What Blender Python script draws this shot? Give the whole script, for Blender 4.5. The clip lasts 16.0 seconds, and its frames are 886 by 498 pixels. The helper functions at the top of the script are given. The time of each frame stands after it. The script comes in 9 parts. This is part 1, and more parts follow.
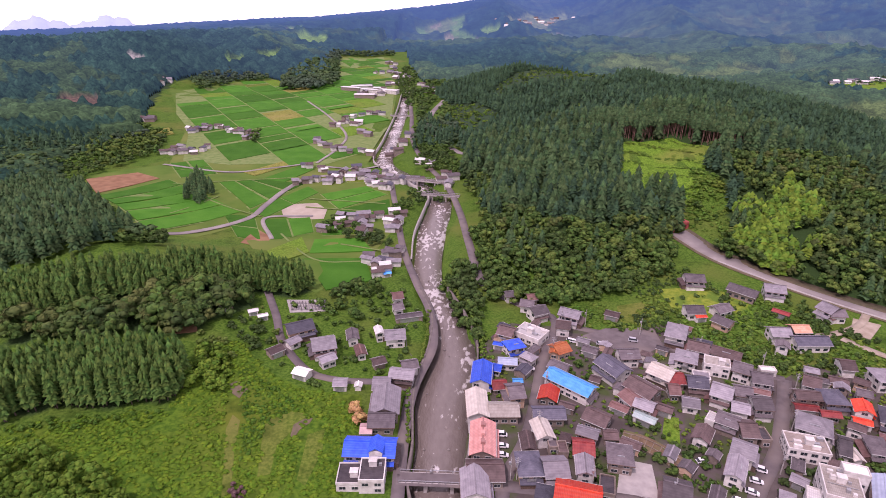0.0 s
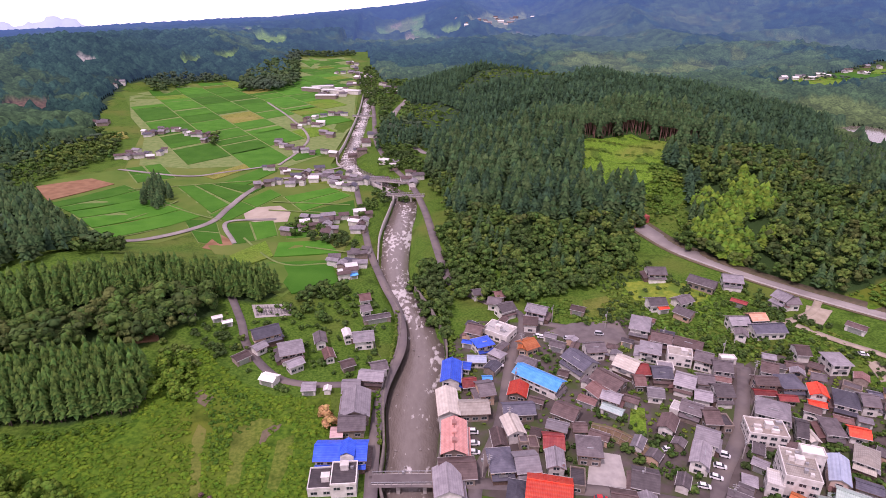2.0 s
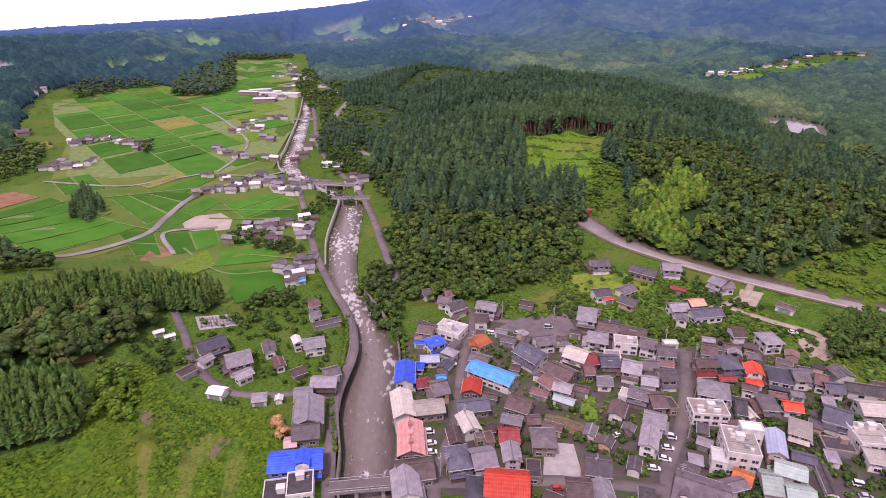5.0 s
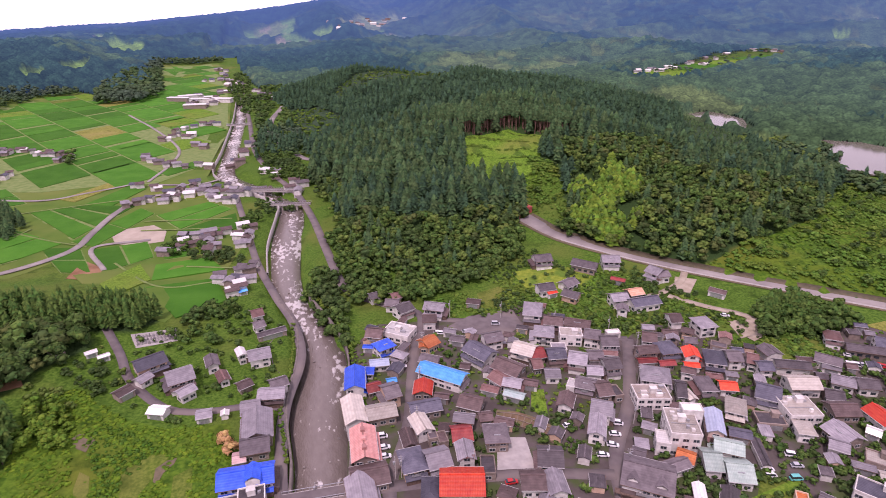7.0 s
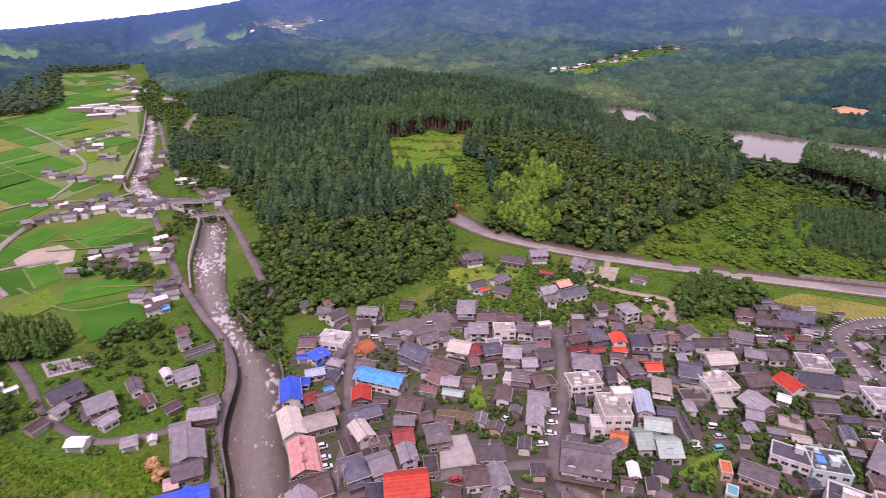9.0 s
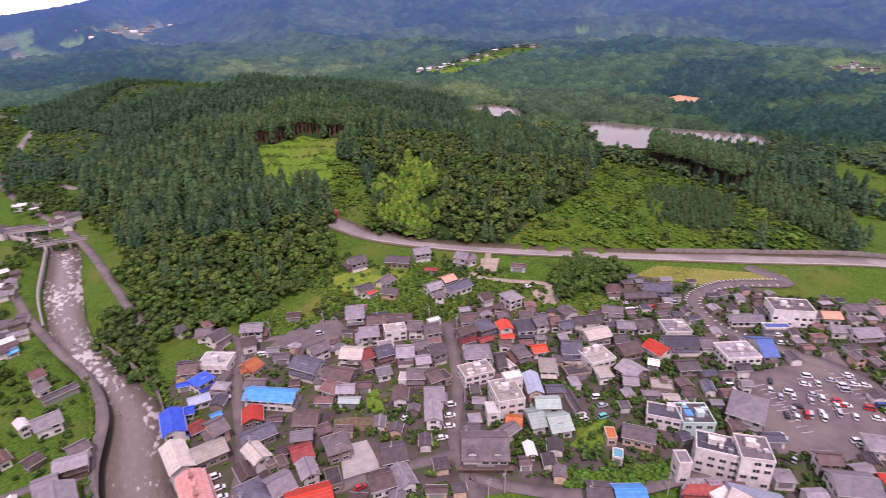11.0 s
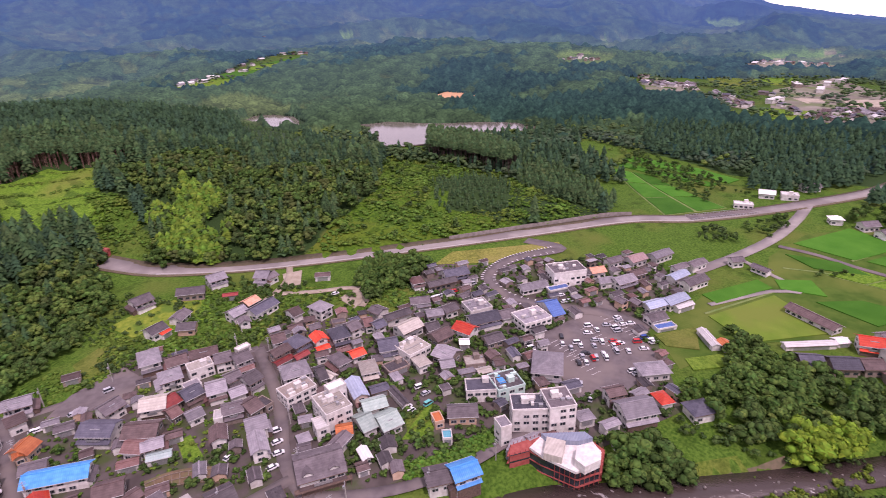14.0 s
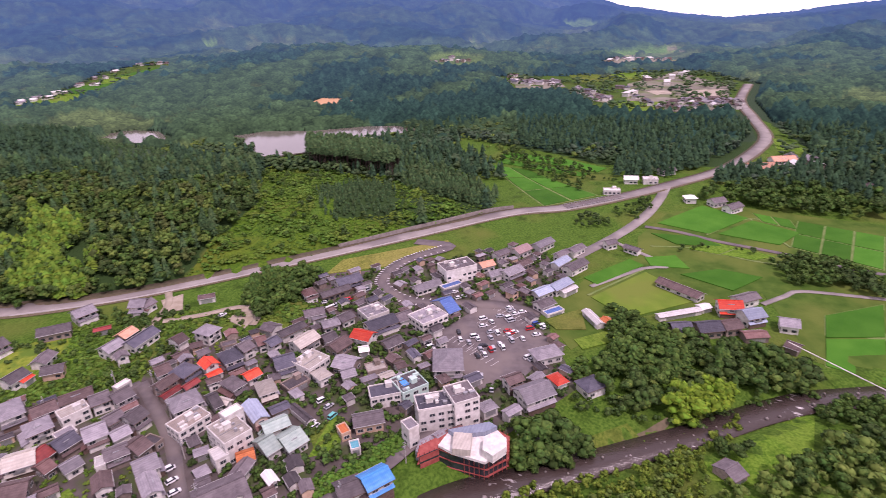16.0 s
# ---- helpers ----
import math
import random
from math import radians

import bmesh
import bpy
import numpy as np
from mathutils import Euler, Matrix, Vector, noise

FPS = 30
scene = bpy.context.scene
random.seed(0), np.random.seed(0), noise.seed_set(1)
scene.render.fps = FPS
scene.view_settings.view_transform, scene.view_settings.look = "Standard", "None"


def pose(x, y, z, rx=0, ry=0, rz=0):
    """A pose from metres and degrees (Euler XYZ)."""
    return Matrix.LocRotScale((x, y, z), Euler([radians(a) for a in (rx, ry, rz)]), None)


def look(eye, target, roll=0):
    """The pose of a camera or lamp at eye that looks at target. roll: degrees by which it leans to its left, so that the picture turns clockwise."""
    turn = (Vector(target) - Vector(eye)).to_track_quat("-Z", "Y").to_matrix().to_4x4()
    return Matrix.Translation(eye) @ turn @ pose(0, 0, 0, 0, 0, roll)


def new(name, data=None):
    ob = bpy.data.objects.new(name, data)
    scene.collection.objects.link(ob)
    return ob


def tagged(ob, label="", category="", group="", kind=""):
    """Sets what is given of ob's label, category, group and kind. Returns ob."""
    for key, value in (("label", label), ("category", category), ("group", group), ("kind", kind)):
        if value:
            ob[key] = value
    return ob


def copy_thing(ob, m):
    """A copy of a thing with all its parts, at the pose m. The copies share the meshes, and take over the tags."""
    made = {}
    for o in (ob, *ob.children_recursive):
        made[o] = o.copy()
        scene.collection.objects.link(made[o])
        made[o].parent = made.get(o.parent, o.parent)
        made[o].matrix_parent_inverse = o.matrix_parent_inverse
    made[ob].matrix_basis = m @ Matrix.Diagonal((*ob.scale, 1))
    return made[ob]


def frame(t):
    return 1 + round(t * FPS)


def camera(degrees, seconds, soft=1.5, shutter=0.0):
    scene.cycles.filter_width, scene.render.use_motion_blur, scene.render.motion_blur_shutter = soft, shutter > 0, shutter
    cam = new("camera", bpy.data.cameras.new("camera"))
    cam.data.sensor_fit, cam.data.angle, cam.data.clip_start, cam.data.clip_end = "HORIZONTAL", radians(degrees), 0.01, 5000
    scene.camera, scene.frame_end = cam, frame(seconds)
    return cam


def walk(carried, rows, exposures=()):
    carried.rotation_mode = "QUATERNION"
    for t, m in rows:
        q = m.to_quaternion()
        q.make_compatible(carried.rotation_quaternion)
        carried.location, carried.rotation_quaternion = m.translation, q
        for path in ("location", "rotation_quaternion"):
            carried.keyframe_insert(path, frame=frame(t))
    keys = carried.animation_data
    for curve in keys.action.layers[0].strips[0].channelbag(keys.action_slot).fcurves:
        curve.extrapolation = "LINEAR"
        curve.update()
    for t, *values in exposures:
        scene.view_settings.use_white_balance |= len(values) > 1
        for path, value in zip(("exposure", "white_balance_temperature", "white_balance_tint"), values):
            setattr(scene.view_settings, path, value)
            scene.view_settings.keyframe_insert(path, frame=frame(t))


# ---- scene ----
cam = camera(74.7, 16.0, soft=0.6, shutter=0.7)
# seconds, yaw, pitch, roll of a hovering camera that turns on the spot
PATH = [
    (0.0, 0.00, -23.66, 0.60),
    (0.5, -1.00, -23.72, 0.61),
    (1.0, -2.32, -23.70, 0.55),
    (1.5, -3.05, -23.68, 0.55),
    (2.0, -3.62, -23.67, 0.52),
    (2.5, -4.26, -23.66, 0.53),
    (3.0, -4.80, -23.66, 0.47),
    (3.5, -5.77, -23.67, 0.46),
    (4.0, -6.77, -23.65, 0.40),
    (6.5, -13.61, -23.49, 0.07),
    (7.0, -15.13, -23.45, -0.00),
    (7.5, -16.64, -23.42, -0.04),
    (8.0, -18.15, -23.38, -0.13),
    (10.5, -31.67, -23.26, -0.54),
    (11.0, -35.04, -23.26, -0.63),
    (11.5, -38.81, -23.24, -0.74),
    (12.0, -42.63, -23.24, -0.87),
    (12.5, -46.55, -23.23, -1.05),
    (13.0, -50.34, -23.20, -1.32),
    (13.5, -53.54, -23.18, -1.54),
    (14.0, -56.15, -23.17, -1.75),
    (14.5, -58.33, -23.18, -1.84),
    (15.0, -61.28, -23.18, -1.98),
    (15.5, -64.87, -23.18, -2.17),
    (16.0, -67.82, -23.20, -2.37),
]
HEIGHT = 140.0
walk(cam, [(t, pose(0, 0, HEIGHT, 0, 0, yaw) @ pose(0, 0, 0, 90 + pitch) @ pose(0, 0, 0, 0, 0, roll)) for t, yaw, pitch, roll in PATH],
     exposures=[(0, -0.3, 6500, 50), (16, -0.3, 6500, 50)])

# ---- daylight: bright broken cloud, high hazy sun ----
SUN_ELEV, SUN_AZ = 54.0, 212.0        # azimuth clockwise from +y
world = bpy.data.worlds.new("world")
scene.world = world
world.use_nodes = True
wn, wl = world.node_tree.nodes, world.node_tree.links
sky = wn.new("ShaderNodeTexSky")
sky.sky_type = 'NISHITA'
sky.sun_disc = False
sky.sun_elevation, sky.sun_rotation = radians(SUN_ELEV), radians(SUN_AZ)
sky.dust_density = 2.0
# the land falls away from the hovering height, so the sky reaches below eye level
where = wn.new("ShaderNodeTexCoord")
lower = wn.new("ShaderNodeVectorMath")
lower.operation = 'ADD'
lower.inputs[1].default_value = (0, 0, 0.12)
wl.new(where.outputs["Generated"], lower.inputs[0])
wl.new(lower.outputs[0], sky.inputs["Vector"])
cloud = wn.new("ShaderNodeTexNoise")
cloud.inputs["Scale"].default_value, cloud.inputs["Detail"].default_value = 3.2, 7
stretch = wn.new("ShaderNodeVectorMath")
stretch.operation = 'MULTIPLY'
stretch.inputs[1].default_value = (1, 1, 4.5)
wl.new(where.outputs["Generated"], stretch.inputs[0]), wl.new(stretch.outputs[0], cloud.inputs["Vector"])
cover = wn.new("ShaderNodeMapRange")
cover.inputs[1].default_value, cover.inputs[2].default_value, cover.inputs[3].default_value = 0.36, 0.6, 0.55
wl.new(cloud.outputs[0], cover.inputs[0])
white = wn.new("ShaderNodeMix")
white.data_type = 'RGBA'
white.inputs[7].default_value = (11.6, 12.0, 12.8, 1)
wl.new(cover.outputs[0], white.inputs[0]), wl.new(sky.outputs["Color"], white.inputs[6])
# bright haze towards the horizon
sep = wn.new("ShaderNodeSeparateXYZ")
haze = wn.new("ShaderNodeMapRange")
haze.interpolation_type = 'SMOOTHSTEP'
haze.inputs[1].default_value, haze.inputs[2].default_value, haze.inputs[3].default_value, haze.inputs[4].default_value = 0.02, 0.45, 1.0, 0.0
wl.new(where.outputs["Generated"], sep.inputs[0]), wl.new(sep.outputs["Z"], haze.inputs[0])
hazy = wn.new("ShaderNodeMix")
hazy.data_type = 'RGBA'
hazy.inputs[7].default_value = (15.6, 16.6, 16.6, 1)
wl.new(haze.outputs[0], hazy.inputs[0]), wl.new(white.outputs[2], hazy.inputs[6])
wl.new(hazy.outputs[2], wn["Background"].inputs["Color"])
wn["Background"].inputs["Strength"].default_value = 0.098
sun = new("sun", bpy.data.lights.new("sun", 'SUN'))
sun.data.energy, sun.data.angle, sun.data.color = 3.2, radians(4), (1.0, 0.95, 0.89)
sa, se = radians(SUN_AZ), radians(SUN_ELEV)
sun.matrix_world = look((math.sin(sa) * math.cos(se) * 300, math.cos(sa) * math.cos(se) * 300, 300), (0, 0, 0))

# ---- materials ----
MATS = {}


def mat(name, c1, c2, scale=1.0, rough=0.85, bump=0.0, bump_scale=None, island=0.0, obj=0.0, metal=0.0, c3=None, big=0.02, spec=0.3):
    """A surface of two mixed colours, with a third in large stains, grain and relief."""
    if name in MATS:
        return MATS[name]
    m = bpy.data.materials.new(name)
    m.use_nodes = True
    n, l = m.node_tree.nodes, m.node_tree.links
    b = n["Principled BSDF"]
    geo = n.new("ShaderNodeNewGeometry")
    t1 = n.new("ShaderNodeTexNoise")
    t1.inputs["Scale"].default_value, t1.inputs["Detail"].default_value = scale, 6
    l.new(geo.outputs["Position"], t1.inputs["Vector"])
    ramp = n.new("ShaderNodeMapRange")
    ramp.inputs[1].default_value, ramp.inputs[2].default_value = 0.32, 0.68
    l.new(t1.outputs[0], ramp.inputs[0])
    mix = n.new("ShaderNodeMix")
    mix.data_type = 'RGBA'
    mix.inputs[6].default_value, mix.inputs[7].default_value = (*c1, 1), (*c2, 1)
    l.new(ramp.outputs[0], mix.inputs[0])
    col = mix.outputs[2]
    if c3:
        t2 = n.new("ShaderNodeTexNoise")
        t2.inputs["Scale"].default_value, t2.inputs["Detail"].default_value = big, 4
        l.new(geo.outputs["Position"], t2.inputs["Vector"])
        r2 = n.new("ShaderNodeMapRange")
        r2.inputs[1].default_value, r2.inputs[2].default_value = 0.46, 0.62
        l.new(t2.outputs[0], r2.inputs[0])
        m2 = n.new("ShaderNodeMix")
        m2.data_type = 'RGBA'
        m2.inputs[7].default_value = (*c3, 1)
        l.new(r2.outputs[0], m2.inputs[0])
        l.new(col, m2.inputs[6])
        col = m2.outputs[2]
    if island or obj:
        if island:
            src = geo.outputs["Random Per Island"]
        else:
            info = n.new("ShaderNodeObjectInfo")
            src = info.outputs["Random"]
        r3 = n.new("ShaderNodeMapRange")
        v = island or obj
        r3.inputs[3].default_value, r3.inputs[4].default_value = 1 - v, 1 + v
        l.new(src, r3.inputs[0])
        hsv = n.new("ShaderNodeHueSaturation")
        l.new(r3.outputs[0], hsv.inputs["Value"])
        if island:
            r4 = n.new("ShaderNodeMath")
            r4.operation = 'MULTIPLY'
            r4.inputs[1].default_value = 7.31
            fr = n.new("ShaderNodeMath")
            fr.operation = 'FRACT'
            r5 = n.new("ShaderNodeMapRange")
            r5.inputs[3].default_value, r5.inputs[4].default_value = 0.475, 0.515
            l.new(src, r4.inputs[0]), l.new(r4.outputs[0], fr.inputs[0]), l.new(fr.outputs[0], r5.inputs[0])
            l.new(r5.outputs[0], hsv.inputs["Hue"])
        l.new(col, hsv.inputs["Color"])
        col = hsv.outputs[0]
    l.new(col, b.inputs["Base Color"])
    b.inputs["Roughness"].default_value = rough
    b.inputs["Metallic"].default_value = metal
    b.inputs["Specular IOR Level"].default_value = spec
    if bump:
        t3 = n.new("ShaderNodeTexNoise")
        t3.inputs["Scale"].default_value, t3.inputs["Detail"].default_value = bump_scale or scale * 2, 5
        l.new(geo.outputs["Position"], t3.inputs["Vector"])
        bp = n.new("ShaderNodeBump")
        bp.inputs["Strength"].default_value, bp.inputs["Distance"].default_value = 0.8, bump
        l.new(t3.outputs[0], bp.inputs["Height"])
        l.new(bp.outputs[0], b.inputs["Normal"])
    MATS[name] = m
    return m




def grass_mat(name, dark, mid, dry, tuft=0.9):
    """Rough grass: tufts, mid-scale mottling and dry stretches; a darker green where the land is wooded."""
    m = bpy.data.materials.new(name)
    m.use_nodes = True
    n, l = m.node_tree.nodes, m.node_tree.links
    b = n["Principled BSDF"]
    geo = n.new("ShaderNodeNewGeometry")
    tex = []
    for sc, de in ((tuft, 8), (0.11, 5), (0.022, 4)):
        t = n.new("ShaderNodeTexNoise")
        t.inputs["Scale"].default_value, t.inputs["Detail"].default_value = sc, de
        l.new(geo.outputs["Position"], t.inputs["Vector"])
        tex.append(t)

    def mixed(fac, a, colour, lo, hi):
        r = n.new("ShaderNodeMapRange")
        r.inputs[1].default_value, r.inputs[2].default_value = lo, hi
        l.new(fac, r.inputs[0])
        x = n.new("ShaderNodeMix")
        x.data_type = 'RGBA'
        l.new(r.outputs[0], x.inputs[0])
        if isinstance(a, tuple):
            x.inputs[6].default_value = (*a, 1)
        else:
            l.new(a, x.inputs[6])
        x.inputs[7].default_value = (*colour, 1)
        return x.outputs[2]

    c = mixed(tex[0].outputs[0], dark, mid, 0.36, 0.62)
    c = mixed(tex[2].outputs[0], c, dry, 0.5, 0.72)
    c = mixed(tex[1].outputs[0], c, tuple(q * 0.55 for q in dark), 0.55, 0.8)
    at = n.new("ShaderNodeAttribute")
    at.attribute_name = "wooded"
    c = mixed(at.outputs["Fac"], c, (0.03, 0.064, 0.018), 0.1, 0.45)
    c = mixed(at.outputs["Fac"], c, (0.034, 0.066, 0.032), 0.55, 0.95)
    l.new(c, b.inputs["Base Color"])
    b.inputs["Roughness"].default_value = 0.95
    b.inputs["Specular IOR Level"].default_value = 0.1
    bp = n.new("ShaderNodeBump")
    bp.inputs["Strength"].default_value, bp.inputs["Distance"].default_value = 0.9, 0.55
    l.new(tex[0].outputs[0], bp.inputs["Height"]), l.new(bp.outputs[0], b.inputs["Normal"])
    return m


GRASS = grass_mat("meadow", (0.038, 0.096, 0.01), (0.09, 0.175, 0.022), (0.12, 0.15, 0.03))
KUDZU = grass_mat("kudzu_cover", (0.036, 0.095, 0.008), (0.09, 0.175, 0.015), (0.115, 0.145, 0.018), 0.6)


def water_mat(name, c1, c2, foam_at, rough=0.2):
    """Silty water with ripples and broken white riffles stretched along the stream."""
    m = bpy.data.materials.new(name)
    m.use_nodes = True
    n, l = m.node_tree.nodes, m.node_tree.links
    b = n["Principled BSDF"]
    geo = n.new("ShaderNodeNewGeometry")
    sq = n.new("ShaderNodeVectorMath")
    sq.operation = 'MULTIPLY'
    sq.inputs[1].default_value = (1.0, 0.45, 1.0)
    l.new(geo.outputs["Position"], sq.inputs[0])
    a, c, e = (n.new("ShaderNodeTexNoise") for _ in range(3))
    for t, sc, d in ((a, 0.06, 4), (c, 0.55, 7), (e, 1.6, 4)):
        t.inputs["Scale"].default_value, t.inputs["Detail"].default_value = sc, d
        l.new(sq.outputs[0], t.inputs["Vector"])
    sep = n.new("ShaderNodeSeparateXYZ")
    l.new(geo.outputs["Position"], sep.inputs[0])
    steep = n.new("ShaderNodeMapRange")
    steep.inputs[1].default_value, steep.inputs[2].default_value, steep.inputs[3].default_value, steep.inputs[4].default_value = 0, 330, -0.18, 0.04
    l.new(sep.outputs["Y"], steep.inputs[0])
    s1, s2 = n.new("ShaderNodeMath"), n.new("ShaderNodeMath")
    l.new(a.outputs[0], s1.inputs[0]), l.new(c.outputs[0], s1.inputs[1])
    l.new(s1.outputs[0], s2.inputs[0]), l.new(steep.outputs[0], s2.inputs[1])
    foam = n.new("ShaderNodeMapRange")
    foam.inputs[1].default_value, foam.inputs[2].default_value = foam_at, foam_at + 0.1
    l.new(s2.outputs[0], foam.inputs[0])
    silt = n.new("ShaderNodeMix")
    silt.data_type = 'RGBA'
    silt.inputs[6].default_value, silt.inputs[7].default_value = (*c1, 1), (*c2, 1)
    l.new(c.outputs[0], silt.inputs[0])
    # dark tree reflections painted into the water colour at low y
    bank_reflection = n.new("ShaderNodeMapRange")
    bank_reflection.inputs[1].default_value, bank_reflection.inputs[2].default_value, bank_reflection.inputs[3].default_value, bank_reflection.inputs[4].default_value = 50, 120, 0.85, 0.0
    l.new(sep.outputs["Y"], bank_reflection.inputs[0])
    reflected_dark = n.new("ShaderNodeMix")
    reflected_dark.data_type = 'RGBA'
    reflected_dark.inputs[7].default_value = (0.04, 0.026, 0.022, 1)
    l.new(bank_reflection.outputs[0], reflected_dark.inputs[0]), l.new(silt.outputs[2], reflected_dark.inputs[6])
    top = n.new("ShaderNodeMix")
    top.data_type = 'RGBA'
    top.inputs[7].default_value = (0.58, 0.55, 0.53, 1)
    l.new(foam.outputs[0], top.inputs[0]), l.new(reflected_dark.outputs[2], top.inputs[6]), l.new(top.outputs[2], b.inputs["Base Color"])
    ro = n.new("ShaderNodeMapRange")
    ro.inputs[3].default_value, ro.inputs[4].default_value = rough, 0.8
    l.new(foam.outputs[0], ro.inputs[0]), l.new(ro.outputs[0], b.inputs["Roughness"])
    bp = n.new("ShaderNodeBump")
    bp.inputs["Strength"].default_value, bp.inputs["Distance"].default_value = 0.8, 0.3
    l.new(e.outputs[0], bp.inputs["Height"]), l.new(bp.outputs[0], b.inputs["Normal"])
    return m


WATER = water_mat("river_water", (0.14, 0.115, 0.098), (0.235, 0.2, 0.175), 1.07)
ASPHALT = mat("asphalt", (0.12, 0.1, 0.1), (0.17, 0.148, 0.144), 0.25, 0.9, 0.01, 6, c3=(0.19, 0.16, 0.145), big=0.06)
WORN_ROAD = mat("worn_pale_asphalt", (0.25, 0.225, 0.205), (0.33, 0.3, 0.275), 0.12, 0.9, 0.01, 6, c3=(0.21, 0.185, 0.175), big=0.04)
TRACK_SOIL = mat("trodden_soil", (0.1, 0.095, 0.05), (0.17, 0.13, 0.085), 0.5, 0.95, 0.1, 1.5)
CONCRETE = mat("concrete", (0.33, 0.31, 0.29), (0.44, 0.41, 0.38), 0.4, 0.9, 0.02, 4)
CONIFER = mat("cedar_foliage", (0.026, 0.064, 0.026), (0.066, 0.122, 0.044), 0.7, 0.95, island=0.3, spec=0.1)
CONIFER_BLUE = mat("dark_cedar_foliage", (0.018, 0.046, 0.026), (0.044, 0.094, 0.044), 0.7, 0.95, island=0.34, spec=0.1)
PLANTATION = mat("plantation_cedar", (0.03, 0.08, 0.018), (0.09, 0.165, 0.035), 0.8, 0.95, island=0.28, spec=0.1)
LEAF_FAR = mat("woodland_canopy", (0.036, 0.08, 0.032), (0.078, 0.132, 0.046), 0.06, 0.95, island=0.16, c3=(0.062, 0.1, 0.066), big=0.006, spec=0.1)
SCRUB = mat("hillside_scrub", (0.055, 0.14, 0.018), (0.11, 0.215, 0.034), 0.1, 0.95, island=0.28, c3=(0.12, 0.19, 0.03), big=0.03, spec=0.1)
LEAF = mat("broadleaf_foliage", (0.034, 0.084, 0.017), (0.086, 0.16, 0.032), 0.3, 0.9, island=0.42, c3=(0.045, 0.085, 0.024), big=0.03, spec=0.15)
BAMBOO = mat("bamboo_foliage", (0.06, 0.14, 0.014), (0.14, 0.245, 0.028), 0.3, 0.9, island=0.3, spec=0.15)
BARK = mat("bark", (0.06, 0.04, 0.03), (0.12, 0.09, 0.07), 0.8, 0.95, 0.05, 3)
RICE = mat("rice", (0.034, 0.145, 0.012), (0.055, 0.185, 0.018), 0.08, 0.95, 0.25, 2.0, obj=0.3, spec=0.1)

# ---- lie of the land ----
RIVER = [(250, -260, 9), (236, -120, 5), (220, -70, 5), (204, -45, 5), (184, -22, 5), (164, 3, 5), (150, 21, 5.2), (138, 37, 5.5), (127, 51, 6), (110, 63, 6.5), (80, 72, 7), (40, 86, 8), (8, 108, 8),
         (-1, 135, 7.5), (0, 155, 8.2), (1, 185, 10), (5, 217, 9), (3, 243, 6.5), (-5, 271, 6), (-9, 304, 7.5), (-8, 347, 8.7), (-3, 402, 8), (-4, 425, 7.5),
         (-30, 475, 8), (-55, 522, 8), (-56, 608, 6.5), (-55, 757, 6), (-59, 917, 5.5), (-65, 1040, 6), (-95, 1200, 5), (-135, 1650, 5)]
HILL_FOOT = [(24, 285), (60, 272), (110, 288), (146, 338), (163, 294), (212, 240), (311, 149), (365, 108), (405, 160), (430, 260), (425, 380), (470, 520),
             (480, 640), (420, 800), (250, 1000), (60, 1050), (-15, 900), (10, 800), (12, 640), (24, 560), (15, 470), (25, 390)]
HILL_ROAD = [(147, 337), (158, 300), (182, 266), (212, 234), (262, 188), (311, 145), (363, 100), (385, 64), (418, 30), (454, 0), (512, -42), (588, -73), (651, -86), (739, -81), (856, -77), (1016, -99)]
FIELD_EDGE = [(-150, 330), (-300, 455), (-340, 520), (-390, 640), (-430, 800), (-400, 1000), (-300, 1130), (-210, 1180), (-180, 1300), (-190, 1600)]
VALLEY = [(560, 872), (640, 905), (760, 985), (905, 1058), (1030, 1068)]
LAKE_LEVEL = 2.0
LAKES = [[(500, 648), (520, 658), (540, 654), (547, 634), (547, 601), (528, 572), (506, 549), (484, 566), (499, 609)],
         [(543, 484), (574, 462), (590, 400), (624, 352), (635, 314), (622, 270), (590, 288), (560, 318), (507, 337), (476, 366), (466, 390), (497, 419), (530, 465)]]
# the skyline: azimuth, elevation seen from the hovering height
SKYLINE = [(-180, -3), (-60, -3.3), (-36, -3.0), (-27, -2.75), (-21.7, -2.5), (-11.5, -2.05), (-4.6, -1.4), (1, -0.75), (4, -0.3), (12, 1.6), (30, 4.5), (50, 4.5), (72, 1.8), (80, 0.2),
           (83, -0.6), (85, -1.2), (89.3, -1.86), (93.3, -2.3), (97.7, -2.0), (101.4, -1.5), (106, -1.2), (125, -2.0), (180, -3)]


def sstep(a, b, v):
    u = np.clip((v - a) / (b - a), 0, 1)
    return u * u * (3 - 2 * u)


def line_dist(pts, x, y):
    """Distance to a polyline, and the third value carried along it."""
    best, carried = np.full(np.shape(x), 1e9), np.zeros(np.shape(x))
    for a, b in zip(pts[:-1], pts[1:]):
        dx, dy = b[0] - a[0], b[1] - a[1]
        u = np.clip(((x - a[0]) * dx + (y - a[1]) * dy) / (dx * dx + dy * dy), 0, 1)
        d = np.hypot(x - a[0] - u * dx, y - a[1] - u * dy)
        if len(a) > 2:
            carried = np.where(d < best, a[2] + u * (b[2] - a[2]), carried)
        best = np.minimum(best, d)
    return best, carried


def inside(poly, x, y):
    odd = np.zeros(np.shape(x), bool)
    for (x0, y0), (x1, y1) in zip(poly, poly[1:] + poly[:1]):
        if y0 != y1:
            odd ^= ((y0 > y) != (y1 > y)) & (x < (x1 - x0) * (y - y0) / (y1 - y0) + x0)
    return odd


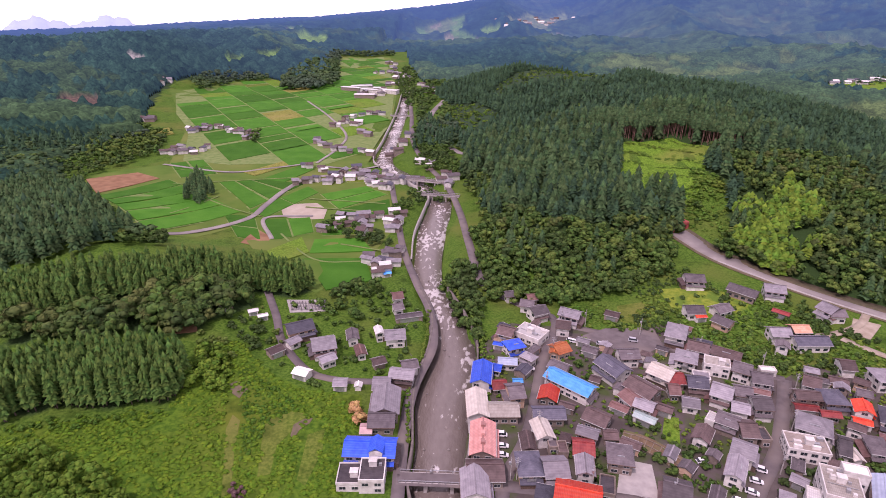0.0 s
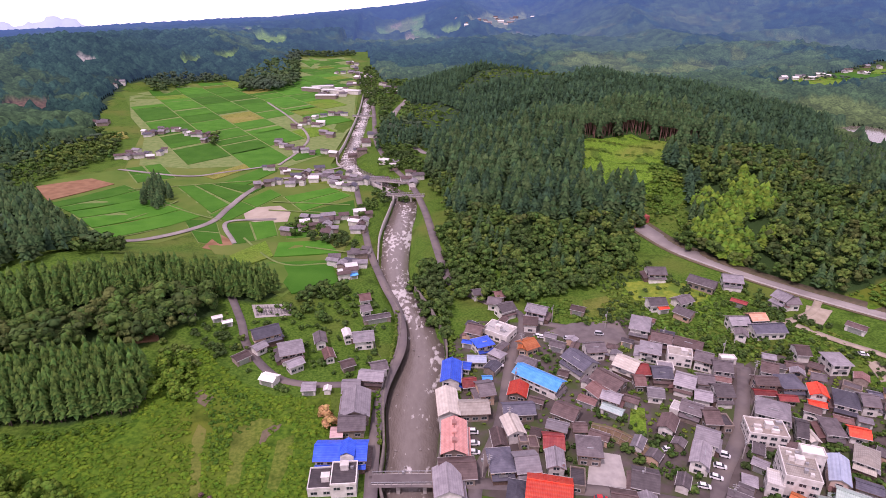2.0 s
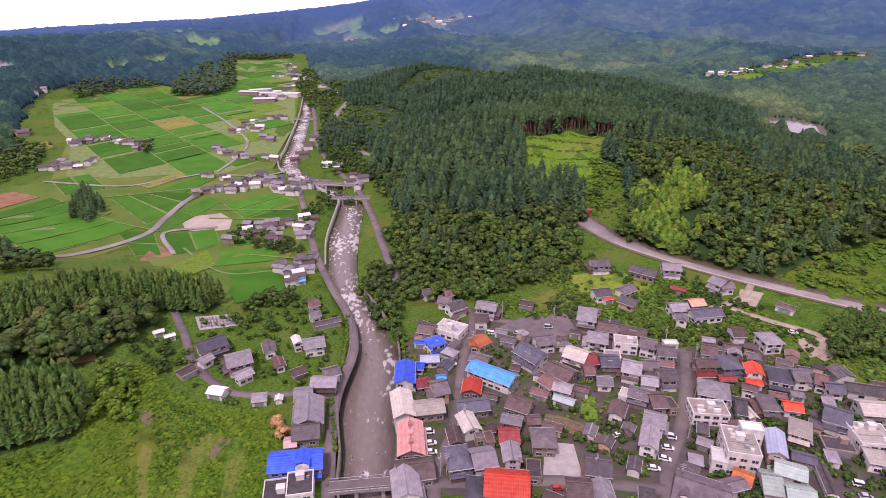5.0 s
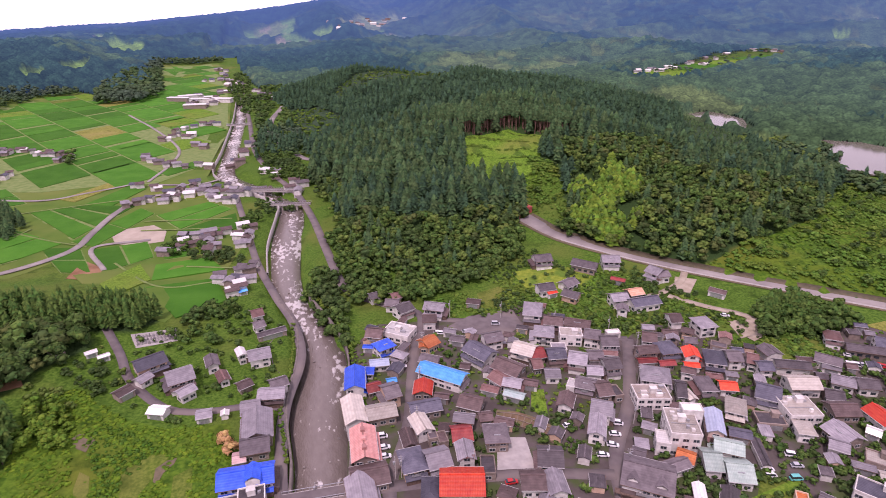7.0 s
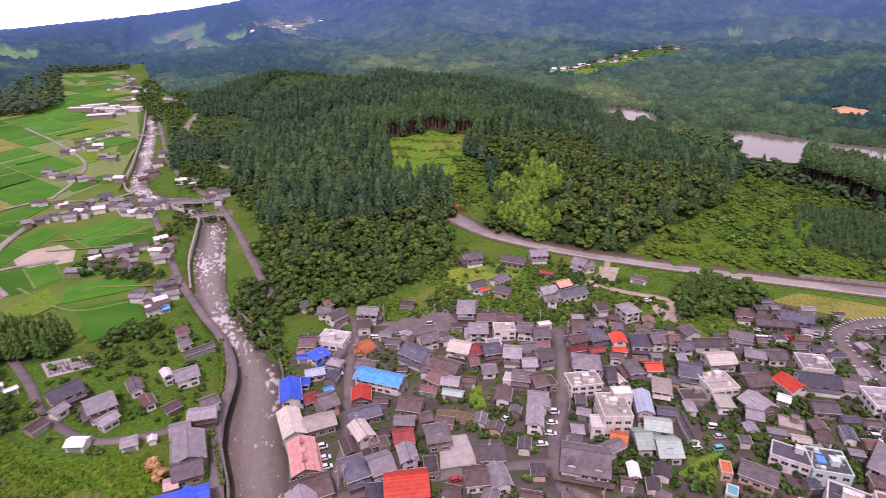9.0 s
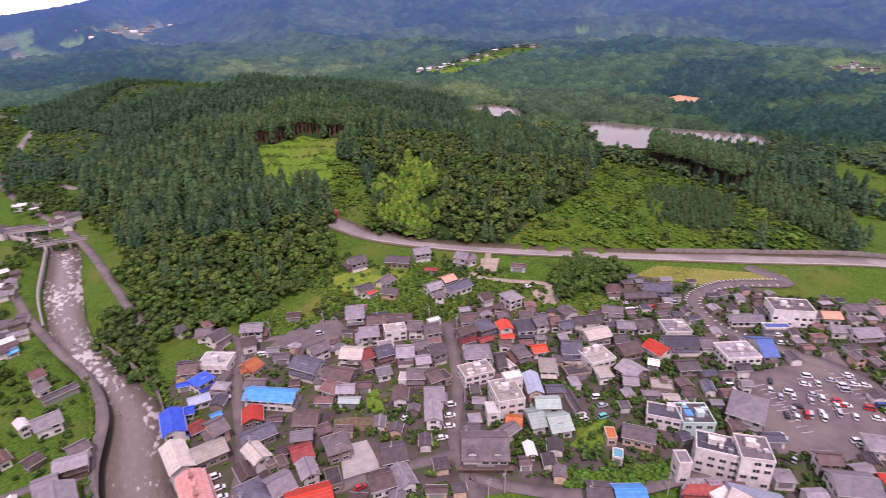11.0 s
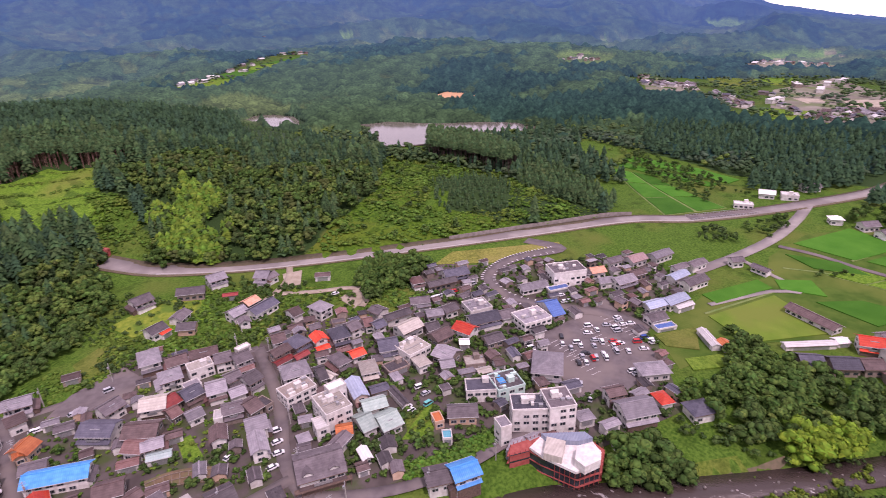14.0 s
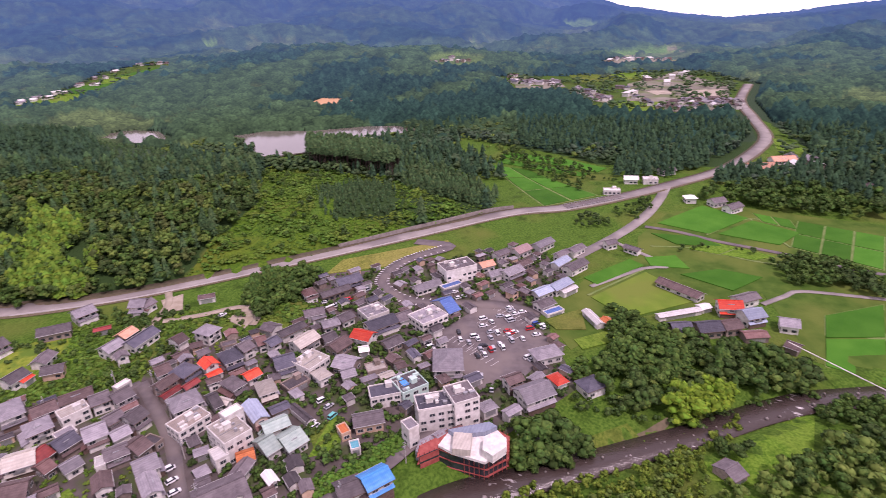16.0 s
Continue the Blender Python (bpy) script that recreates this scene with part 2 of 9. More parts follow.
def waves(x, y, size, seed):
    """Smooth rolling relief between about -1 and 1."""
    v = 0
    for k in range(5):
        a = seed * 1.7 + k * 2.4
        f = (0.8 + 0.31 * k) / size * 6.28
        v = v + np.sin(f * (x * math.cos(a) + y * math.sin(a)) + seed * 3.1 + k * 1.9)
    return v / 3.2


def lattice(x, y, size, seed):
    """Smooth random values from 0 to 1 on a square lattice."""
    u, v = x / size + 31.7 * seed, y / size - 17.3 * seed
    i, j = np.floor(u), np.floor(v)
    fu, fv = u - i, v - j
    fu, fv = fu * fu * (3 - 2 * fu), fv * fv * (3 - 2 * fv)
    c = [toss(i + a, j + b, seed) for b in (0, 1) for a in (0, 1)]
    return (c[0] * (1 - fu) + c[1] * fu) * (1 - fv) + (c[2] * (1 - fu) + c[3] * fu) * fv


def toss(i, j, seed):
    """A random value from 0 to 1 for each whole-numbered cell."""
    h = np.sin(i * 127.1 + j * 311.7 + seed * 74.7) * 43758.5453
    return h - np.floor(h)


def fbm(x, y, size, seed, octaves=4):
    return sum(lattice(x, y, size / 2 ** k, seed + k) * 0.5 ** k for k in range(octaves)) / (2 - 0.5 ** (octaves - 1))


def ridged(x, y, size, seed):
    """Rounded ridge lines near 1, hollows near 0."""
    return sum((1 - np.abs(2 * lattice(x, y, size / 2 ** k, seed + k) - 1)) * 0.45 ** k for k in range(3)) / 1.65


def terrain(x, y):
    x, y = np.asarray(x, float), np.asarray(y, float)
    r, az = np.hypot(x, y), np.degrees(np.arctan2(x, y))
    z = np.zeros(np.shape(x))
    d_road, _ = line_dist(HILL_ROAD, x, y)
    z = z + 4.0 * np.exp(-(d_road / 55) ** 2)
    # cedar hill between river and lake
    d, _ = line_dist(HILL_FOOT + HILL_FOOT[:1], x, y)
    d = np.where(inside(HILL_FOOT, x, y), d, 0)
    low = 1 - 0.5 * sstep(190, 330, x) * (1 - sstep(420, 620, y))
    z = z + 66 * (1 - np.exp(-d / 170)) * low * (1 + 0.10 * waves(x, y, 160, 2)) + 2 * sstep(0, 30, d) * waves(x, y, 60, 5)
    # wooded spur and meadow west of the river
    z = z + 11 * np.exp(-((x + 165) / 75) ** 2 - ((y - 262) / 48) ** 2) + 7 * sstep(-35, -140, x) * (1 - sstep(270, 330, y))
    z = z + 12 * np.exp(-((x + 230) / 60) ** 2 - ((y - 330) / 60) ** 2)
    # woods round the rice plain
    d2, _ = line_dist(FIELD_EDGE, x, y)
    west = (x < np.interp(y, [p[1] for p in FIELD_EDGE], [p[0] for p in FIELD_EDGE])) & (y > 330)
    z = z + np.where(west, 34 * (1 - np.exp(-d2 / 190)) * sstep(330, 520, y) * (1 + 0.35 * waves(x, y, 230, 8)), 0)
    # rolling wooded country farther off, low ridges one behind another
    d_riv, hw = line_dist(RIVER, x, y)
    d_val, _ = line_dist(VALLEY, x, y)
    town = np.exp(-(((y + 20) / 340) ** 2 + ((x - 1100) / 360) ** 2) ** 2)
    still = sstep(110, 420, d_riv) * (1 - 0.97 * town) * (1 - 0.75 * np.exp(-((y - 520) / 260) ** 2 - ((x - 640) / 260) ** 2))
    hills = (70 + 45 * sstep(900, 1700, r)) * (ridged(x, y, 560, 3) - 0.46) + 24 * (fbm(x, y, 170, 7) - 0.5)
    z = z + sstep(640, 1000, r) * still * hills * (1 - 0.6 * sstep(3000, 4200, r)) * np.where(inside(HILL_FOOT, x, y), 0, 1) * (1 + 0.35 * sstep(1400, 2400, r))
    z = z - 0.04 * np.maximum(r - 1300, 0) * sstep(150, 500, d_riv)
    # the valley of the far village
    z = z + (np.interp(r, [1040, 1460], [17, 33]) - z) * (1 - sstep(45, 230, d_val)) * (r > 800)
    # mountain slopes up to the skyline
    el = np.interp(az, [p[0] for p in SKYLINE], [p[1] for p in SKYLINE])
    u = np.clip((r - 2100) / 2200, 0, 1)
    z = z + (260 + 4300 * np.tan(np.radians(el))) * u ** 1.25 + (150 * (ridged(x, y, 1300, 15) - 0.5) + 50 * (ridged(x, y, 480, 18) - 0.5)) * 4 * u * (1 - u)
    crest = 140 + r * np.tan(np.radians(el - 0.12 - 0.8 * (1 - sstep(1800, 4100, r))))
    z = np.where((z > crest) & (r > 900), crest + 0.12 * (z - crest), z)
    z = z - 0.6 * np.maximum(r - 4300, 0)
    # the reservoir
    for shore in LAKES:
        z = np.where(inside(shore, x, y), np.minimum(z, LAKE_LEVEL - 1.5), z)
    # gorge below the town, the channel
    z = z - 3.0 * np.exp(-(d_riv / 30) ** 2) * (1 - sstep(60, 110, y))
    near = 1 - sstep(1100, 1500, r)
    return z - (z + 5.8) * (1 - sstep(hw, hw + 5, d_riv)) * near


def lift(x, y, up=0.0):
    return float(terrain(x, y)) + up


def from_arrays(name, verts, faces, material, parent=None, smooth=False):
    """A mesh object from numpy rows of vertices and of triangles or quads."""
    verts, faces = np.asarray(verts, np.float32), np.asarray(faces, np.int32)
    me = bpy.data.meshes.new(name)
    k = faces.shape[1]
    me.vertices.add(len(verts))
    me.vertices.foreach_set("co", verts.ravel())
    me.loops.add(faces.size)
    me.loops.foreach_set("vertex_index", faces.ravel())
    me.polygons.add(len(faces))
    me.polygons.foreach_set("loop_start", np.arange(0, faces.size, k, dtype=np.int32))
    me.update(calc_edges=True)
    if smooth:
        me.polygons.foreach_set("use_smooth", np.ones(len(faces), bool))
    me.materials.append(material)
    ob = new(name, me)
    if parent:
        ob.parent = parent
    return ob


def steps(lo, hi, fine, end_lo, end_hi, grow=1.12):
    mid = list(np.arange(lo, hi + 0.1, fine))
    s, v = fine, lo
    left = []
    while v > end_lo:
        s *= grow
        v -= s
        left.append(max(v, end_lo))
    s, v = fine, mid[-1]
    right = []
    while v < end_hi:
        s *= grow
        v += s
        right.append(min(v, end_hi))
    return np.array(left[::-1] + mid + right)


GX, GY = steps(-420, 620, 5, -4900, 4900, 1.075), steps(-130, 700, 5, -4900, 4900, 1.075)
gx, gy = np.meshgrid(GX, GY)
gz = terrain(gx, gy) - 70 * sstep(1600, 2600, np.hypot(gx, gy))
idx = np.arange(gx.size).reshape(gx.shape)
quads = np.stack([idx[:-1, :-1], idx[:-1, 1:], idx[1:, 1:], idx[1:, :-1]], -1).reshape(-1, 4)
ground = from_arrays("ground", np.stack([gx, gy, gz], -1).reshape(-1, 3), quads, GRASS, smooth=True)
tagged(ground, "rolling green valley floor, meadow slopes and wooded hills", "ground", kind="structure")


def smooth_line(pts, step=4.0):
    """Points along a Catmull-Rom curve through pts, about step metres apart."""
    p = [np.array(q, float) for q in pts]
    p = [2 * p[0] - p[1]] + p + [2 * p[-1] - p[-2]]
    out = []
    for a, b, c, d in zip(p[:-3], p[1:-2], p[2:-1], p[3:]):
        n = max(1, int(np.linalg.norm((c - b)[:2]) / step))
        for u in np.arange(n) / n:
            out.append(0.5 * (2 * b + (c - a) * u + (2 * a - 5 * b + 4 * c - d) * u * u + (3 * b - a - 3 * c + d) * u ** 3))
    return np.array(out + [p[-2]])


def ribbon(name, pts, width, up, material, level=None, step=4.0, thick=0.25, across=3):
    """A strip with thickness along a line; it lies on the land, or at a level."""
    line = smooth_line(pts, step)
    t = np.gradient(line[:, :2], axis=0)
    t /= np.linalg.norm(t, axis=1)[:, None]
    side = np.stack([t[:, 1], -t[:, 0]], -1)
    hw = line[:, 2] if line.shape[1] > 2 and width is None else np.full(len(line), (width or 4) / 2)
    rows = []
    mid = terrain(line[:, 0], line[:, 1])
    for u in np.linspace(-1, 1, across):
        q = line[:, :2] + side * (hw * u)[:, None]
        z = np.full(len(q), level) if level is not None else np.maximum(np.maximum(terrain(q[:, 0], q[:, 1]), mid), np.where((q[:, 1] > 40) & (q[:, 0] < 150), 0.0, -99)) + up
        rows.append(np.column_stack([q, z]))
    v = np.stack(rows, 1)
    n, k = v.shape[:2]
    low = v[:, [0, -1]].copy()
    low[..., 2] -= thick
    v = np.concatenate([low[:, :1], v, low[:, 1:]], 1)
    k += 2
    ids = np.arange(n * k).reshape(n, k)
    f = np.stack([ids[:-1, :-1], ids[:-1, 1:], ids[1:, 1:], ids[1:, :-1]], -1).reshape(-1, 4)
    return from_arrays(name, v.reshape(-1, 3), f, material, smooth=False)


river = tagged(ribbon("river_water", [(a, b, c + 0.8) for a, b, c in RIVER], None, 0, WATER, level=-4.2, thick=0.5), "brown shallow river with white riffles over rocks", "river", kind="structure")


def road(label, pts, width, up=0.18, name="road", material=None):
    return tagged(ribbon(name, pts, width, up, material or ASPHALT), label, "road", kind="structure")


road("gravel shoulder along the bypass", HILL_ROAD, 14.5, 0.36, name="verge", material=TRACK_SOIL)
road("pale worn asphalt bypass along the foot of the wooded hill", HILL_ROAD, 10, 0.5, material=WORN_ROAD)
road("narrow asphalt riverside lane", [(-13, 120), (-13, 156), (-11, 184), (-4, 215), (-6, 245), (-14, 275), (-24, 320), (-32, 378), (-40, 435), (-44, 470)], 4.2)
road("asphalt road along the river's wooded bank", [(26, 262), (20, 281), (16, 327), (11, 388), (2, 448), (-15, 507), (-32, 594), (-41, 731), (-49, 860), (-49, 1005)], 5, 0.4)
SIDE_ROAD = [(22, 545), (11, 559), (-13, 635), (-17, 741), (-1, 851)]
road("curving side road above the river", SIDE_ROAD, 7, 0.5, material=WORN_ROAD)
road("country road between rice fields", [(-170, 318), (-154, 332), (-131, 364), (-127, 393), (-121, 433), (-105, 465), (-45, 470), (0, 452)], 4.6, 0.9, material=WORN_ROAD)
road("narrow lane up to the farmhouses", [(-92, 270), (-89, 259), (-76, 231), (-69, 213), (-54, 194), (-40, 189), (-23, 188), (-12, 184)], 3.6)
road("main village street", [(80, 90), (84, 104), (95, 130), (113, 152), (128, 176), (137, 192)], 5)
road("cross street over the old bridge", [(-14, 138), (8, 137), (43, 133), (66, 129), (90, 122)], 4.5, 0.3)
road("riverside street", [(88, 112), (96, 100), (108, 88), (126, 77), (145, 70), (165, 60)], 4.5)
road("village street by the blue roofs", [(18, 128), (21, 140), (31, 162), (42, 203), (53, 236), (40, 250), (28, 262)], 4.5)
road("lane to the hill houses", [(53, 234), (76, 225), (92, 220), (110, 206), (137, 192)], 4)
road("curving access road with striped edges", [(300, 140), (300, 118), (280, 132), (265, 138), (247, 137), (237, 125), (234, 111), (238, 92), (244, 70), (240, 50)], 8, 0.4)
road("branch road down to the fields", [(454, 0), (420, 4), (383, 12), (347, 26), (310, 45)], 7, 0.4, material=WORN_ROAD)

# ---- woods ----
rng = np.random.default_rng(5)


def conifer_template(tiers, spokes, seed):
    """Unit-high cedar: a narrow cone of drooping ragged tiers."""
    g = np.random.default_rng(seed)
    v, f = [], []
    for k in range(tiers):
        base = 0.16 + 0.74 * k / tiers
        top = min(1.0, base + 1.5 * 0.84 / tiers + 0.04)
        rad = 0.2 * (1 - base) ** 0.6 + 0.012
        o = len(v)
        ph = g.uniform(0, 6.28)
        for s in range(spokes):
            a = ph + 6.283 * s / spokes
            q = rad * (1.2 if s % 2 else 0.66) * g.uniform(0.82, 1.18)
            v.append((q * math.cos(a), q * math.sin(a), base + g.uniform(-0.025, 0.02) - (0.02 if s % 2 else -0.015)))
        v.append((g.uniform(-0.01, 0.01), g.uniform(-0.01, 0.01), top))
        for s in range(spokes):
            f.append((o + s, o + (s + 1) % spokes, o + spokes))
    return np.array(v), np.array(f)


def trunk_template(height=0.3, r=0.02):
    v = [(r * math.cos(a), r * math.sin(a), z) for z in (-0.06, height) for a in (0, 1.57, 3.14, 4.71)]
    f = [(i, (i + 1) % 4, 4 + (i + 1) % 4) for i in range(4)] + [(i, 4 + (i + 1) % 4, 4 + i) for i in range(4)]
    return np.array(v), np.array(f)


def leafy_template(lobes, leaves, seed, wide=0.5, tall=1.0, leaf=0.075, cards=True, lump_size=1.0):
    """Unit-high broadleaf crown: lumpy lobes hidden in many small tilted leaf clumps."""
    g = np.random.default_rng(seed)
    t = (1 + 5 ** 0.5) / 2
    ico = np.array([(-1, t, 0), (1, t, 0), (-1, -t, 0), (1, -t, 0), (0, -1, t), (0, 1, t), (0, -1, -t), (0, 1, -t), (t, 0, -1), (t, 0, 1), (-t, 0, -1), (-t, 0, 1)]) / math.hypot(1, t)
    icof = np.array([(0, 11, 5), (0, 5, 1), (0, 1, 7), (0, 7, 10), (0, 10, 11), (1, 5, 9), (5, 11, 4), (11, 10, 2), (10, 7, 6), (7, 1, 8),
                     (3, 9, 4), (3, 4, 2), (3, 2, 6), (3, 6, 8), (3, 8, 9), (4, 9, 5), (2, 4, 11), (6, 2, 10), (8, 6, 7), (9, 8, 1)])
    vs, fs, n = [], [], 0
    for k in range(lobes):
        a, h = g.uniform(0, 6.28), g.uniform(0.3, 0.82)
        off = wide * 0.62 * math.sqrt(g.uniform(0.05, 1)) * math.sin(min(3.0, 0.5 + h * 2.6))
        c = np.array([off * math.cos(a), off * math.sin(a), h * tall])
        s = g.uniform(0.13, 0.21) * (wide / 0.5) * lump_size
        lump = ico * (s * g.uniform(0.75, 1.2, (12, 1))) * (1, 1, 0.8) + c
        vs.append(lump), fs.append(icof + n)
        n += 12
        if not cards:
            continue
        m = leaves // lobes
        d = g.normal(size=(m, 3))
        d /= np.linalg.norm(d, axis=1)[:, None]
        d[:, 2] = np.abs(d[:, 2]) * 0.9 - 0.15
        p = c + d * s * (1, 1, 0.85) * g.uniform(0.9, 1.3, (m, 1))
        e1 = np.cross(d, g.normal(size=(m, 3)))
        e1 /= np.linalg.norm(e1, axis=1)[:, None]
        e2 = np.cross(d, e1) + d * g.uniform(-0.6, 0.6, (m, 1))
        q = leaf * g.uniform(0.6, 1.3, (m, 1)) * (wide / 0.5)
        card = np.stack([p + e1 * q, p - e1 * q * 0.5 + e2 * q, p - e1 * q * 0.5 - e2 * q], 1).reshape(-1, 3)
        vs.append(card), fs.append(np.arange(3 * m).reshape(-1, 3) + n)
        n += 3 * m
    return np.concatenate(vs), np.concatenate(fs)


def plant(name, places, heights, templates, material, widths=1.0):
    """One mesh of many trees, each a turned and scaled copy of a template."""
    vs, fs, n = [], [], 0
    pick = rng.integers(0, len(templates), len(places))
    turn = rng.uniform(0, 6.28, len(places))
    wide = widths * rng.uniform(0.85, 1.2, len(places))
    for k, (tv, tf) in enumerate(templates):
        sel = np.where(pick == k)[0]
        if not len(sel):
            continue
        c, s, h, w = np.cos(turn[sel])[:, None], np.sin(turn[sel])[:, None], heights[sel][:, None], wide[sel][:, None]
        x = (tv[:, 0] * c - tv[:, 1] * s) * h * w + places[sel, 0:1]
        y = (tv[:, 0] * s + tv[:, 1] * c) * h * w + places[sel, 1:2]
        z = tv[:, 2] * h + places[sel, 2:3]
        vs.append(np.stack([x, y, z], -1).reshape(-1, 3))
        fs.append((tf[None] + (np.arange(len(sel)) * len(tv))[:, None, None]).reshape(-1, 3) + n)
        n += len(sel) * len(tv)
    return from_arrays(name, np.concatenate(vs), np.concatenate(fs), material)


def scatter(poly, spacing, holes=(), jitter=0.62):
    """Points at about that spacing inside a polygon, outside the holes, set on the land."""
    px, py = [p[0] for p in poly], [p[1] for p in poly]
    x, y = np.meshgrid(np.arange(min(px), max(px), spacing), np.arange(min(py), max(py), spacing))
    x, y = x.ravel() + rng.uniform(-jitter, jitter, x.size) * spacing, y.ravel() + rng.uniform(-jitter, jitter, y.size) * spacing
    ok = inside(list(poly), x, y)
    for h in holes:
        ok &= ~inside(list(h), x, y)
    x, y = x[ok], y[ok]
    return np.column_stack([x, y, terrain(x, y)])


CEDARS = [conifer_template(7, 8, s) for s in range(5)]
PLUMES = [(v * (1.15, 1.15, 0.9) + (0, 0, 0.06), f) for v, f in [conifer_template(6, 9, s + 210) for s in range(5)]]
CEDARS_FINE = [conifer_template(12, 8, s + 20) for s in range(5)]
MOUND = [leafy_template(1, 26, s + 160, wide=1.5, tall=0.5, leaf=0.11) for s in range(5)]
LEAFY = [leafy_template(10, 120, s, leaf=0.095, lump_size=0.78) for s in range(6)]
SHRUBS = [leafy_template(5, 50, s + 30, wide=0.75, leaf=0.12) for s in range(4)]


def wood(label, poly, spacing, height, kind="cedar", holes=(), name="cedar_wood"):
    p = scatter(poly, spacing, holes)
    h = rng.uniform(height * 0.75, height * 1.2, len(p))
    t, m = {"cedar": (CEDARS, CONIFER), "fine": (CEDARS_FINE, CONIFER), "leafy": (LEAFY, LEAF), "bamboo": (LEAFY, BAMBOO), "shrub": (SHRUBS, LEAF)}[kind]
    return tagged(plant(name, p, h, t, m), label, "forest", kind="stuff")



# ---- buildings ----
def roof_mat(name, c1, c2, rough=0.6, pitch=0.33, metal=0.0, relief=0.06):
    """Roof covering with courses of tiles or seams that run down the slope, uneven in tone."""
    m = bpy.data.materials.new("roof_" + name)
    m.use_nodes = True
    n, l = m.node_tree.nodes, m.node_tree.links
    b = n["Principled BSDF"]
    co = n.new("ShaderNodeTexCoord")
    info = n.new("ShaderNodeObjectInfo")
    nz = n.new("ShaderNodeTexNoise")
    nz.inputs["Scale"].default_value, nz.inputs["Detail"].default_value = 0.55, 8
    nz.noise_dimensions = '4D'
    mul = n.new("ShaderNodeMath")
    mul.operation = 'MULTIPLY'
    mul.inputs[1].default_value = 37.0
    l.new(info.outputs["Random"], mul.inputs[0]), l.new(mul.outputs[0], nz.inputs["W"])
    l.new(co.outputs["Object"], nz.inputs["Vector"])
    wv = n.new("ShaderNodeTexWave")
    wv.bands_direction = 'X'
    wv.inputs["Scale"].default_value, wv.inputs["Distortion"].default_value = 0.314 / pitch, 0.3
    l.new(co.outputs["Object"], wv.inputs["Vector"])
    wy = n.new("ShaderNodeTexWave")
    wy.bands_direction = 'Y'
    wy.inputs["Scale"].default_value, wy.inputs["Distortion"].default_value = 0.314 / (pitch * 2.2), 0.4
    l.new(co.outputs["Object"], wy.inputs["Vector"])
    mix = n.new("ShaderNodeMix")
    mix.data_type = 'RGBA'
    mix.inputs[6].default_value, mix.inputs[7].default_value = (*c1, 1), (*c2, 1)
    rg = n.new("ShaderNodeMapRange")
    rg.inputs[1].default_value, rg.inputs[2].default_value = 0.34, 0.66
    l.new(nz.outputs[0], rg.inputs[0]), l.new(rg.outputs[0], mix.inputs[0])
    hsv = n.new("ShaderNodeHueSaturation")
    v = n.new("ShaderNodeMapRange")
    v.inputs[3].default_value, v.inputs[4].default_value = 0.62, 1.34
    l.new(info.outputs["Random"], v.inputs[0]), l.new(v.outputs[0], hsv.inputs["Value"]), l.new(mix.outputs[2], hsv.inputs["Color"])
    line = n.new("ShaderNodeMapRange")
    line.inputs[3].default_value, line.inputs[4].default_value = 0.86, 1.06
    both = n.new("ShaderNodeMath")
    both.operation = 'MULTIPLY'
    l.new(wv.outputs["Fac"], both.inputs[0]), l.new(wy.outputs["Fac"], both.inputs[1])
    root = n.new("ShaderNodeMath")
    root.operation = 'SQRT'
    l.new(both.outputs[0], root.inputs[0]), l.new(root.outputs[0], line.inputs[0])
    shade = n.new("ShaderNodeHueSaturation")
    l.new(line.outputs[0], shade.inputs["Value"]), l.new(hsv.outputs[0], shade.inputs["Color"])
    l.new(shade.outputs[0], b.inputs["Base Color"])
    add = n.new("ShaderNodeMath")
    add.operation = 'ADD'
    l.new(wv.outputs["Fac"], add.inputs[0]), l.new(wy.outputs["Fac"], add.inputs[1])
    bp = n.new("ShaderNodeBump")
    bp.inputs["Strength"].default_value, bp.inputs["Distance"].default_value = 0.7, relief
    l.new(add.outputs[0], bp.inputs["Height"]), l.new(bp.outputs[0], b.inputs["Normal"])
    b.inputs["Roughness"].default_value, b.inputs["Metallic"].default_value = rough, metal
    b.inputs["Specular IOR Level"].default_value = 0.4
    return m


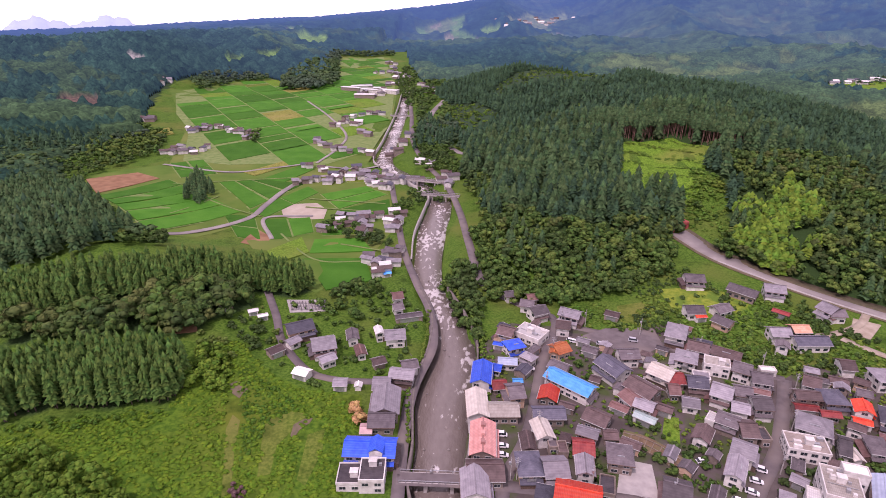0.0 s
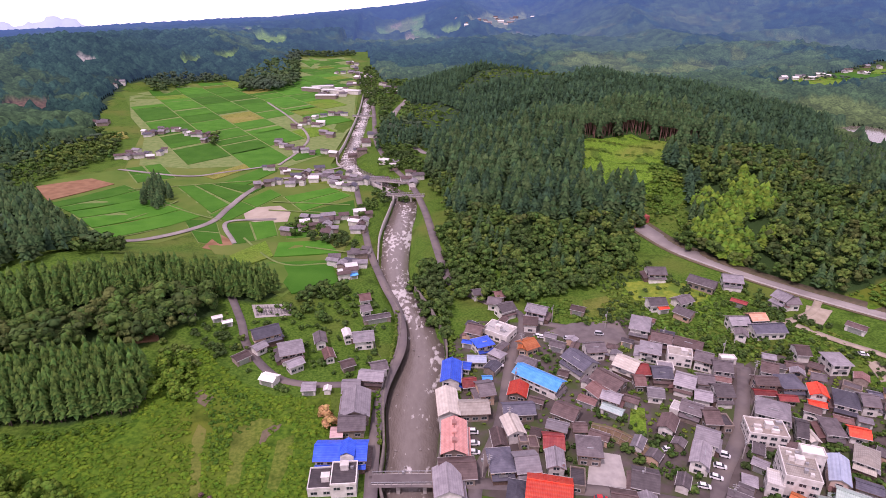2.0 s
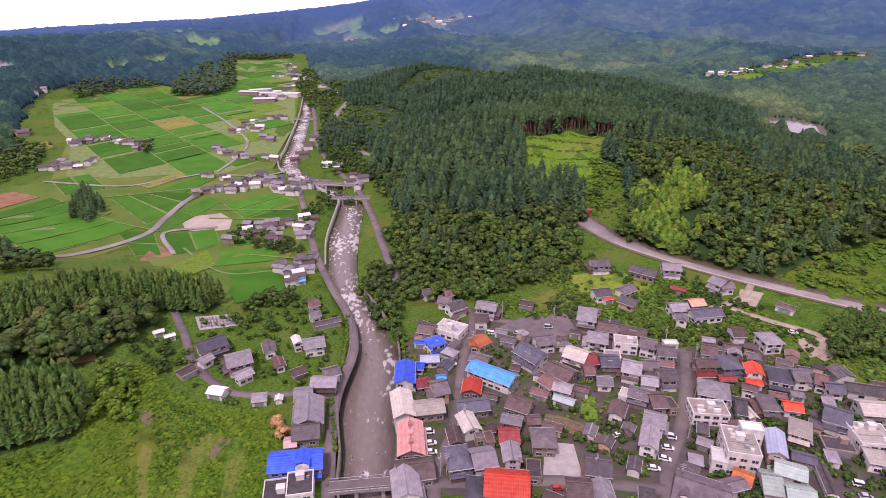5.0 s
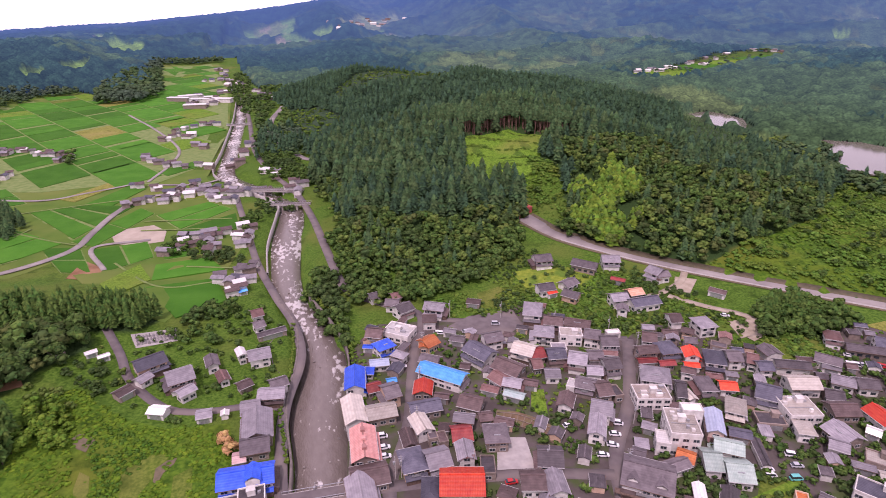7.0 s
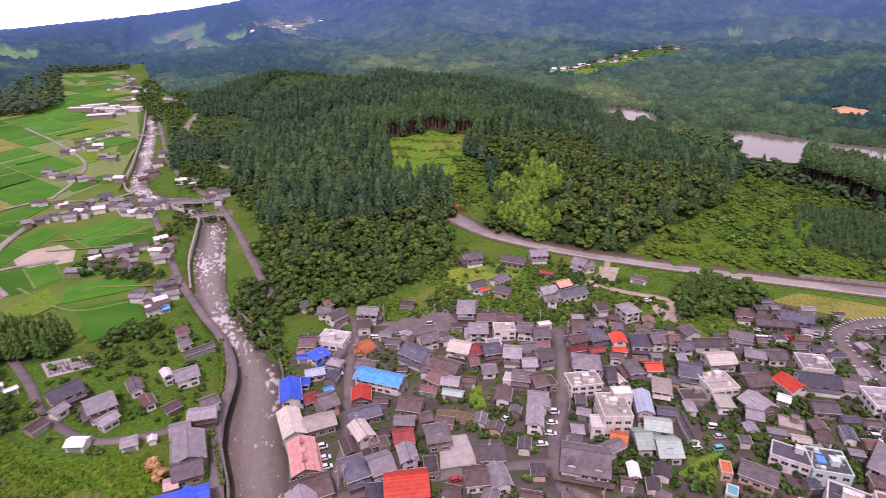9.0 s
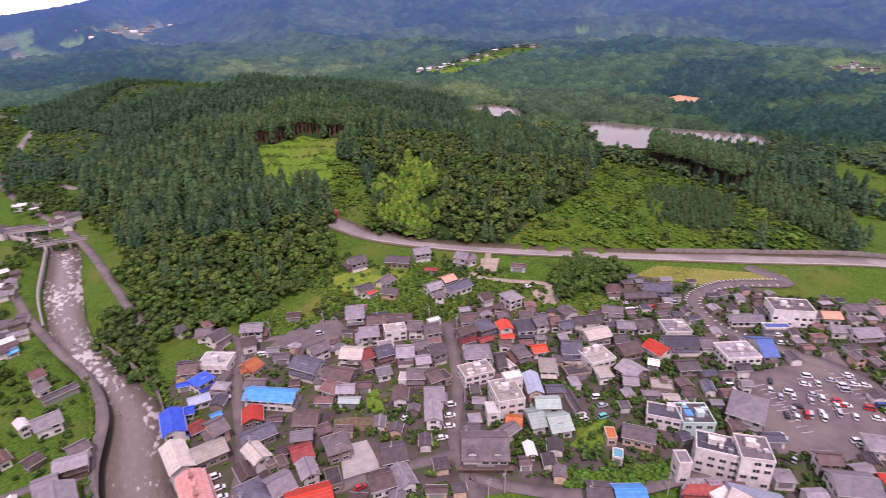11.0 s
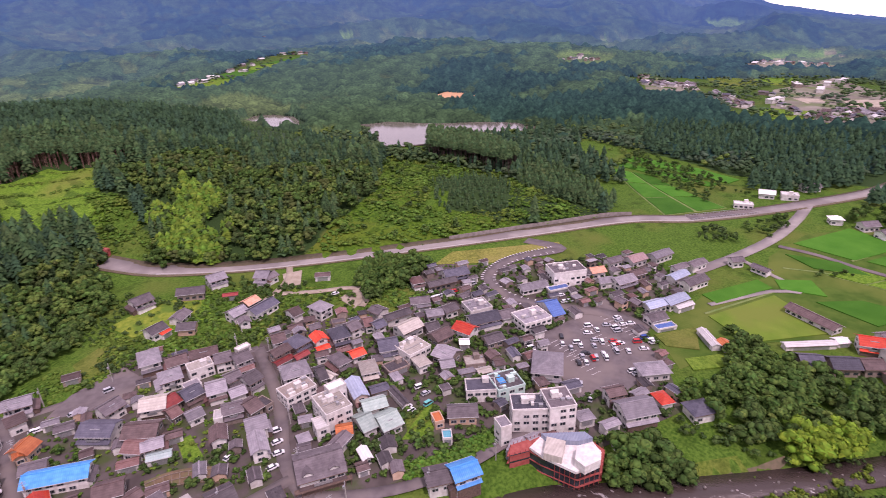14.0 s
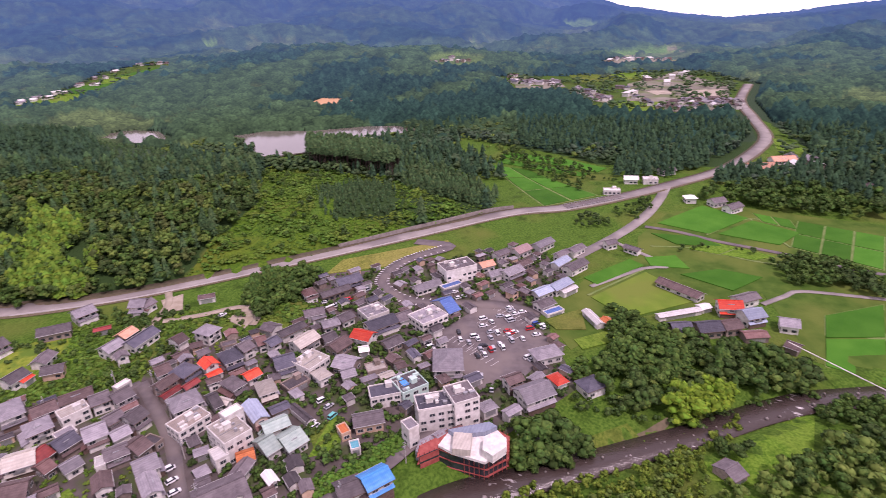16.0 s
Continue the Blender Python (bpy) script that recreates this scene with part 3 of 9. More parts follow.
ROOFS = {
    "grey": roof_mat("grey_tile", (0.1, 0.082, 0.088), (0.165, 0.14, 0.146)),
    "lgrey": roof_mat("silver_tile", (0.21, 0.192, 0.21), (0.31, 0.285, 0.305)),
    "dgrey": roof_mat("dark_tile", (0.05, 0.042, 0.046), (0.09, 0.076, 0.08)),
    "slate": roof_mat("slate_tile", (0.07, 0.068, 0.092), (0.115, 0.112, 0.142)),
    "brown": roof_mat("brown_tile", (0.09, 0.058, 0.054), (0.148, 0.1, 0.094)),
    "rbrown": roof_mat("russet_tile", (0.17, 0.085, 0.075), (0.25, 0.14, 0.125)),
    "tan": roof_mat("tan_sheet", (0.38, 0.34, 0.29), (0.5, 0.46, 0.4), pitch=0.5),
    "dtan": roof_mat("weathered_felt", (0.24, 0.2, 0.17), (0.33, 0.28, 0.24)),
    "blue": roof_mat("blue_tile", (0.016, 0.07, 0.5), (0.035, 0.12, 0.66), 0.4),
    "bluem": roof_mat("blue_sheet", (0.06, 0.13, 0.36), (0.1, 0.19, 0.45), 0.4, 0.5),
    "sky": roof_mat("sky_blue_sheet", (0.04, 0.3, 0.75), (0.09, 0.42, 0.88), 0.4, 0.6),
    "cyan": roof_mat("cyan_sheet", (0.1, 0.5, 0.62), (0.2, 0.62, 0.72), 0.5, 0.6),
    "bluegrey": roof_mat("blue_grey_sheet", (0.27, 0.32, 0.42), (0.36, 0.41, 0.5), 0.4, 0.5),
    "red": roof_mat("red_sheet", (0.66, 0.045, 0.02), (0.8, 0.09, 0.035), 0.5, 0.5),
    "dred": roof_mat("dark_red_sheet", (0.22, 0.03, 0.03), (0.33, 0.06, 0.05), 0.5, 0.5),
    "orange": roof_mat("orange_tile", (0.5, 0.13, 0.04), (0.66, 0.21, 0.07)),
    "orange2": roof_mat("faded_orange_sheet", (0.5, 0.24, 0.15), (0.62, 0.34, 0.23), 0.6, 0.5),
    "salmon": roof_mat("salmon_sheet", (0.5, 0.22, 0.19), (0.6, 0.3, 0.26), 0.5, 0.7, relief=0.1),
    "pink": roof_mat("faded_pink_sheet", (0.42, 0.27, 0.26), (0.52, 0.36, 0.34)),
    "green": roof_mat("copper_green_sheet", (0.25, 0.33, 0.29), (0.34, 0.42, 0.37), 0.5, 0.5),
    "mint": roof_mat("mint_sheet", (0.45, 0.62, 0.58), (0.6, 0.72, 0.68), 0.5, 0.5),
    "white": roof_mat("white_sheet", (0.68, 0.66, 0.63), (0.8, 0.78, 0.75), 0.6, 0.5),
}
ROOF_WORDS = {"grey": "grey tiled", "lgrey": "silver-grey tiled", "dgrey": "dark grey", "slate": "slate-blue tiled", "brown": "brown tiled", "rbrown": "russet tiled", "tan": "tan sheet-metal", "dtan": "weathered tan",
              "blue": "bright blue tiled", "bluem": "blue sheet-metal", "sky": "sky-blue sheet-metal", "cyan": "cyan sheet", "bluegrey": "blue-grey metal", "red": "bright red metal", "dred": "dark red metal",
              "orange": "orange tiled", "orange2": "faded orange", "salmon": "salmon-pink metal", "pink": "faded pink", "green": "verdigris green metal", "mint": "pale mint metal", "white": "white metal"}
WALLS = {
    "w": mat("white_plaster", (0.53, 0.5, 0.46), (0.75, 0.72, 0.68), 0.6, 0.9, 0.01, 5, obj=0.14),
    "g": mat("weathered_board", (0.2, 0.155, 0.13), (0.31, 0.25, 0.21), 0.9, 0.9, 0.02, 5, obj=0.25),
    "t": mat("tan_plaster", (0.5, 0.33, 0.23), (0.62, 0.45, 0.33), 0.6, 0.9, 0.01, 5, obj=0.12),
    "p": mat("peach_plaster", (0.62, 0.46, 0.38), (0.7, 0.55, 0.47), 0.6, 0.9, 0.01, 5),
    "m": mat("mint_plaster", (0.42, 0.6, 0.53), (0.55, 0.7, 0.63), 0.6, 0.9, 0.01, 5),
    "r": mat("red_board", (0.3, 0.06, 0.05), (0.42, 0.11, 0.09), 0.6, 0.8, 0.02, 5),
}
WALL_WORDS = {"w": "white plastered", "g": "weathered timber", "t": "tan plastered", "p": "peach plastered", "m": "mint green", "r": "red timber"}
GLASS = mat("dark_window", (0.02, 0.025, 0.032), (0.05, 0.06, 0.07), 0.5, 0.12, spec=0.6)
FRAME = mat("window_frame", (0.4, 0.39, 0.38), (0.52, 0.5, 0.48), 2.0, 0.5)
TIMBER = mat("dark_timber", (0.1, 0.065, 0.05), (0.17, 0.115, 0.09), 1.5, 0.8)
METAL = mat("grey_metal", (0.35, 0.35, 0.36), (0.5, 0.5, 0.51), 1.5, 0.45, metal=0.6)


def mesh_part(name, verts, faces, materials, parent, label="", slots=None):
    me = bpy.data.meshes.new(name)
    me.from_pydata(verts, [], faces)
    for m in materials if isinstance(materials, (list, tuple)) else [materials]:
        me.materials.append(m)
    if slots:
        me.polygons.foreach_set("material_index", slots)
    ob = new(name, me)
    ob.parent = parent
    return tagged(ob, label)


def box_geo(x0, x1, y0, y1, z0, z1, o=0):
    v = [(x0, y0, z0), (x1, y0, z0), (x1, y1, z0), (x0, y1, z0), (x0, y0, z1), (x1, y0, z1), (x1, y1, z1), (x0, y1, z1)]
    f = [(0, 3, 2, 1), (4, 5, 6, 7), (0, 1, 5, 4), (1, 2, 6, 5), (2, 3, 7, 6), (3, 0, 4, 7)]
    return v, [tuple(i + o for i in q) for q in f]


def boxes(name, dims, material, parent, label=""):
    v, f = [], []
    for d in dims:
        a, b = box_geo(*d, o=len(v))
        v += a
        f += b
    return mesh_part(name, v, f, material, parent, label)


def window_meshes(w, h):
    """A window's glass and, as one ring with a mullion, its frame."""
    key = ("window", round(w, 1), round(h, 1))
    if key not in MATS:
        pane = bpy.data.meshes.new("window")
        v, f = box_geo(-w / 2, w / 2, -0.02, 0.05, -h / 2, h / 2)
        pane.from_pydata(v, [], f)
        pane.materials.append(GLASS)
        t, y0, y1 = 0.11, -0.1, 0.0
        xs, zs = (-w / 2 - t, -w / 2 + 0.02, -0.05, 0.05, w / 2 - 0.02, w / 2 + t), (-h / 2 - t, -h / 2 + 0.02, h / 2 - 0.02, h / 2 + t)
        v = [(x, y, z) for y in (y0, y1) for z in zs for x in xs]
        f = []
        for k in range(3):
            for i in range(5):
                if k == 1 and i in (1, 3):
                    continue
                a = k * 6 + i
                f.append((a, a + 1, a + 7, a + 6))
        for a, b in [(0, 5), (5, 23), (23, 18), (18, 0)]:
            f.append((b, a, a + 24, b + 24))
        for q in ((7, 8, 14, 13), (9, 10, 16, 15)):
            for a, b in zip(q, q[1:] + q[:1]):
                f.append((a, b, b + 24, a + 24))
        ring = bpy.data.meshes.new("frame")
        ring.from_pydata(v, [], f)
        ring.materials.append(FRAME)
        MATS[key] = (pane, ring)
    return MATS[key]


def add_windows(parent, w, d, floors, every=2.8, size=(1.9, 1.15), sides="fblr", z0=1.7, rise=2.8, skip=0.18, framed=True):
    """Windows on the outer walls, each a pane with its frame."""
    pane, ring = window_meshes(*size)
    for k in range(floors):
        for side in sides:
            length = w if side in "fb" else d
            n = max(1, int(length / every))
            for i in range(n):
                if random.random() < (0.6 if side == "b" else skip):
                    continue
                u = (i + 0.5) / n * length - length / 2
                x, y, a = {"f": (u, -d / 2, 0), "b": (u, d / 2, 180), "l": (-w / 2, u, -90), "r": (w / 2, u, 90)}[side]
                ob = new("window", pane)
                ob.parent = parent
                ob.matrix_local = pose(x, y, z0 + rise * k, 0, 0, a)
                if framed:
                    fr = new("frame", ring)
                    fr.parent = ob


def gable(w, d, z, over, pitch, thick=0.22):
    """Thick two-sided roof with its ridge along x, slightly kicked at the eaves."""
    x, y = w / 2 + over, d / 2 + over
    h = pitch * d / 2
    e = z - pitch * over * 0.8
    prof = [(-y, e), (-y * 0.55, z + h * 0.42), (0, z + h), (y * 0.55, z + h * 0.42), (y, e)]
    v, f = [], []
    for sx in (-x, x):
        v += [(sx, a, b) for a, b in prof] + [(sx, a, b - thick) for a, b in prof]
    for k in range(4):
        f += [(k, 10 + k, 11 + k, 1 + k)[::-1][::-1], (5 + k, 6 + k, 16 + k, 15 + k), (k, k + 1, k + 6, k + 5), (10 + k, 15 + k, 16 + k, 11 + k)]
    f += [(0, 5, 15, 10), (4, 14, 19, 9)]
    return v, f, z + h


def hip(w, d, z, over, pitch, thick=0.22):
    x, y = w / 2 + over, d / 2 + over
    if w < d:
        v, f, top = hip(d, w, z, over, pitch, thick)
        return [(-b, a, c) for a, b, c in v], f, top
    h, e, r = pitch * d / 2, z - pitch * over * 0.8, max(w / 2 - d / 2, 0.15)
    v = [(-x, -y, e), (x, -y, e), (x, y, e), (-x, y, e), (-r, 0, z + h), (r, 0, z + h)] + [(-x, -y, e - thick), (x, -y, e - thick), (x, y, e - thick), (-x, y, e - thick)]
    f = [(0, 1, 5, 4), (1, 2, 5), (2, 3, 4, 5), (3, 0, 4), (9, 8, 7, 6), (0, 6, 7, 1), (1, 7, 8, 2), (2, 8, 9, 3), (3, 9, 6, 0)]
    return v, f, z + h


PLACED = []


def house(x, y, w, d, rot, eave, style, roof, wall, category="house", far=False):
    """A building at its place: w along its front, d in depth, up to the eaves, with roof, lower roof and windows."""
    PLACED.append((x, y, 0.5 * math.hypot(w, d)))
    if style == "gy":
        w, d, rot, style = d, w, rot + 90, "gx"
    base = max(lift(x, y), 0.0 if y > 40 and x < 420 else -9.0)
    ob = new("house" if eave > 2.9 else "shed", None)
    ob.empty_display_size = 0.5
    ob.matrix_world = pose(x, y, base, 0, 0, rot)
    over = 0.75 if eave > 2.9 else 0.35
    w, d = max(w - 2 * over * (0 if style == "flat" else 0.9), 2.2), max(d - 2 * over * (0 if style == "flat" else 0.9), 2.2)
    two = eave >= 4.3
    wm = WALLS[wall]
    rm = ROOFS[roof]
    if style == "flat":
        boxes("wall", [(-w / 2, w / 2, -d / 2, d / 2, -3, eave - 0.25)], wm, ob)
        t = 0.22
        boxes("parapet", [(-w / 2 - 0.1, w / 2 + 0.1, -d / 2 - 0.1, -d / 2 + t, eave - 0.35, eave + 0.45), (-w / 2 - 0.1, w / 2 + 0.1, d / 2 - t, d / 2 + 0.1, eave - 0.35, eave + 0.45),
                          (-w / 2 - 0.1, -w / 2 + t, -d / 2 + t, d / 2 - t, eave - 0.35, eave + 0.45), (w / 2 - t, w / 2 + 0.1, -d / 2 + t, d / 2 - t, eave - 0.35, eave + 0.45)], wm, ob)
        boxes("roof_deck", [(-w / 2 + t, w / 2 - t, -d / 2 + t, d / 2 - t, eave - 0.3, eave)], rm, ob)
        if w > 9 and d > 8 and not far:
            for k in range(5):
                u, q, a = random.uniform(-0.4, 0.4) * w, random.uniform(-0.4, 0.4) * d, random.uniform(0.5, 1.3)
                boxes("roof_plant", [(u - a, u + a, q - 0.5, q + 0.5, eave, eave + random.uniform(0.6, 1.4))], METAL if k % 2 else wm, ob)
            boxes("roof_pipe", [(-w * 0.4, w * 0.4, -d * 0.1, -d * 0.1 + 0.16, eave + 0.2, eave + 0.36)], METAL, ob)
        if w > 6 and d > 6:
            u, q = random.uniform(-0.25, 0.25) * w, random.uniform(-0.2, 0.25) * d
            boxes("roof_hut", [(u - 1.2, u + 1.2, q - 1, q + 1, eave, eave + 2.0), (u - 1.35, u + 1.35, q - 1.15, q + 1.15, eave + 2.0, eave + 2.15)], wm, ob)
            boxes("air_unit", [(u + 1.8, u + 2.7, q - 0.5, q + 0.1, eave, eave + 0.8)], METAL, ob)
    else:
        pitch = 0.5 if style == "gx" else 0.48
        if eave <= 2.9:
            pitch = 0.36
        zr = eave + 0.1
        v, f = box_geo(-w / 2, w / 2, -d / 2, d / 2, -3, eave)
        if style == "gx":
            rise = pitch * d / 2 - 0.25
            v += [(-w / 2, 0, eave + rise), (w / 2, 0, eave + rise)]
            f += [(3, 7, 8)[::-1], (4, 8, 7)[::-1], (5, 6, 9)]
            f = [q for q in f if q != (3, 7, 8)[::-1]]
        mesh_part("wall", v, f, wm, ob)
        rv, rf, top = gable(w, d, zr, over, pitch) if style == "gx" else hip(w, d, zr, over, pitch)
        mesh_part("roof", rv, rf, rm, ob)
        if not far:
            ze = zr - pitch * over * 0.8
            for sy in (-1, 1):
                boxes("gutter", [(-w / 2 - over, w / 2 + over, sy * (d / 2 + over + 0.06) - 0.07, sy * (d / 2 + over + 0.06) + 0.07, ze - 0.2, ze + 0.0)], FRAME if random.random() < 0.6 else TIMBER, ob)
        if style == "gx":
            boxes("ridge", [(-w / 2 - over, w / 2 + over, -0.22, 0.22, top - 0.12, top + 0.16)], rm, ob)
        elif w > d + 0.6:
            r = w / 2 - d / 2
            boxes("ridge", [(-r, r, -0.2, 0.2, top - 0.12, top + 0.15)], rm, ob)
        if two and w > 5 and not far and random.random() < 0.75:
            # lean-to roof over the ground floor
            side = -1 if random.random() < 0.8 else 1
            dep = random.uniform(1.1, 2.0)
            z1, y0 = 2.75, side * d / 2
            v = [(-w / 2 - 0.3, y0 - side * 0.05, z1 + 0.35), (w / 2 + 0.3, y0 - side * 0.05, z1 + 0.35), (w / 2 + 0.3, y0 + side * dep, z1 - 0.35), (-w / 2 - 0.3, y0 + side * dep, z1 - 0.35)]
            v += [(a, b, c - 0.18) for a, b, c in v]
            f = [(0, 1, 2, 3), (4, 7, 6, 5), (0, 4, 5, 1), (1, 5, 6, 2), (2, 6, 7, 3), (3, 7, 4, 0)]
            if side > 0:
                f = [q[::-1] for q in f]
            mesh_part("lower_roof", v, f, rm if random.random() < 0.8 else ROOFS["brown"], ob)
            lo, hi = sorted((y0, y0 + side * (dep - 0.45)))
            boxes("ground_floor_bay", [(-w / 2 + 0.1, w / 2 - 0.1, lo, hi, -3, z1 - 0.45)], wm if random.random() < 0.6 else TIMBER, ob)
        if two and not far and d > 4.5 and random.random() < 0.45:
            side, dep, z1 = random.choice((-1, 1)), random.uniform(1.4, 2.6), 2.6
            x0 = side * w / 2
            v = [(x0 - side * 0.05, -d / 2 - 0.2, z1 + 0.4), (x0 - side * 0.05, d / 2 + 0.2, z1 + 0.4), (x0 + side * dep, d / 2 + 0.2, z1 - 0.4), (x0 + side * dep, -d / 2 - 0.2, z1 - 0.4)]
            v += [(a, b, c - 0.18) for a, b, c in v]
            f = [(0, 3, 2, 1), (4, 5, 6, 7), (0, 1, 5, 4), (1, 2, 6, 5), (2, 3, 7, 6), (3, 0, 4, 7)]
            if side < 0:
                f = [q[::-1] for q in f]
            mesh_part("side_roof", v, f, ROOFS[random.choice(("grey", "brown", "lgrey", "rbrown", roof))], ob)
            lo, hi = sorted((x0, x0 + side * (dep - 0.4)))
            boxes("side_bay", [(lo, hi, -d / 2 + 0.15, d / 2 - 0.15, -3, z1 - 0.5)], wm if random.random() < 0.5 else TIMBER, ob)
        if two and not far and random.random() < 0.3 and w > 6:
            boxes("balcony", [(-w * 0.2, w * 0.2, -d / 2 - 1.1, -d / 2 - 0.02, 2.9, 3.02), (-w * 0.2, w * 0.2, -d / 2 - 1.1, -d / 2 - 1.02, 3.02, 3.8)], METAL, ob)
        if not far and random.random() < 0.25 and w > 6 and top > 6:
            boxes("solar_heater", [(-w * 0.15, w * 0.15, -d * 0.3, -d * 0.3 + 0.3, eave + pitch * d * 0.2 + 0.12, eave + pitch * d * 0.2 + 0.5)], METAL, ob)
    if far:
        pass
    elif eave >= 3.0:
        add_windows(ob, w, d, int(eave / 2.75) if eave > 6 else 2 if two else 1, z0=1.3 if two else 1.5, rise=2.35 if eave < 5.4 else 2.7, framed=math.hypot(x, y) < 235)
    else:
        boxes("shutter", [(-w * 0.35, w * 0.35, -d / 2 - 0.06, -d / 2 + 0.05, 0, min(2.2, eave - 0.4))], METAL, ob)
    form = {"flat": "flat-roofed", "gx": "gabled", "hip": "hip-roofed"}[style]
    kindw = "house" if eave > 2.9 else "shed"
    tagged(ob, f"{'two-storey' if two else 'low'} {WALL_WORDS[wall]} {kindw} with {ROOF_WORDS[roof]} {form.replace('-roofed', '')} roof", "house" if eave > 2.9 else "shed", "village houses")
    return ob


h = house

# the village, house by house
blue_house = h(-22.9, 147.1, 17.0, 9.7, -2, 5.2, "gx", "blue", "w")
h(-28.2, 137.4, 7.6, 8.6, 1, 3.2, "flat", "dgrey", "w")
h(-21.1, 137.1, 7.7, 9.2, 1, 5.2, "flat", "dgrey", "w")
h(-20.8, 162.3, 9.5, 9.7, 1, 4.0, "gx", "grey", "g")
h(-20.2, 171.1, 10.4, 15.1, 1, 4.8, "gy", "lgrey", "g")
h(-22.8, 182.5, 7.1, 8.6, 1, 4.0, "gx", "lgrey", "g")
h(-25.8, 158.5, 4.4, 5.4, 1, 2.7, "gx", "pink", "g")
h(-39.1, 184.3, 5.6, 5.4, 2, 2.7, "gx", "lgrey", "w")
h(-32.1, 183.7, 3.0, 3.2, 1, 2.2, "gy", "white", "w")
h(12.9, 170.1, 7.9, 15.1, 1, 4.8, "gy", "tan", "w")
h(22.4, 168.0, 10.9, 8.6, 1, 4.0, "gx", "tan", "g")
salmon_hall = h(13.9, 151.6, 8.7, 16.2, -4, 5.2, "gy", "salmon", "g")
h(13.9, 138.8, 11.8, 9.7, 1, 4.0, "gx", "brown", "g")
h(10.4, 132.6, 8.9, 11.9, 1, 4.8, "gy", "lgrey", "w")
h(15.6, 188.2, 7.9, 14.0, -7, 5.2, "gy", "blue", "w")
h(22.2, 194.7, 4.1, 5.4, -16, 3.2, "gx", "blue", "w")
h(26.8, 198.7, 7.9, 5.4, -5, 3.6, "gx", "bluegrey", "w")
h(30.5, 208.7, 8.2, 7.6, 20, 5.2, "hip", "blue", "w")
h(24.6, 212.5, 5.2, 3.2, -19, 2.7, "gx", "blue", "w")
h(22.0, 183.6, 6.0, 6.5, 8, 3.2, "gx", "dred", "g")
h(29.6, 186.6, 4.1, 3.2, 1, 2.7, "gx", "sky", "w")
h(27.4, 177.1, 6.3, 9.7, 10, 5.2, "gx", "grey", "t")
h(39.5, 220.7, 12.4, 9.7, -37, 4.0, "flat", "white", "w")
h(28.6, 219.9, 7.4, 8.6, -26, 4.8, "gx", "brown", "t")
h(54.5, 225.8, 6.7, 7.6, -12, 4.8, "gx", "brown", "w")
h(47.6, 207.3, 3.9, 6.5, -18, 3.6, "gy", "orange", "t")
h(49.7, 208.0, 7.0, 8.6, 27, 4.0, "gx", "orange", "t")
h(47.2, 195.0, 8.2, 6.5, -35, 4.0, "gx", "grey", "g")
h(49.4, 183.6, 19.6, 8.6, -42, 4.8, "gx", "sky", "w")
h(40.3, 178.2, 7.4, 8.6, -18, 3.2, "gy", "red", "g")
h(38.2, 166.5, 11.7, 7.6, 1, 4.0, "gx", "slate", "g")
h(34.5, 156.8, 6.4, 9.7, 9, 4.8, "gy", "tan", "w")
h(28.9, 151.7, 5.0, 8.6, 1, 4.0, "gy", "brown", "g")
h(27.9, 140.9, 8.1, 10.8, 2, 4.8, "hip", "slate", "t")
h(35.9, 140.1, 8.0, 9.7, 4, 4.4, "gx", "lgrey", "w")
h(37.3, 152.4, 3.1, 5.4, 1, 3.2, "flat", "grey", "g")
h(40.2, 149.8, 3.1, 5.4, 1, 3.2, "flat", "brown", "g")
h(40.9, 128.8, 13.8, 11.9, -15, 4.0, "gx", "red", "w")
h(30.7, 128.5, 5.4, 9.7, -15, 4.0, "hip", "slate", "g")
h(49.8, 155.7, 7.5, 5.4, -25, 4.8, "gx", "lgrey", "g")
h(46.9, 149.4, 7.2, 8.6, -8, 4.0, "gx", "dred", "g")
h(45.6, 140.7, 6.0, 8.6, -8, 4.4, "gy", "lgrey", "w")
h(57.9, 145.4, 8.5, 9.7, -11, 4.8, "hip", "grey", "g")
h(51.0, 133.9, 4.6, 7.6, -15, 3.2, "flat", "dgrey", "g")
h(55.3, 164.4, 9.0, 8.6, -36, 4.0, "gx", "brown", "g")
h(58.0, 156.7, 5.2, 5.4, -5, 2.8, "gx", "brown", "g")
h(71.0, 130.8, 8.3, 9.7, -20, 4.8, "gx", "grey", "t")
h(62.0, 123.7, 7.7, 8.6, -15, 4.0, "gx", "brown", "w")
h(68.5, 120.8, 6.4, 9.7, -9, 4.0, "gy", "lgrey", "w")
h(68.5, 194.1, 12.8, 9.7, -59, 4.8, "gx", "slate", "w")
h(76.9, 203.1, 8.6, 8.6, 4, 4.8, "gx", "grey", "w")
h(87.1, 190.8, 9.6, 9.7, -42, 4.8, "gx", "tan", "w")
h(90.9, 187.9, 6.6, 8.6, -0, 4.0, "gx", "dred", "g")
h(98.1, 184.4, 7.9, 8.6, -9, 4.8, "gx", "slate", "g")
h(76.2, 180.4, 12.1, 9.7, -51, 4.8, "gx", "brown", "g")
h(70.6, 175.3, 7.6, 7.6, -63, 4.0, "gx", "rbrown", "w")
h(65.1, 171.3, 7.0, 4.3, -36, 2.8, "gx", "rbrown", "w")
h(73.9, 170.9, 7.3, 6.5, -33, 4.4, "gx", "lgrey", "w")
h(72.7, 165.7, 8.1, 4.3, -38, 2.8, "gx", "mint", "w")
h(103.1, 219.8, 8.9, 13.0, -26, 5.6, "hip", "lgrey", "w")
h(108.4, 208.7, 8.7, 8.6, -26, 4.8, "gx", "brown", "w")
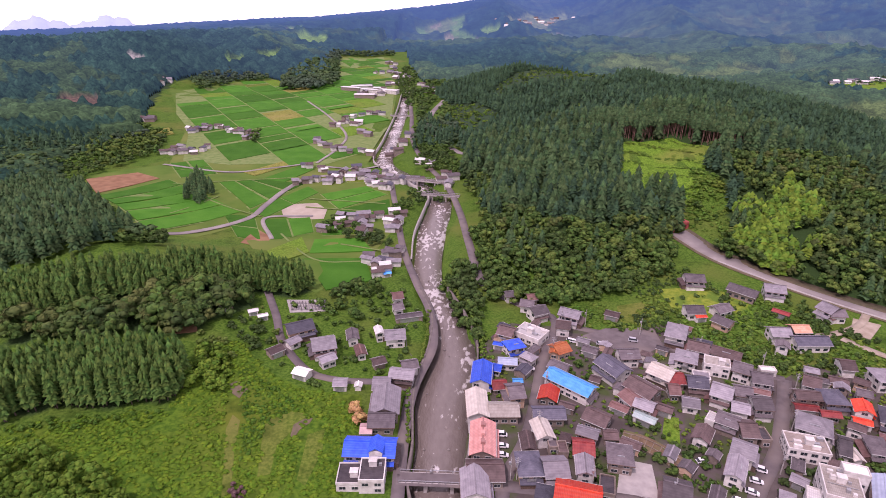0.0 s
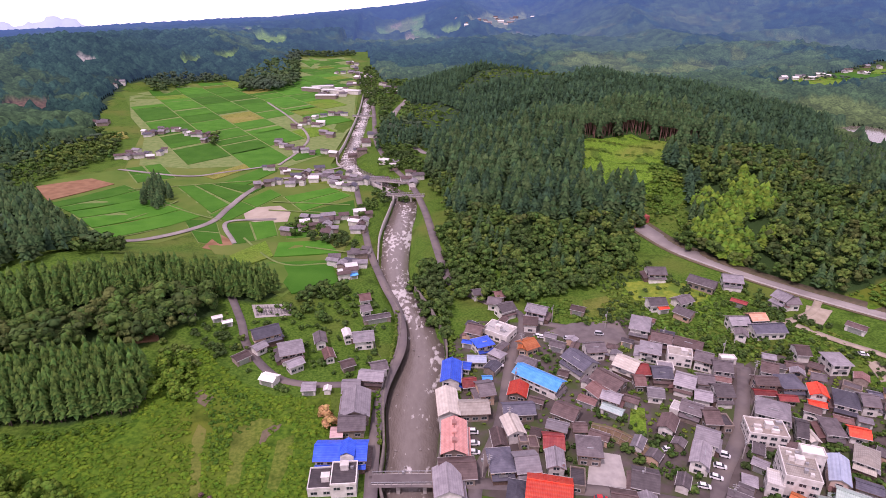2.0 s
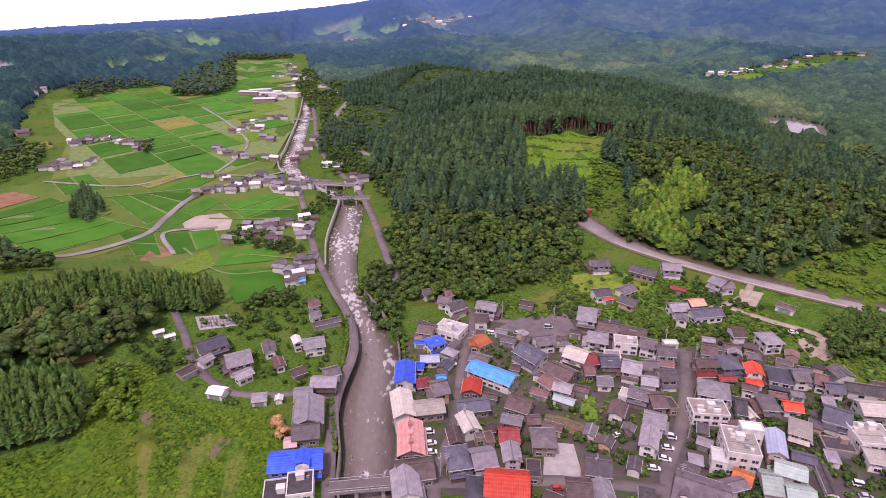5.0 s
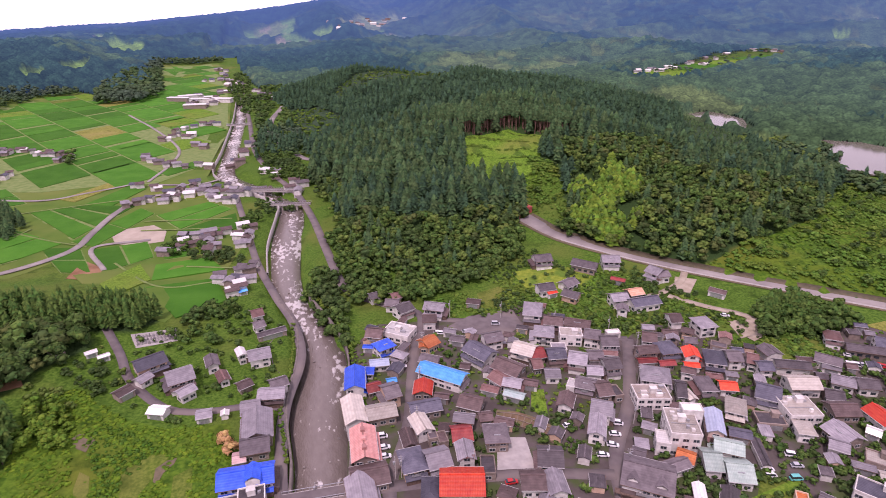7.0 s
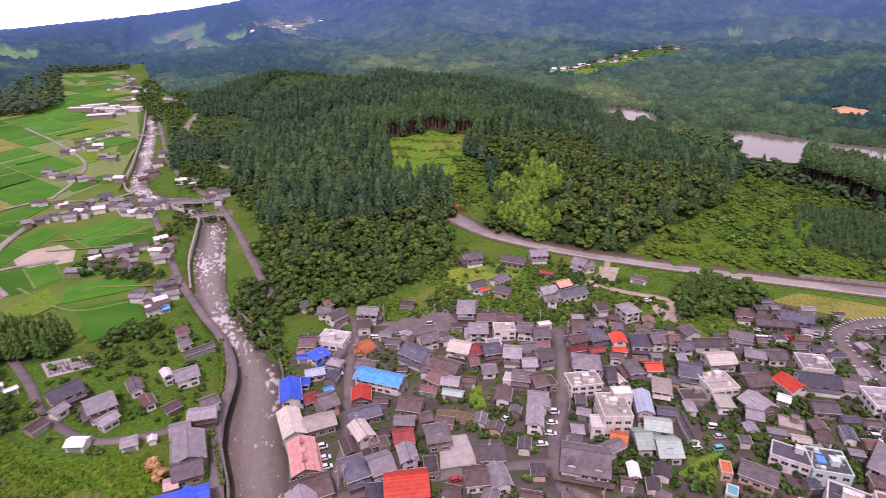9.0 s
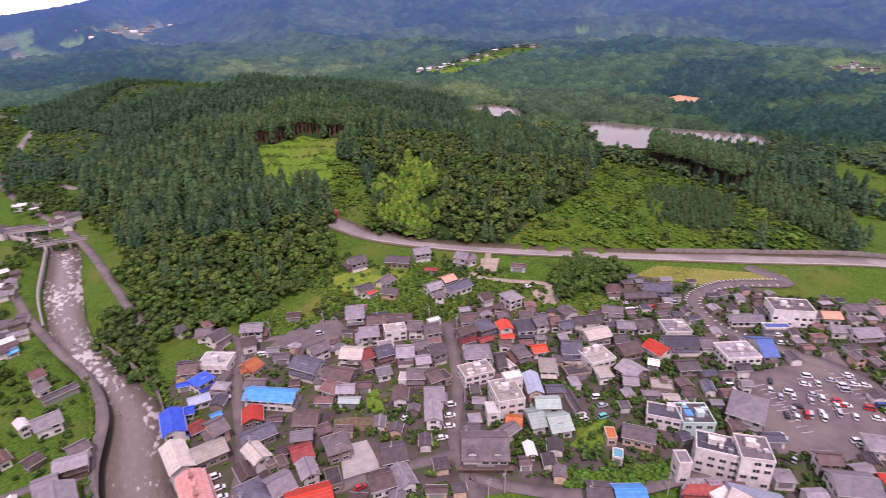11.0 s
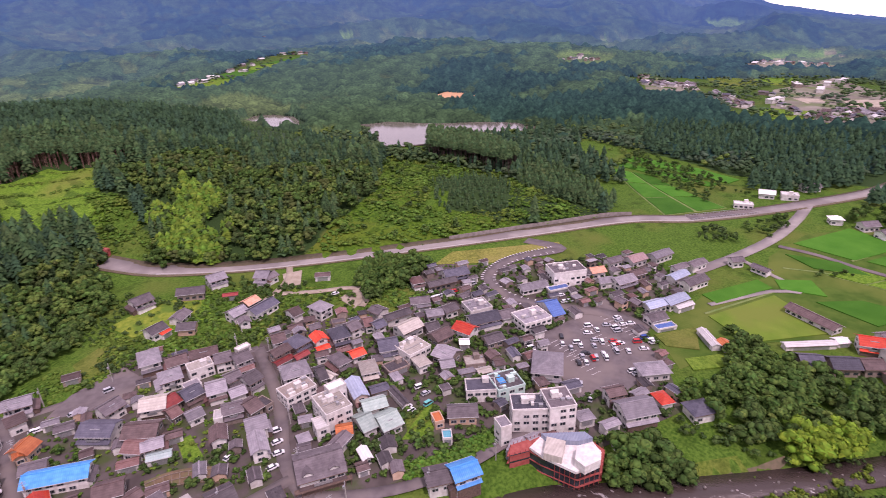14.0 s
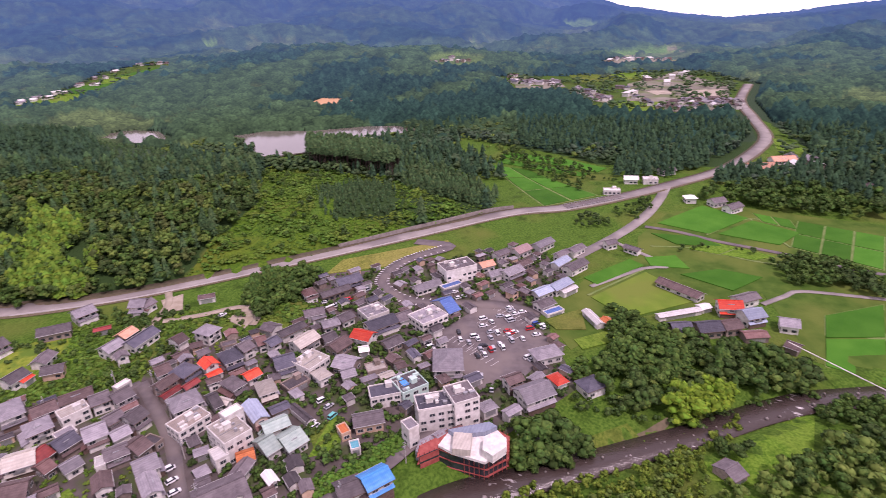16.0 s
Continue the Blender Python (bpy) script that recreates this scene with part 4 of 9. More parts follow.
h(118.8, 240.6, 8.9, 8.6, 2, 4.0, "gx", "dgrey", "w")
h(120.7, 236.9, 5.6, 4.3, 8, 2.7, "gx", "red", "w")
h(128.6, 230.5, 8.8, 7.6, -50, 3.6, "gx", "grey", "t")
h(100.3, 200.7, 8.9, 9.7, -25, 5.2, "hip", "lgrey", "w")
h(111.1, 196.7, 9.6, 6.5, -21, 5.2, "flat", "tan", "w")
h(118.1, 203.8, 11.7, 7.6, -33, 4.8, "gx", "brown", "w")
h(102.5, 190.4, 6.3, 5.4, -15, 3.2, "flat", "lgrey", "w")
h(119.6, 193.0, 7.2, 8.6, -31, 5.2, "gx", "grey", "w")
h(123.7, 186.6, 7.5, 8.6, -16, 5.2, "gx", "grey", "w")
h(120.5, 180.9, 8.0, 3.2, -22, 3.2, "gx", "rbrown", "g")
h(131.3, 195.4, 6.1, 3.2, -7, 2.7, "flat", "white", "w")
h(105.2, 178.3, 7.7, 9.7, -31, 5.2, "gx", "lgrey", "w")
h(113.2, 178.9, 6.5, 7.6, -15, 4.8, "gx", "grey", "w")
h(107.9, 169.4, 6.3, 6.5, -22, 4.8, "gx", "lgrey", "w")
h(87.9, 180.8, 4.5, 7.6, -5, 4.0, "gx", "rbrown", "g")
h(91.7, 173.6, 6.3, 6.5, -15, 3.6, "gx", "lgrey", "w")
h(100.8, 163.2, 7.7, 7.6, -34, 4.4, "gx", "grey", "g")
h(95.7, 164.7, 3.0, 5.4, -39, 4.0, "flat", "white", "w")
h(116.1, 171.4, 7.0, 8.6, -5, 5.2, "gx", "grey", "w")
h(105.5, 159.2, 6.1, 9.7, -5, 4.0, "gx", "brown", "g")
h(110.3, 157.1, 3.4, 6.5, -3, 3.2, "flat", "dgrey", "g")
h(89.3, 156.3, 6.0, 8.6, -35, 4.0, "gy", "brown", "w")
h(99.0, 147.9, 7.7, 8.6, -32, 5.2, "gx", "lgrey", "w")
h(93.0, 140.1, 6.0, 10.8, -32, 4.8, "gy", "lgrey", "w")
h(142.4, 184.8, 6.3, 8.6, -28, 4.8, "gx", "brown", "w")
h(136.0, 176.8, 9.0, 6.5, -7, 4.8, "gx", "brown", "g")
h(133.6, 172.1, 8.5, 4.3, -10, 2.8, "gx", "dred", "g")
h(145.1, 175.7, 8.8, 9.7, -5, 4.8, "hip", "slate", "g")
h(139.9, 168.1, 7.0, 4.3, -9, 3.2, "gx", "dred", "g")
h(152.8, 170.1, 6.7, 7.6, -23, 4.4, "gy", "red", "w")
h(149.3, 164.6, 6.2, 4.3, -23, 2.7, "gx", "red", "w")
h(129.2, 160.3, 11.4, 10.8, -30, 5.2, "hip", "lgrey", "w")
h(121.3, 151.1, 12.6, 8.6, -15, 4.8, "flat", "dtan", "w")
h(133.7, 150.7, 3.7, 10.8, -26, 4.4, "gx", "dgrey", "w")
h(135.1, 147.2, 3.6, 6.5, -4, 4.0, "gy", "tan", "w")
h(162.8, 196.3, 5.9, 8.6, -8, 4.0, "gx", "brown", "w")
h(171.6, 187.2, 8.6, 9.7, -4, 5.6, "hip", "lgrey", "w")
h(148.1, 219.9, 9.0, 8.6, -3, 4.4, "gx", "lgrey", "w")
h(144.4, 209.6, 5.6, 5.4, -28, 4.8, "gy", "grey", "w")
h(159.3, 223.7, 8.1, 7.6, 2, 3.2, "gx", "orange2", "g")
h(158.1, 213.3, 15.1, 8.6, 1, 4.0, "gx", "slate", "w")
h(158.8, 237.8, 7.6, 4.3, -43, 2.8, "gx", "dred", "g")
h(179.8, 236.6, 8.0, 9.7, -65, 4.8, "gx", "lgrey", "w")
h(181.5, 234.1, 7.4, 7.6, -3, 4.0, "gx", "grey", "w")
h(129.7, 269.5, 10.2, 9.7, -4, 4.8, "gx", "grey", "w")
h(149.5, 256.6, 14.1, 8.6, -45, 4.0, "gx", "grey", "g")
h(164.3, 256.3, 9.9, 9.7, -17, 4.8, "gx", "lgrey", "w")
h(198.9, 212.0, 8.3, 5.4, -51, 2.8, "gx", "brown", "w")
h(186.8, 164.2, 7.8, 7.6, -95, 2.8, "gx", "grey", "w")
h(218.6, 163.8, 6.8, 8.6, -36, 4.4, "hip", "rbrown", "w")
h(159.2, 164.0, 8.4, 10.8, -30, 5.2, "hip", "slate", "w")
h(169.4, 173.7, 6.3, 4.3, -41, 2.7, "flat", "grey", "g")
h(167.2, 163.2, 6.2, 8.6, -16, 4.8, "gx", "grey", "w")
h(174.0, 159.9, 4.5, 8.6, -37, 4.4, "gx", "rbrown", "w")
h(174.3, 154.0, 6.0, 7.6, -16, 4.8, "gx", "slate", "w")
h(186.8, 152.6, 13.6, 6.5, -24, 4.0, "gx", "dgrey", "w")
h(180.7, 141.7, 12.0, 9.7, -16, 4.4, "gx", "tan", "w")
h(153.0, 148.5, 6.7, 6.5, -22, 3.6, "gx", "red", "w")
h(144.5, 150.5, 6.6, 9.7, -15, 4.8, "hip", "grey", "w")
h(146.5, 136.4, 7.2, 9.7, -39, 4.8, "hip", "tan", "w")
h(163.7, 140.0, 8.7, 10.8, -41, 4.8, "gx", "slate", "w")
h(163.3, 135.0, 5.3, 4.3, -30, 2.8, "gx", "slate", "w")
h(155.2, 129.1, 9.4, 6.5, -23, 2.7, "flat", "dgrey", "g")
h(167.4, 129.5, 11.4, 10.8, -15, 5.2, "flat", "tan", "w")
h(161.5, 120.8, 6.1, 7.6, -26, 4.4, "hip", "tan", "w")
h(183.5, 126.0, 10.1, 8.6, -15, 3.6, "gx", "brown", "g")
h(192.7, 118.4, 9.9, 8.6, -94, 4.4, "gx", "red", "w")
h(184.7, 114.2, 4.6, 5.4, -55, 2.8, "gx", "white", "w")
h(172.3, 115.3, 9.8, 9.7, -91, 4.0, "gx", "lgrey", "g")
h(166.0, 111.2, 6.1, 6.5, -45, 4.0, "gx", "lgrey", "w")
h(132.6, 130.4, 6.1, 13.0, -32, 5.6, "gy", "bluegrey", "p")
h(139.6, 125.5, 7.5, 5.4, -33, 2.8, "gx", "slate", "g")
h(128.8, 118.9, 9.2, 7.6, -35, 5.6, "gx", "green", "w")
h(120.8, 116.9, 6.0, 10.8, -22, 4.0, "gx", "green", "w")
h(125.8, 110.6, 8.2, 10.8, -23, 4.0, "gx", "green", "w")
h(114.3, 120.5, 5.9, 6.5, -44, 3.6, "gx", "orange", "w")
inn = h(96.7, 115.2, 15.5, 14.0, -36, 5.2, "gx", "grey", "w")
h(108.6, 117.7, 5.4, 8.6, -84, 4.0, "gy", "grey", "w")
h(99.3, 124.5, 4.5, 7.6, -38, 4.0, "gx", "grey", "w")
h(109.3, 107.0, 3.0, 6.5, -29, 3.2, "gy", "white", "w")
h(140.0, 116.3, 3.2, 13.0, -24, 2.7, "gy", "dgrey", "w")
h(203.4, 151.2, 9.8, 7.6, -48, 4.0, "gx", "grey", "w")
h(201.9, 147.9, 7.0, 4.3, -39, 2.7, "gx", "lgrey", "w")
h(224.9, 152.5, 16.4, 6.5, -32, 3.6, "gx", "grey", "g")
h(236.3, 151.1, 13.7, 9.7, -37, 4.4, "gx", "slate", "w")
h(197.9, 139.0, 8.4, 7.6, -42, 3.6, "gx", "lgrey", "w")
h(204.3, 134.8, 7.9, 7.6, -24, 4.0, "gx", "grey", "w")
h(187.8, 133.6, 6.7, 7.6, -32, 3.2, "gx", "dgrey", "g")
h(213.9, 124.7, 11.5, 10.8, -34, 4.0, "flat", "lgrey", "w")
h(204.6, 116.1, 14.9, 9.7, -36, 4.4, "gx", "slate", "w")
h(214.0, 108.7, 8.2, 8.6, -36, 4.0, "gx", "grey", "w")
h(192.8, 104.7, 9.1, 7.6, -30, 3.6, "gx", "dgrey", "g")
h(174.2, 102.9, 8.2, 6.5, -48, 3.2, "flat", "tan", "g")
h(170.7, 96.4, 6.3, 4.3, -38, 2.8, "gx", "tan", "w")
h(215.8, 96.9, 14.4, 11.9, -31, 5.6, "flat", "lgrey", "w")
h(228.0, 93.0, 7.0, 16.2, -33, 4.8, "gx", "bluem", "w")
h(185.1, 75.3, 12.4, 16.2, -68, 5.6, "hip", "lgrey", "w")
h(158.8, 91.2, 11.4, 7.6, -54, 5.2, "flat", "slate", "w")
mint_block = h(166.0, 84.1, 11.0, 10.8, -37, 5.6, "flat", "dgrey", "m")
h(143.8, 90.2, 11.1, 7.6, -55, 4.0, "gx", "grey", "t")
h(136.7, 96.3, 3.3, 5.4, -38, 3.2, "flat", "orange", "t")
h(131.4, 88.8, 3.2, 4.3, -51, 2.7, "flat", "cyan", "w")
h(118.5, 74.2, 9.4, 8.6, -34, 5.2, "gx", "sky", "w")
h(113.4, 80.6, 8.6, 8.6, -42, 4.0, "gx", "grey", "w")
h(176.9, 37.8, 13.3, 10.8, -43, 5.6, "gx", "lgrey", "w")
h(188.4, 31.1, 5.7, 7.6, -41, 4.4, "hip", "red", "w")
h(181.8, 47.2, 7.5, 6.5, -42, 4.8, "gx", "brown", "w")
h(190.5, 18.7, 9.5, 8.6, -43, 4.0, "hip", "slate", "w")
h(162.1, 33.7, 12.8, 6.5, -51, 2.2, "flat", "brown", "w")
h(205.1, 39.2, 12.5, 8.6, -50, 4.0, "hip", "lgrey", "w")
h(246.9, 110.7, 15.4, 7.6, -36, 3.2, "gx", "lgrey", "w")
h(252.2, 99.0, 11.4, 4.3, -37, 2.8, "flat", "bluem", "w")
h(265.6, 100.5, 18.0, 11.9, -44, 8.0, "flat", "grey", "w")
h(278.9, 88.4, 8.7, 7.6, -42, 4.0, "gx", "orange2", "w")
h(270.4, 80.7, 8.5, 6.5, -42, 4.0, "gx", "lgrey", "w")
h(274.8, 72.6, 12.5, 8.6, -30, 4.4, "gx", "lgrey", "w")
h(287.0, 69.5, 10.1, 6.5, -31, 4.0, "gx", "brown", "g")
h(303.8, 75.0, 11.6, 8.6, -28, 4.0, "gx", "pink", "w")
h(316.2, 64.7, 14.8, 7.6, -25, 4.0, "gx", "lgrey", "w")
h(295.3, 84.7, 10.5, 6.5, -29, 4.0, "gx", "grey", "w")
h(258.2, 52.6, 11.0, 7.6, -34, 4.0, "gx", "bluegrey", "w")
h(267.8, 45.4, 13.9, 7.6, -28, 4.0, "gx", "bluegrey", "w")
h(247.1, 49.1, 9.6, 7.6, -35, 3.6, "gx", "grey", "w")
h(266.1, 40.6, 10.7, 4.3, -31, 2.8, "gx", "white", "w")
h(243.7, 43.9, 9.8, 4.3, -41, 1.8, "flat", "bluem", "w")
h(295.2, 50.2, 12.9, 6.5, -23, 4.0, "gx", "bluegrey", "w")
h(293.3, 41.7, 15.5, 7.6, -27, 4.0, "gx", "grey", "w")
h(314.8, 45.1, 12.1, 6.5, -26, 4.0, "gx", "grey", "w")
h(306.1, 51.9, 10.3, 5.4, -29, 4.0, "gx", "grey", "w")
h(242.0, 25.0, 14.4, 4.3, -143, 2.7, "gx", "white", "w")
h(240.3, 18.1, 6.5, 5.4, -127, 2.8, "gx", "orange", "w")
h(283.2, -11.8, 24.2, 7.6, -123, 3.2, "gx", "brown", "w")
h(242.6, -12.4, 9.2, 9.7, -65, 4.0, "gx", "slate", "g")
h(246.8, -23.5, 11.1, 9.7, -62, 4.0, "gx", "slate", "g")
h(258.8, -11.8, 22.5, 4.3, -55, 2.2, "gx", "white", "w")
h(268.2, -22.7, 5.8, 5.4, -50, 2.2, "gx", "white", "w")
h(251.6, -32.7, 8.7, 8.6, -59, 4.0, "gx", "brown", "g")
h(248.5, -42.4, 10.6, 6.5, -66, 2.8, "gx", "rbrown", "g")
h(268.7, -33.3, 11.0, 9.7, -78, 4.8, "gx", "red", "w")
h(263.0, -42.0, 10.2, 9.7, -55, 4.8, "gx", "bluegrey", "w")
h(261.2, -57.0, 8.2, 8.6, -89, 4.0, "gx", "lgrey", "w")
h(279.9, -40.8, 12.9, 7.6, -49, 4.0, "gx", "grey", "w")
h(244.2, -56.9, 6.0, 6.5, -117, 3.2, "gx", "brown", "g")
h(329.5, 27.5, 7.6, 6.5, -47, 4.0, "gx", "grey", "w")
h(326.6, 14.5, 10.2, 5.4, -118, 3.2, "gx", "grey", "w")
h(457.7, 26.5, 10.9, 8.6, -82, 4.0, "gx", "white", "w")
h(459.5, 12.4, 10.8, 7.6, -79, 4.0, "flat", "white", "w")
h(488.5, 1.6, 13.5, 8.6, -57, 4.0, "gx", "grey", "w")
h(422.8, -16.1, 8.2, 7.6, -70, 4.0, "hip", "white", "w")
h(422.1, -33.3, 11.0, 8.6, -53, 4.0, "gx", "grey", "w")
h(414.0, -42.9, 13.5, 8.6, -37, 4.0, "gx", "grey", "w")
h(518.5, -68.8, 21.9, 13.0, -68, 3.2, "gx", "orange2", "w")
h(547.8, -88.2, 20.4, 13.0, -68, 3.2, "gx", "orange2", "w")
h(425.6, 37.3, 11.8, 6.5, -78, 3.2, "flat", "white", "w")
h(161.5, -28.5, 6.5, 8.6, -41, 2.8, "gx", "grey", "g")
h(-62.4, 218.6, 11.8, 9.7, 27, 4.8, "gx", "slate", "t")
h(-49.9, 207.5, 10.1, 10.8, 18, 4.8, "gx", "lgrey", "w")
h(-46.8, 198.4, 7.0, 5.4, 36, 4.0, "gx", "lgrey", "w")
h(-63.4, 209.9, 6.2, 5.4, 48, 3.2, "gx", "lgrey", "w")
h(-39.0, 216.4, 5.3, 8.6, 13, 4.0, "gy", "grey", "w")
h(-34.1, 205.6, 4.5, 7.6, 18, 3.2, "gy", "rbrown", "w")
h(-22.3, 252.6, 5.6, 7.6, 15, 4.0, "gx", "rbrown", "w")
h(-21.3, 241.8, 5.2, 6.5, 21, 4.0, "gx", "grey", "w")
h(-15.7, 235.7, 13.0, 4.3, 16, 2.7, "gx", "grey", "g")
h(-20.4, 215.9, 9.1, 8.6, 7, 4.8, "gx", "lgrey", "w")
h(-27.8, 219.0, 3.9, 6.5, 16, 4.8, "gy", "white", "w")
h(-15.4, 188.2, 10.0, 7.6, -8, 4.4, "gx", "lgrey", "w")
h(-13.0, 194.6, 6.9, 6.5, 15, 4.4, "gx", "grey", "w")
h(-25.9, 198.4, 5.8, 5.4, 26, 3.2, "gx", "brown", "g")
h(-55.1, 190.0, 6.7, 5.4, -21, 2.7, "gx", "white", "w")
h(-69.0, 203.0, 6.6, 5.4, 43, 2.7, "gx", "brown", "g")
h(33.6, 256.0, 5.9, 6.5, 13, 4.0, "gx", "grey", "w")
h(41.1, 246.4, 6.9, 7.6, -18, 4.0, "gx", "grey", "w")
h(44.7, 238.6, 8.4, 8.6, 24, 4.8, "gx", "grey", "w")
h(44.0, 253.1, 5.4, 6.5, 8, 4.0, "gx", "rbrown", "g")
h(59.5, 235.2, 10.0, 8.6, -28, 5.2, "gx", "lgrey", "w")
h(80.2, 238.8, 6.9, 5.4, -28, 2.8, "gx", "brown", "g")
h(132.6, 242.2, 9.4, 7.6, 24, 3.2, "gx", "grey", "w")
h(118.4, 129.6, 9.9, 13.0, -22, 9.0, "flat", "tan", "w")
h(110.9, 128.3, 4.6, 6.5, -29, 5.2, "flat", "white", "w")
h(124.7, 133.5, 6.9, 4.3, -20, 10.5, "flat", "white", "w")
h(153.9, 68.6, 12.9, 8.6, -56, 9.5, "flat", "slate", "w")
h(159.5, 60.3, 9.5, 10.8, -47, 11.0, "flat", "grey", "w")
h(141.4, 72.5, 4.0, 5.4, -35, 8.0, "flat", "lgrey", "w")

# ---- land cover ----
CLEARING_EDGE = [(140, 462), (186, 470), (212, 443), (195, 421), (170, 371), (140, 375), (120, 381)]

def patch(name, poly, up, material, label, category="field", cell=9.0, thick=0.0, kind="structure", flat=False):
    """A sheet on the land inside a polygon, cut fine enough to follow it, with a skirt at its rim."""
    bm = bmesh.new()
    bm.faces.new([bm.verts.new((a, b, 0)) for a, b in poly])
    xs, ys = [p[0] for p in poly], [p[1] for p in poly]
    for axis, lo, hi in ((0, min(xs), max(xs)), (1, min(ys), max(ys))):
        n = int((hi - lo) / cell)
        for k in range(1, n):
            co, no = [0, 0, 0], [0, 0, 0]
            co[axis], no[axis] = lo + (hi - lo) * k / n, 1
            bmesh.ops.bisect_plane(bm, geom=bm.verts[:] + bm.edges[:] + bm.faces[:], plane_co=co, plane_no=no)
    top = np.array([v.co[:2] for v in bm.verts])
    zz = terrain(top[:, 0], top[:, 1])
    if flat:
        zz = np.full(len(zz), float(np.mean(zz)))
    for v, z in zip(bm.verts, zz):
        v.co.z = z + up
    rim = [e for e in bm.edges if e.is_boundary]
    ret = bmesh.ops.extrude_edge_only(bm, edges=rim)
    for v in ret["geom"]:
        if isinstance(v, bmesh.types.BMVert):
            v.co.z -= up + 0.6
    bmesh.ops.recalc_face_normals(bm, faces=bm.faces[:])
    me = bpy.data.meshes.new(name)
    bm.to_mesh(me)
    bm.free()
    me.materials.append(material)
    return tagged(new(name, me), label, category, kind=kind)


SOIL = mat("bare_soil", (0.2, 0.1, 0.05), (0.3, 0.17, 0.09), 0.15, 0.95, 0.1, 1.5)
SAND = mat("sandy_ground", (0.34, 0.29, 0.22), (0.45, 0.39, 0.31), 0.12, 0.95, 0.03, 2)
DRY = grass_mat("yellow_grass", (0.14, 0.16, 0.03), (0.26, 0.26, 0.06), (0.28, 0.24, 0.08))
LAWN = grass_mat("bright_grass", (0.065, 0.16, 0.012), (0.15, 0.27, 0.028), (0.17, 0.2, 0.04))
OLIVE = grass_mat("olive_grass", (0.065, 0.115, 0.014), (0.14, 0.19, 0.03), (0.17, 0.17, 0.045))
PAVED = mat("worn_village_paving", (0.07, 0.056, 0.051), (0.125, 0.102, 0.094), 0.15, 0.92, 0.02, 3, c3=(0.06, 0.085, 0.026), big=0.1)
LAKE = mat("lake_water", (0.13, 0.11, 0.09), (0.19, 0.165, 0.14), 0.02, 0.12, 0.02, 0.6, spec=0.6)

TOWN = [(4.6, 135.5), (10.0, 189.2), (14.0, 207.9), (22.8, 223.7), (30.9, 234.1), (55.9, 231.1), (85.5, 227.2), (107, 238), (118.2, 209.9), (136.9, 192.2), (152, 202), (171, 187), (183.1, 169.5), (202, 153), (244, 178), (254, 153), (269, 132), (297, 98), (323, 70), (285, 46), (240.0, 48.3), (206.4, 31.4), (189.8, 24.0), (158.6, 42.5), (140.4, 69.5), (118.1, 87.4), (109.3, 90.2), (48.7, 123.6), (20.5, 131.2)]
patch("pavement", TOWN, 0.1, PAVED, "worn grey-brown village yards and paving", "pavement", 7)
LOT = [(210.1, 91.3), (239, 79), (258, 76), (237.6, 55.9), (215.6, 36.8), (191.4, 44.5), (176.9, 58.9), (191.5, 76.1)]
patch("parking_lot", LOT, 0.22, ASPHALT, "grey asphalt car park full of parked cars", "pavement", 9)
patch("parking_lot", [(-12.8, 239.3), (-5.6, 239.7), (-4.4, 220.0), (-8.5, 198.6), (-15.1, 210.8), (-17.5, 229.0)], 0.15, ASPHALT, "riverside asphalt yard with painted bays", "pavement", 8)
patch("parking_lot", [(59.5, 148.1), (68.9, 145.5), (66.4, 130.0), (53.9, 132.6)], 0.2, CONCRETE, "pale concrete parking bays", "pavement", 6)
patch("pavement", [(75.1, 230.1), (97, 231), (96.8, 216.0), (83.7, 207.1), (70.5, 215.6), (61.9, 223.1)], 0.2, ASPHALT, "empty asphalt lot below the hill", "pavement", 6)


PALE_BANK = mat("pale_bank", (0.11, 0.185, 0.04), (0.19, 0.245, 0.08), 0.2, 0.95, 0.03, 2)


def quad_field(a, b, c, d, n, m, material, label, up=0.55, gap=1.3, name="rice_field"):
    """A block of fields between four corners, split n by m by narrow banks."""
    a, b, c, d = (np.array(p, float) for p in (a, b, c, d))
    at = lambda u, v: (a * (1 - u) + b * u) * (1 - v) + (d * (1 - u) + c * u) * v
    far_off = float(np.linalg.norm((a + c) / 2)) > 420
    gap = 1.0 if far_off else 0.7
    eu, ev = gap / max(np.linalg.norm(b - a), 1), gap / max(np.linalg.norm(d - a), 1)
    if n * m > 1:
        patch("field_bank", [tuple(q) for q in (a, b, c, d)], up - 0.35, PALE_BANK, "pale grassy banks between the paddies", "bank", 30)
    for i in range(n):
        us = [i / n, (i + 1) / n]
        for j in range(m):
            vs = [j / m, (j + 1) / m]
            q = [at(us[0] + eu, vs[0] + ev), at(us[1] - eu, vs[0] + ev), at(us[1] - eu, vs[1] - ev), at(us[0] + eu, vs[1] - ev)]
            mt = material if not isinstance(material, list) else random.choice(material)
            patch(name, [tuple(p) for p in q], up, mt, label, "field", 30, kind="")


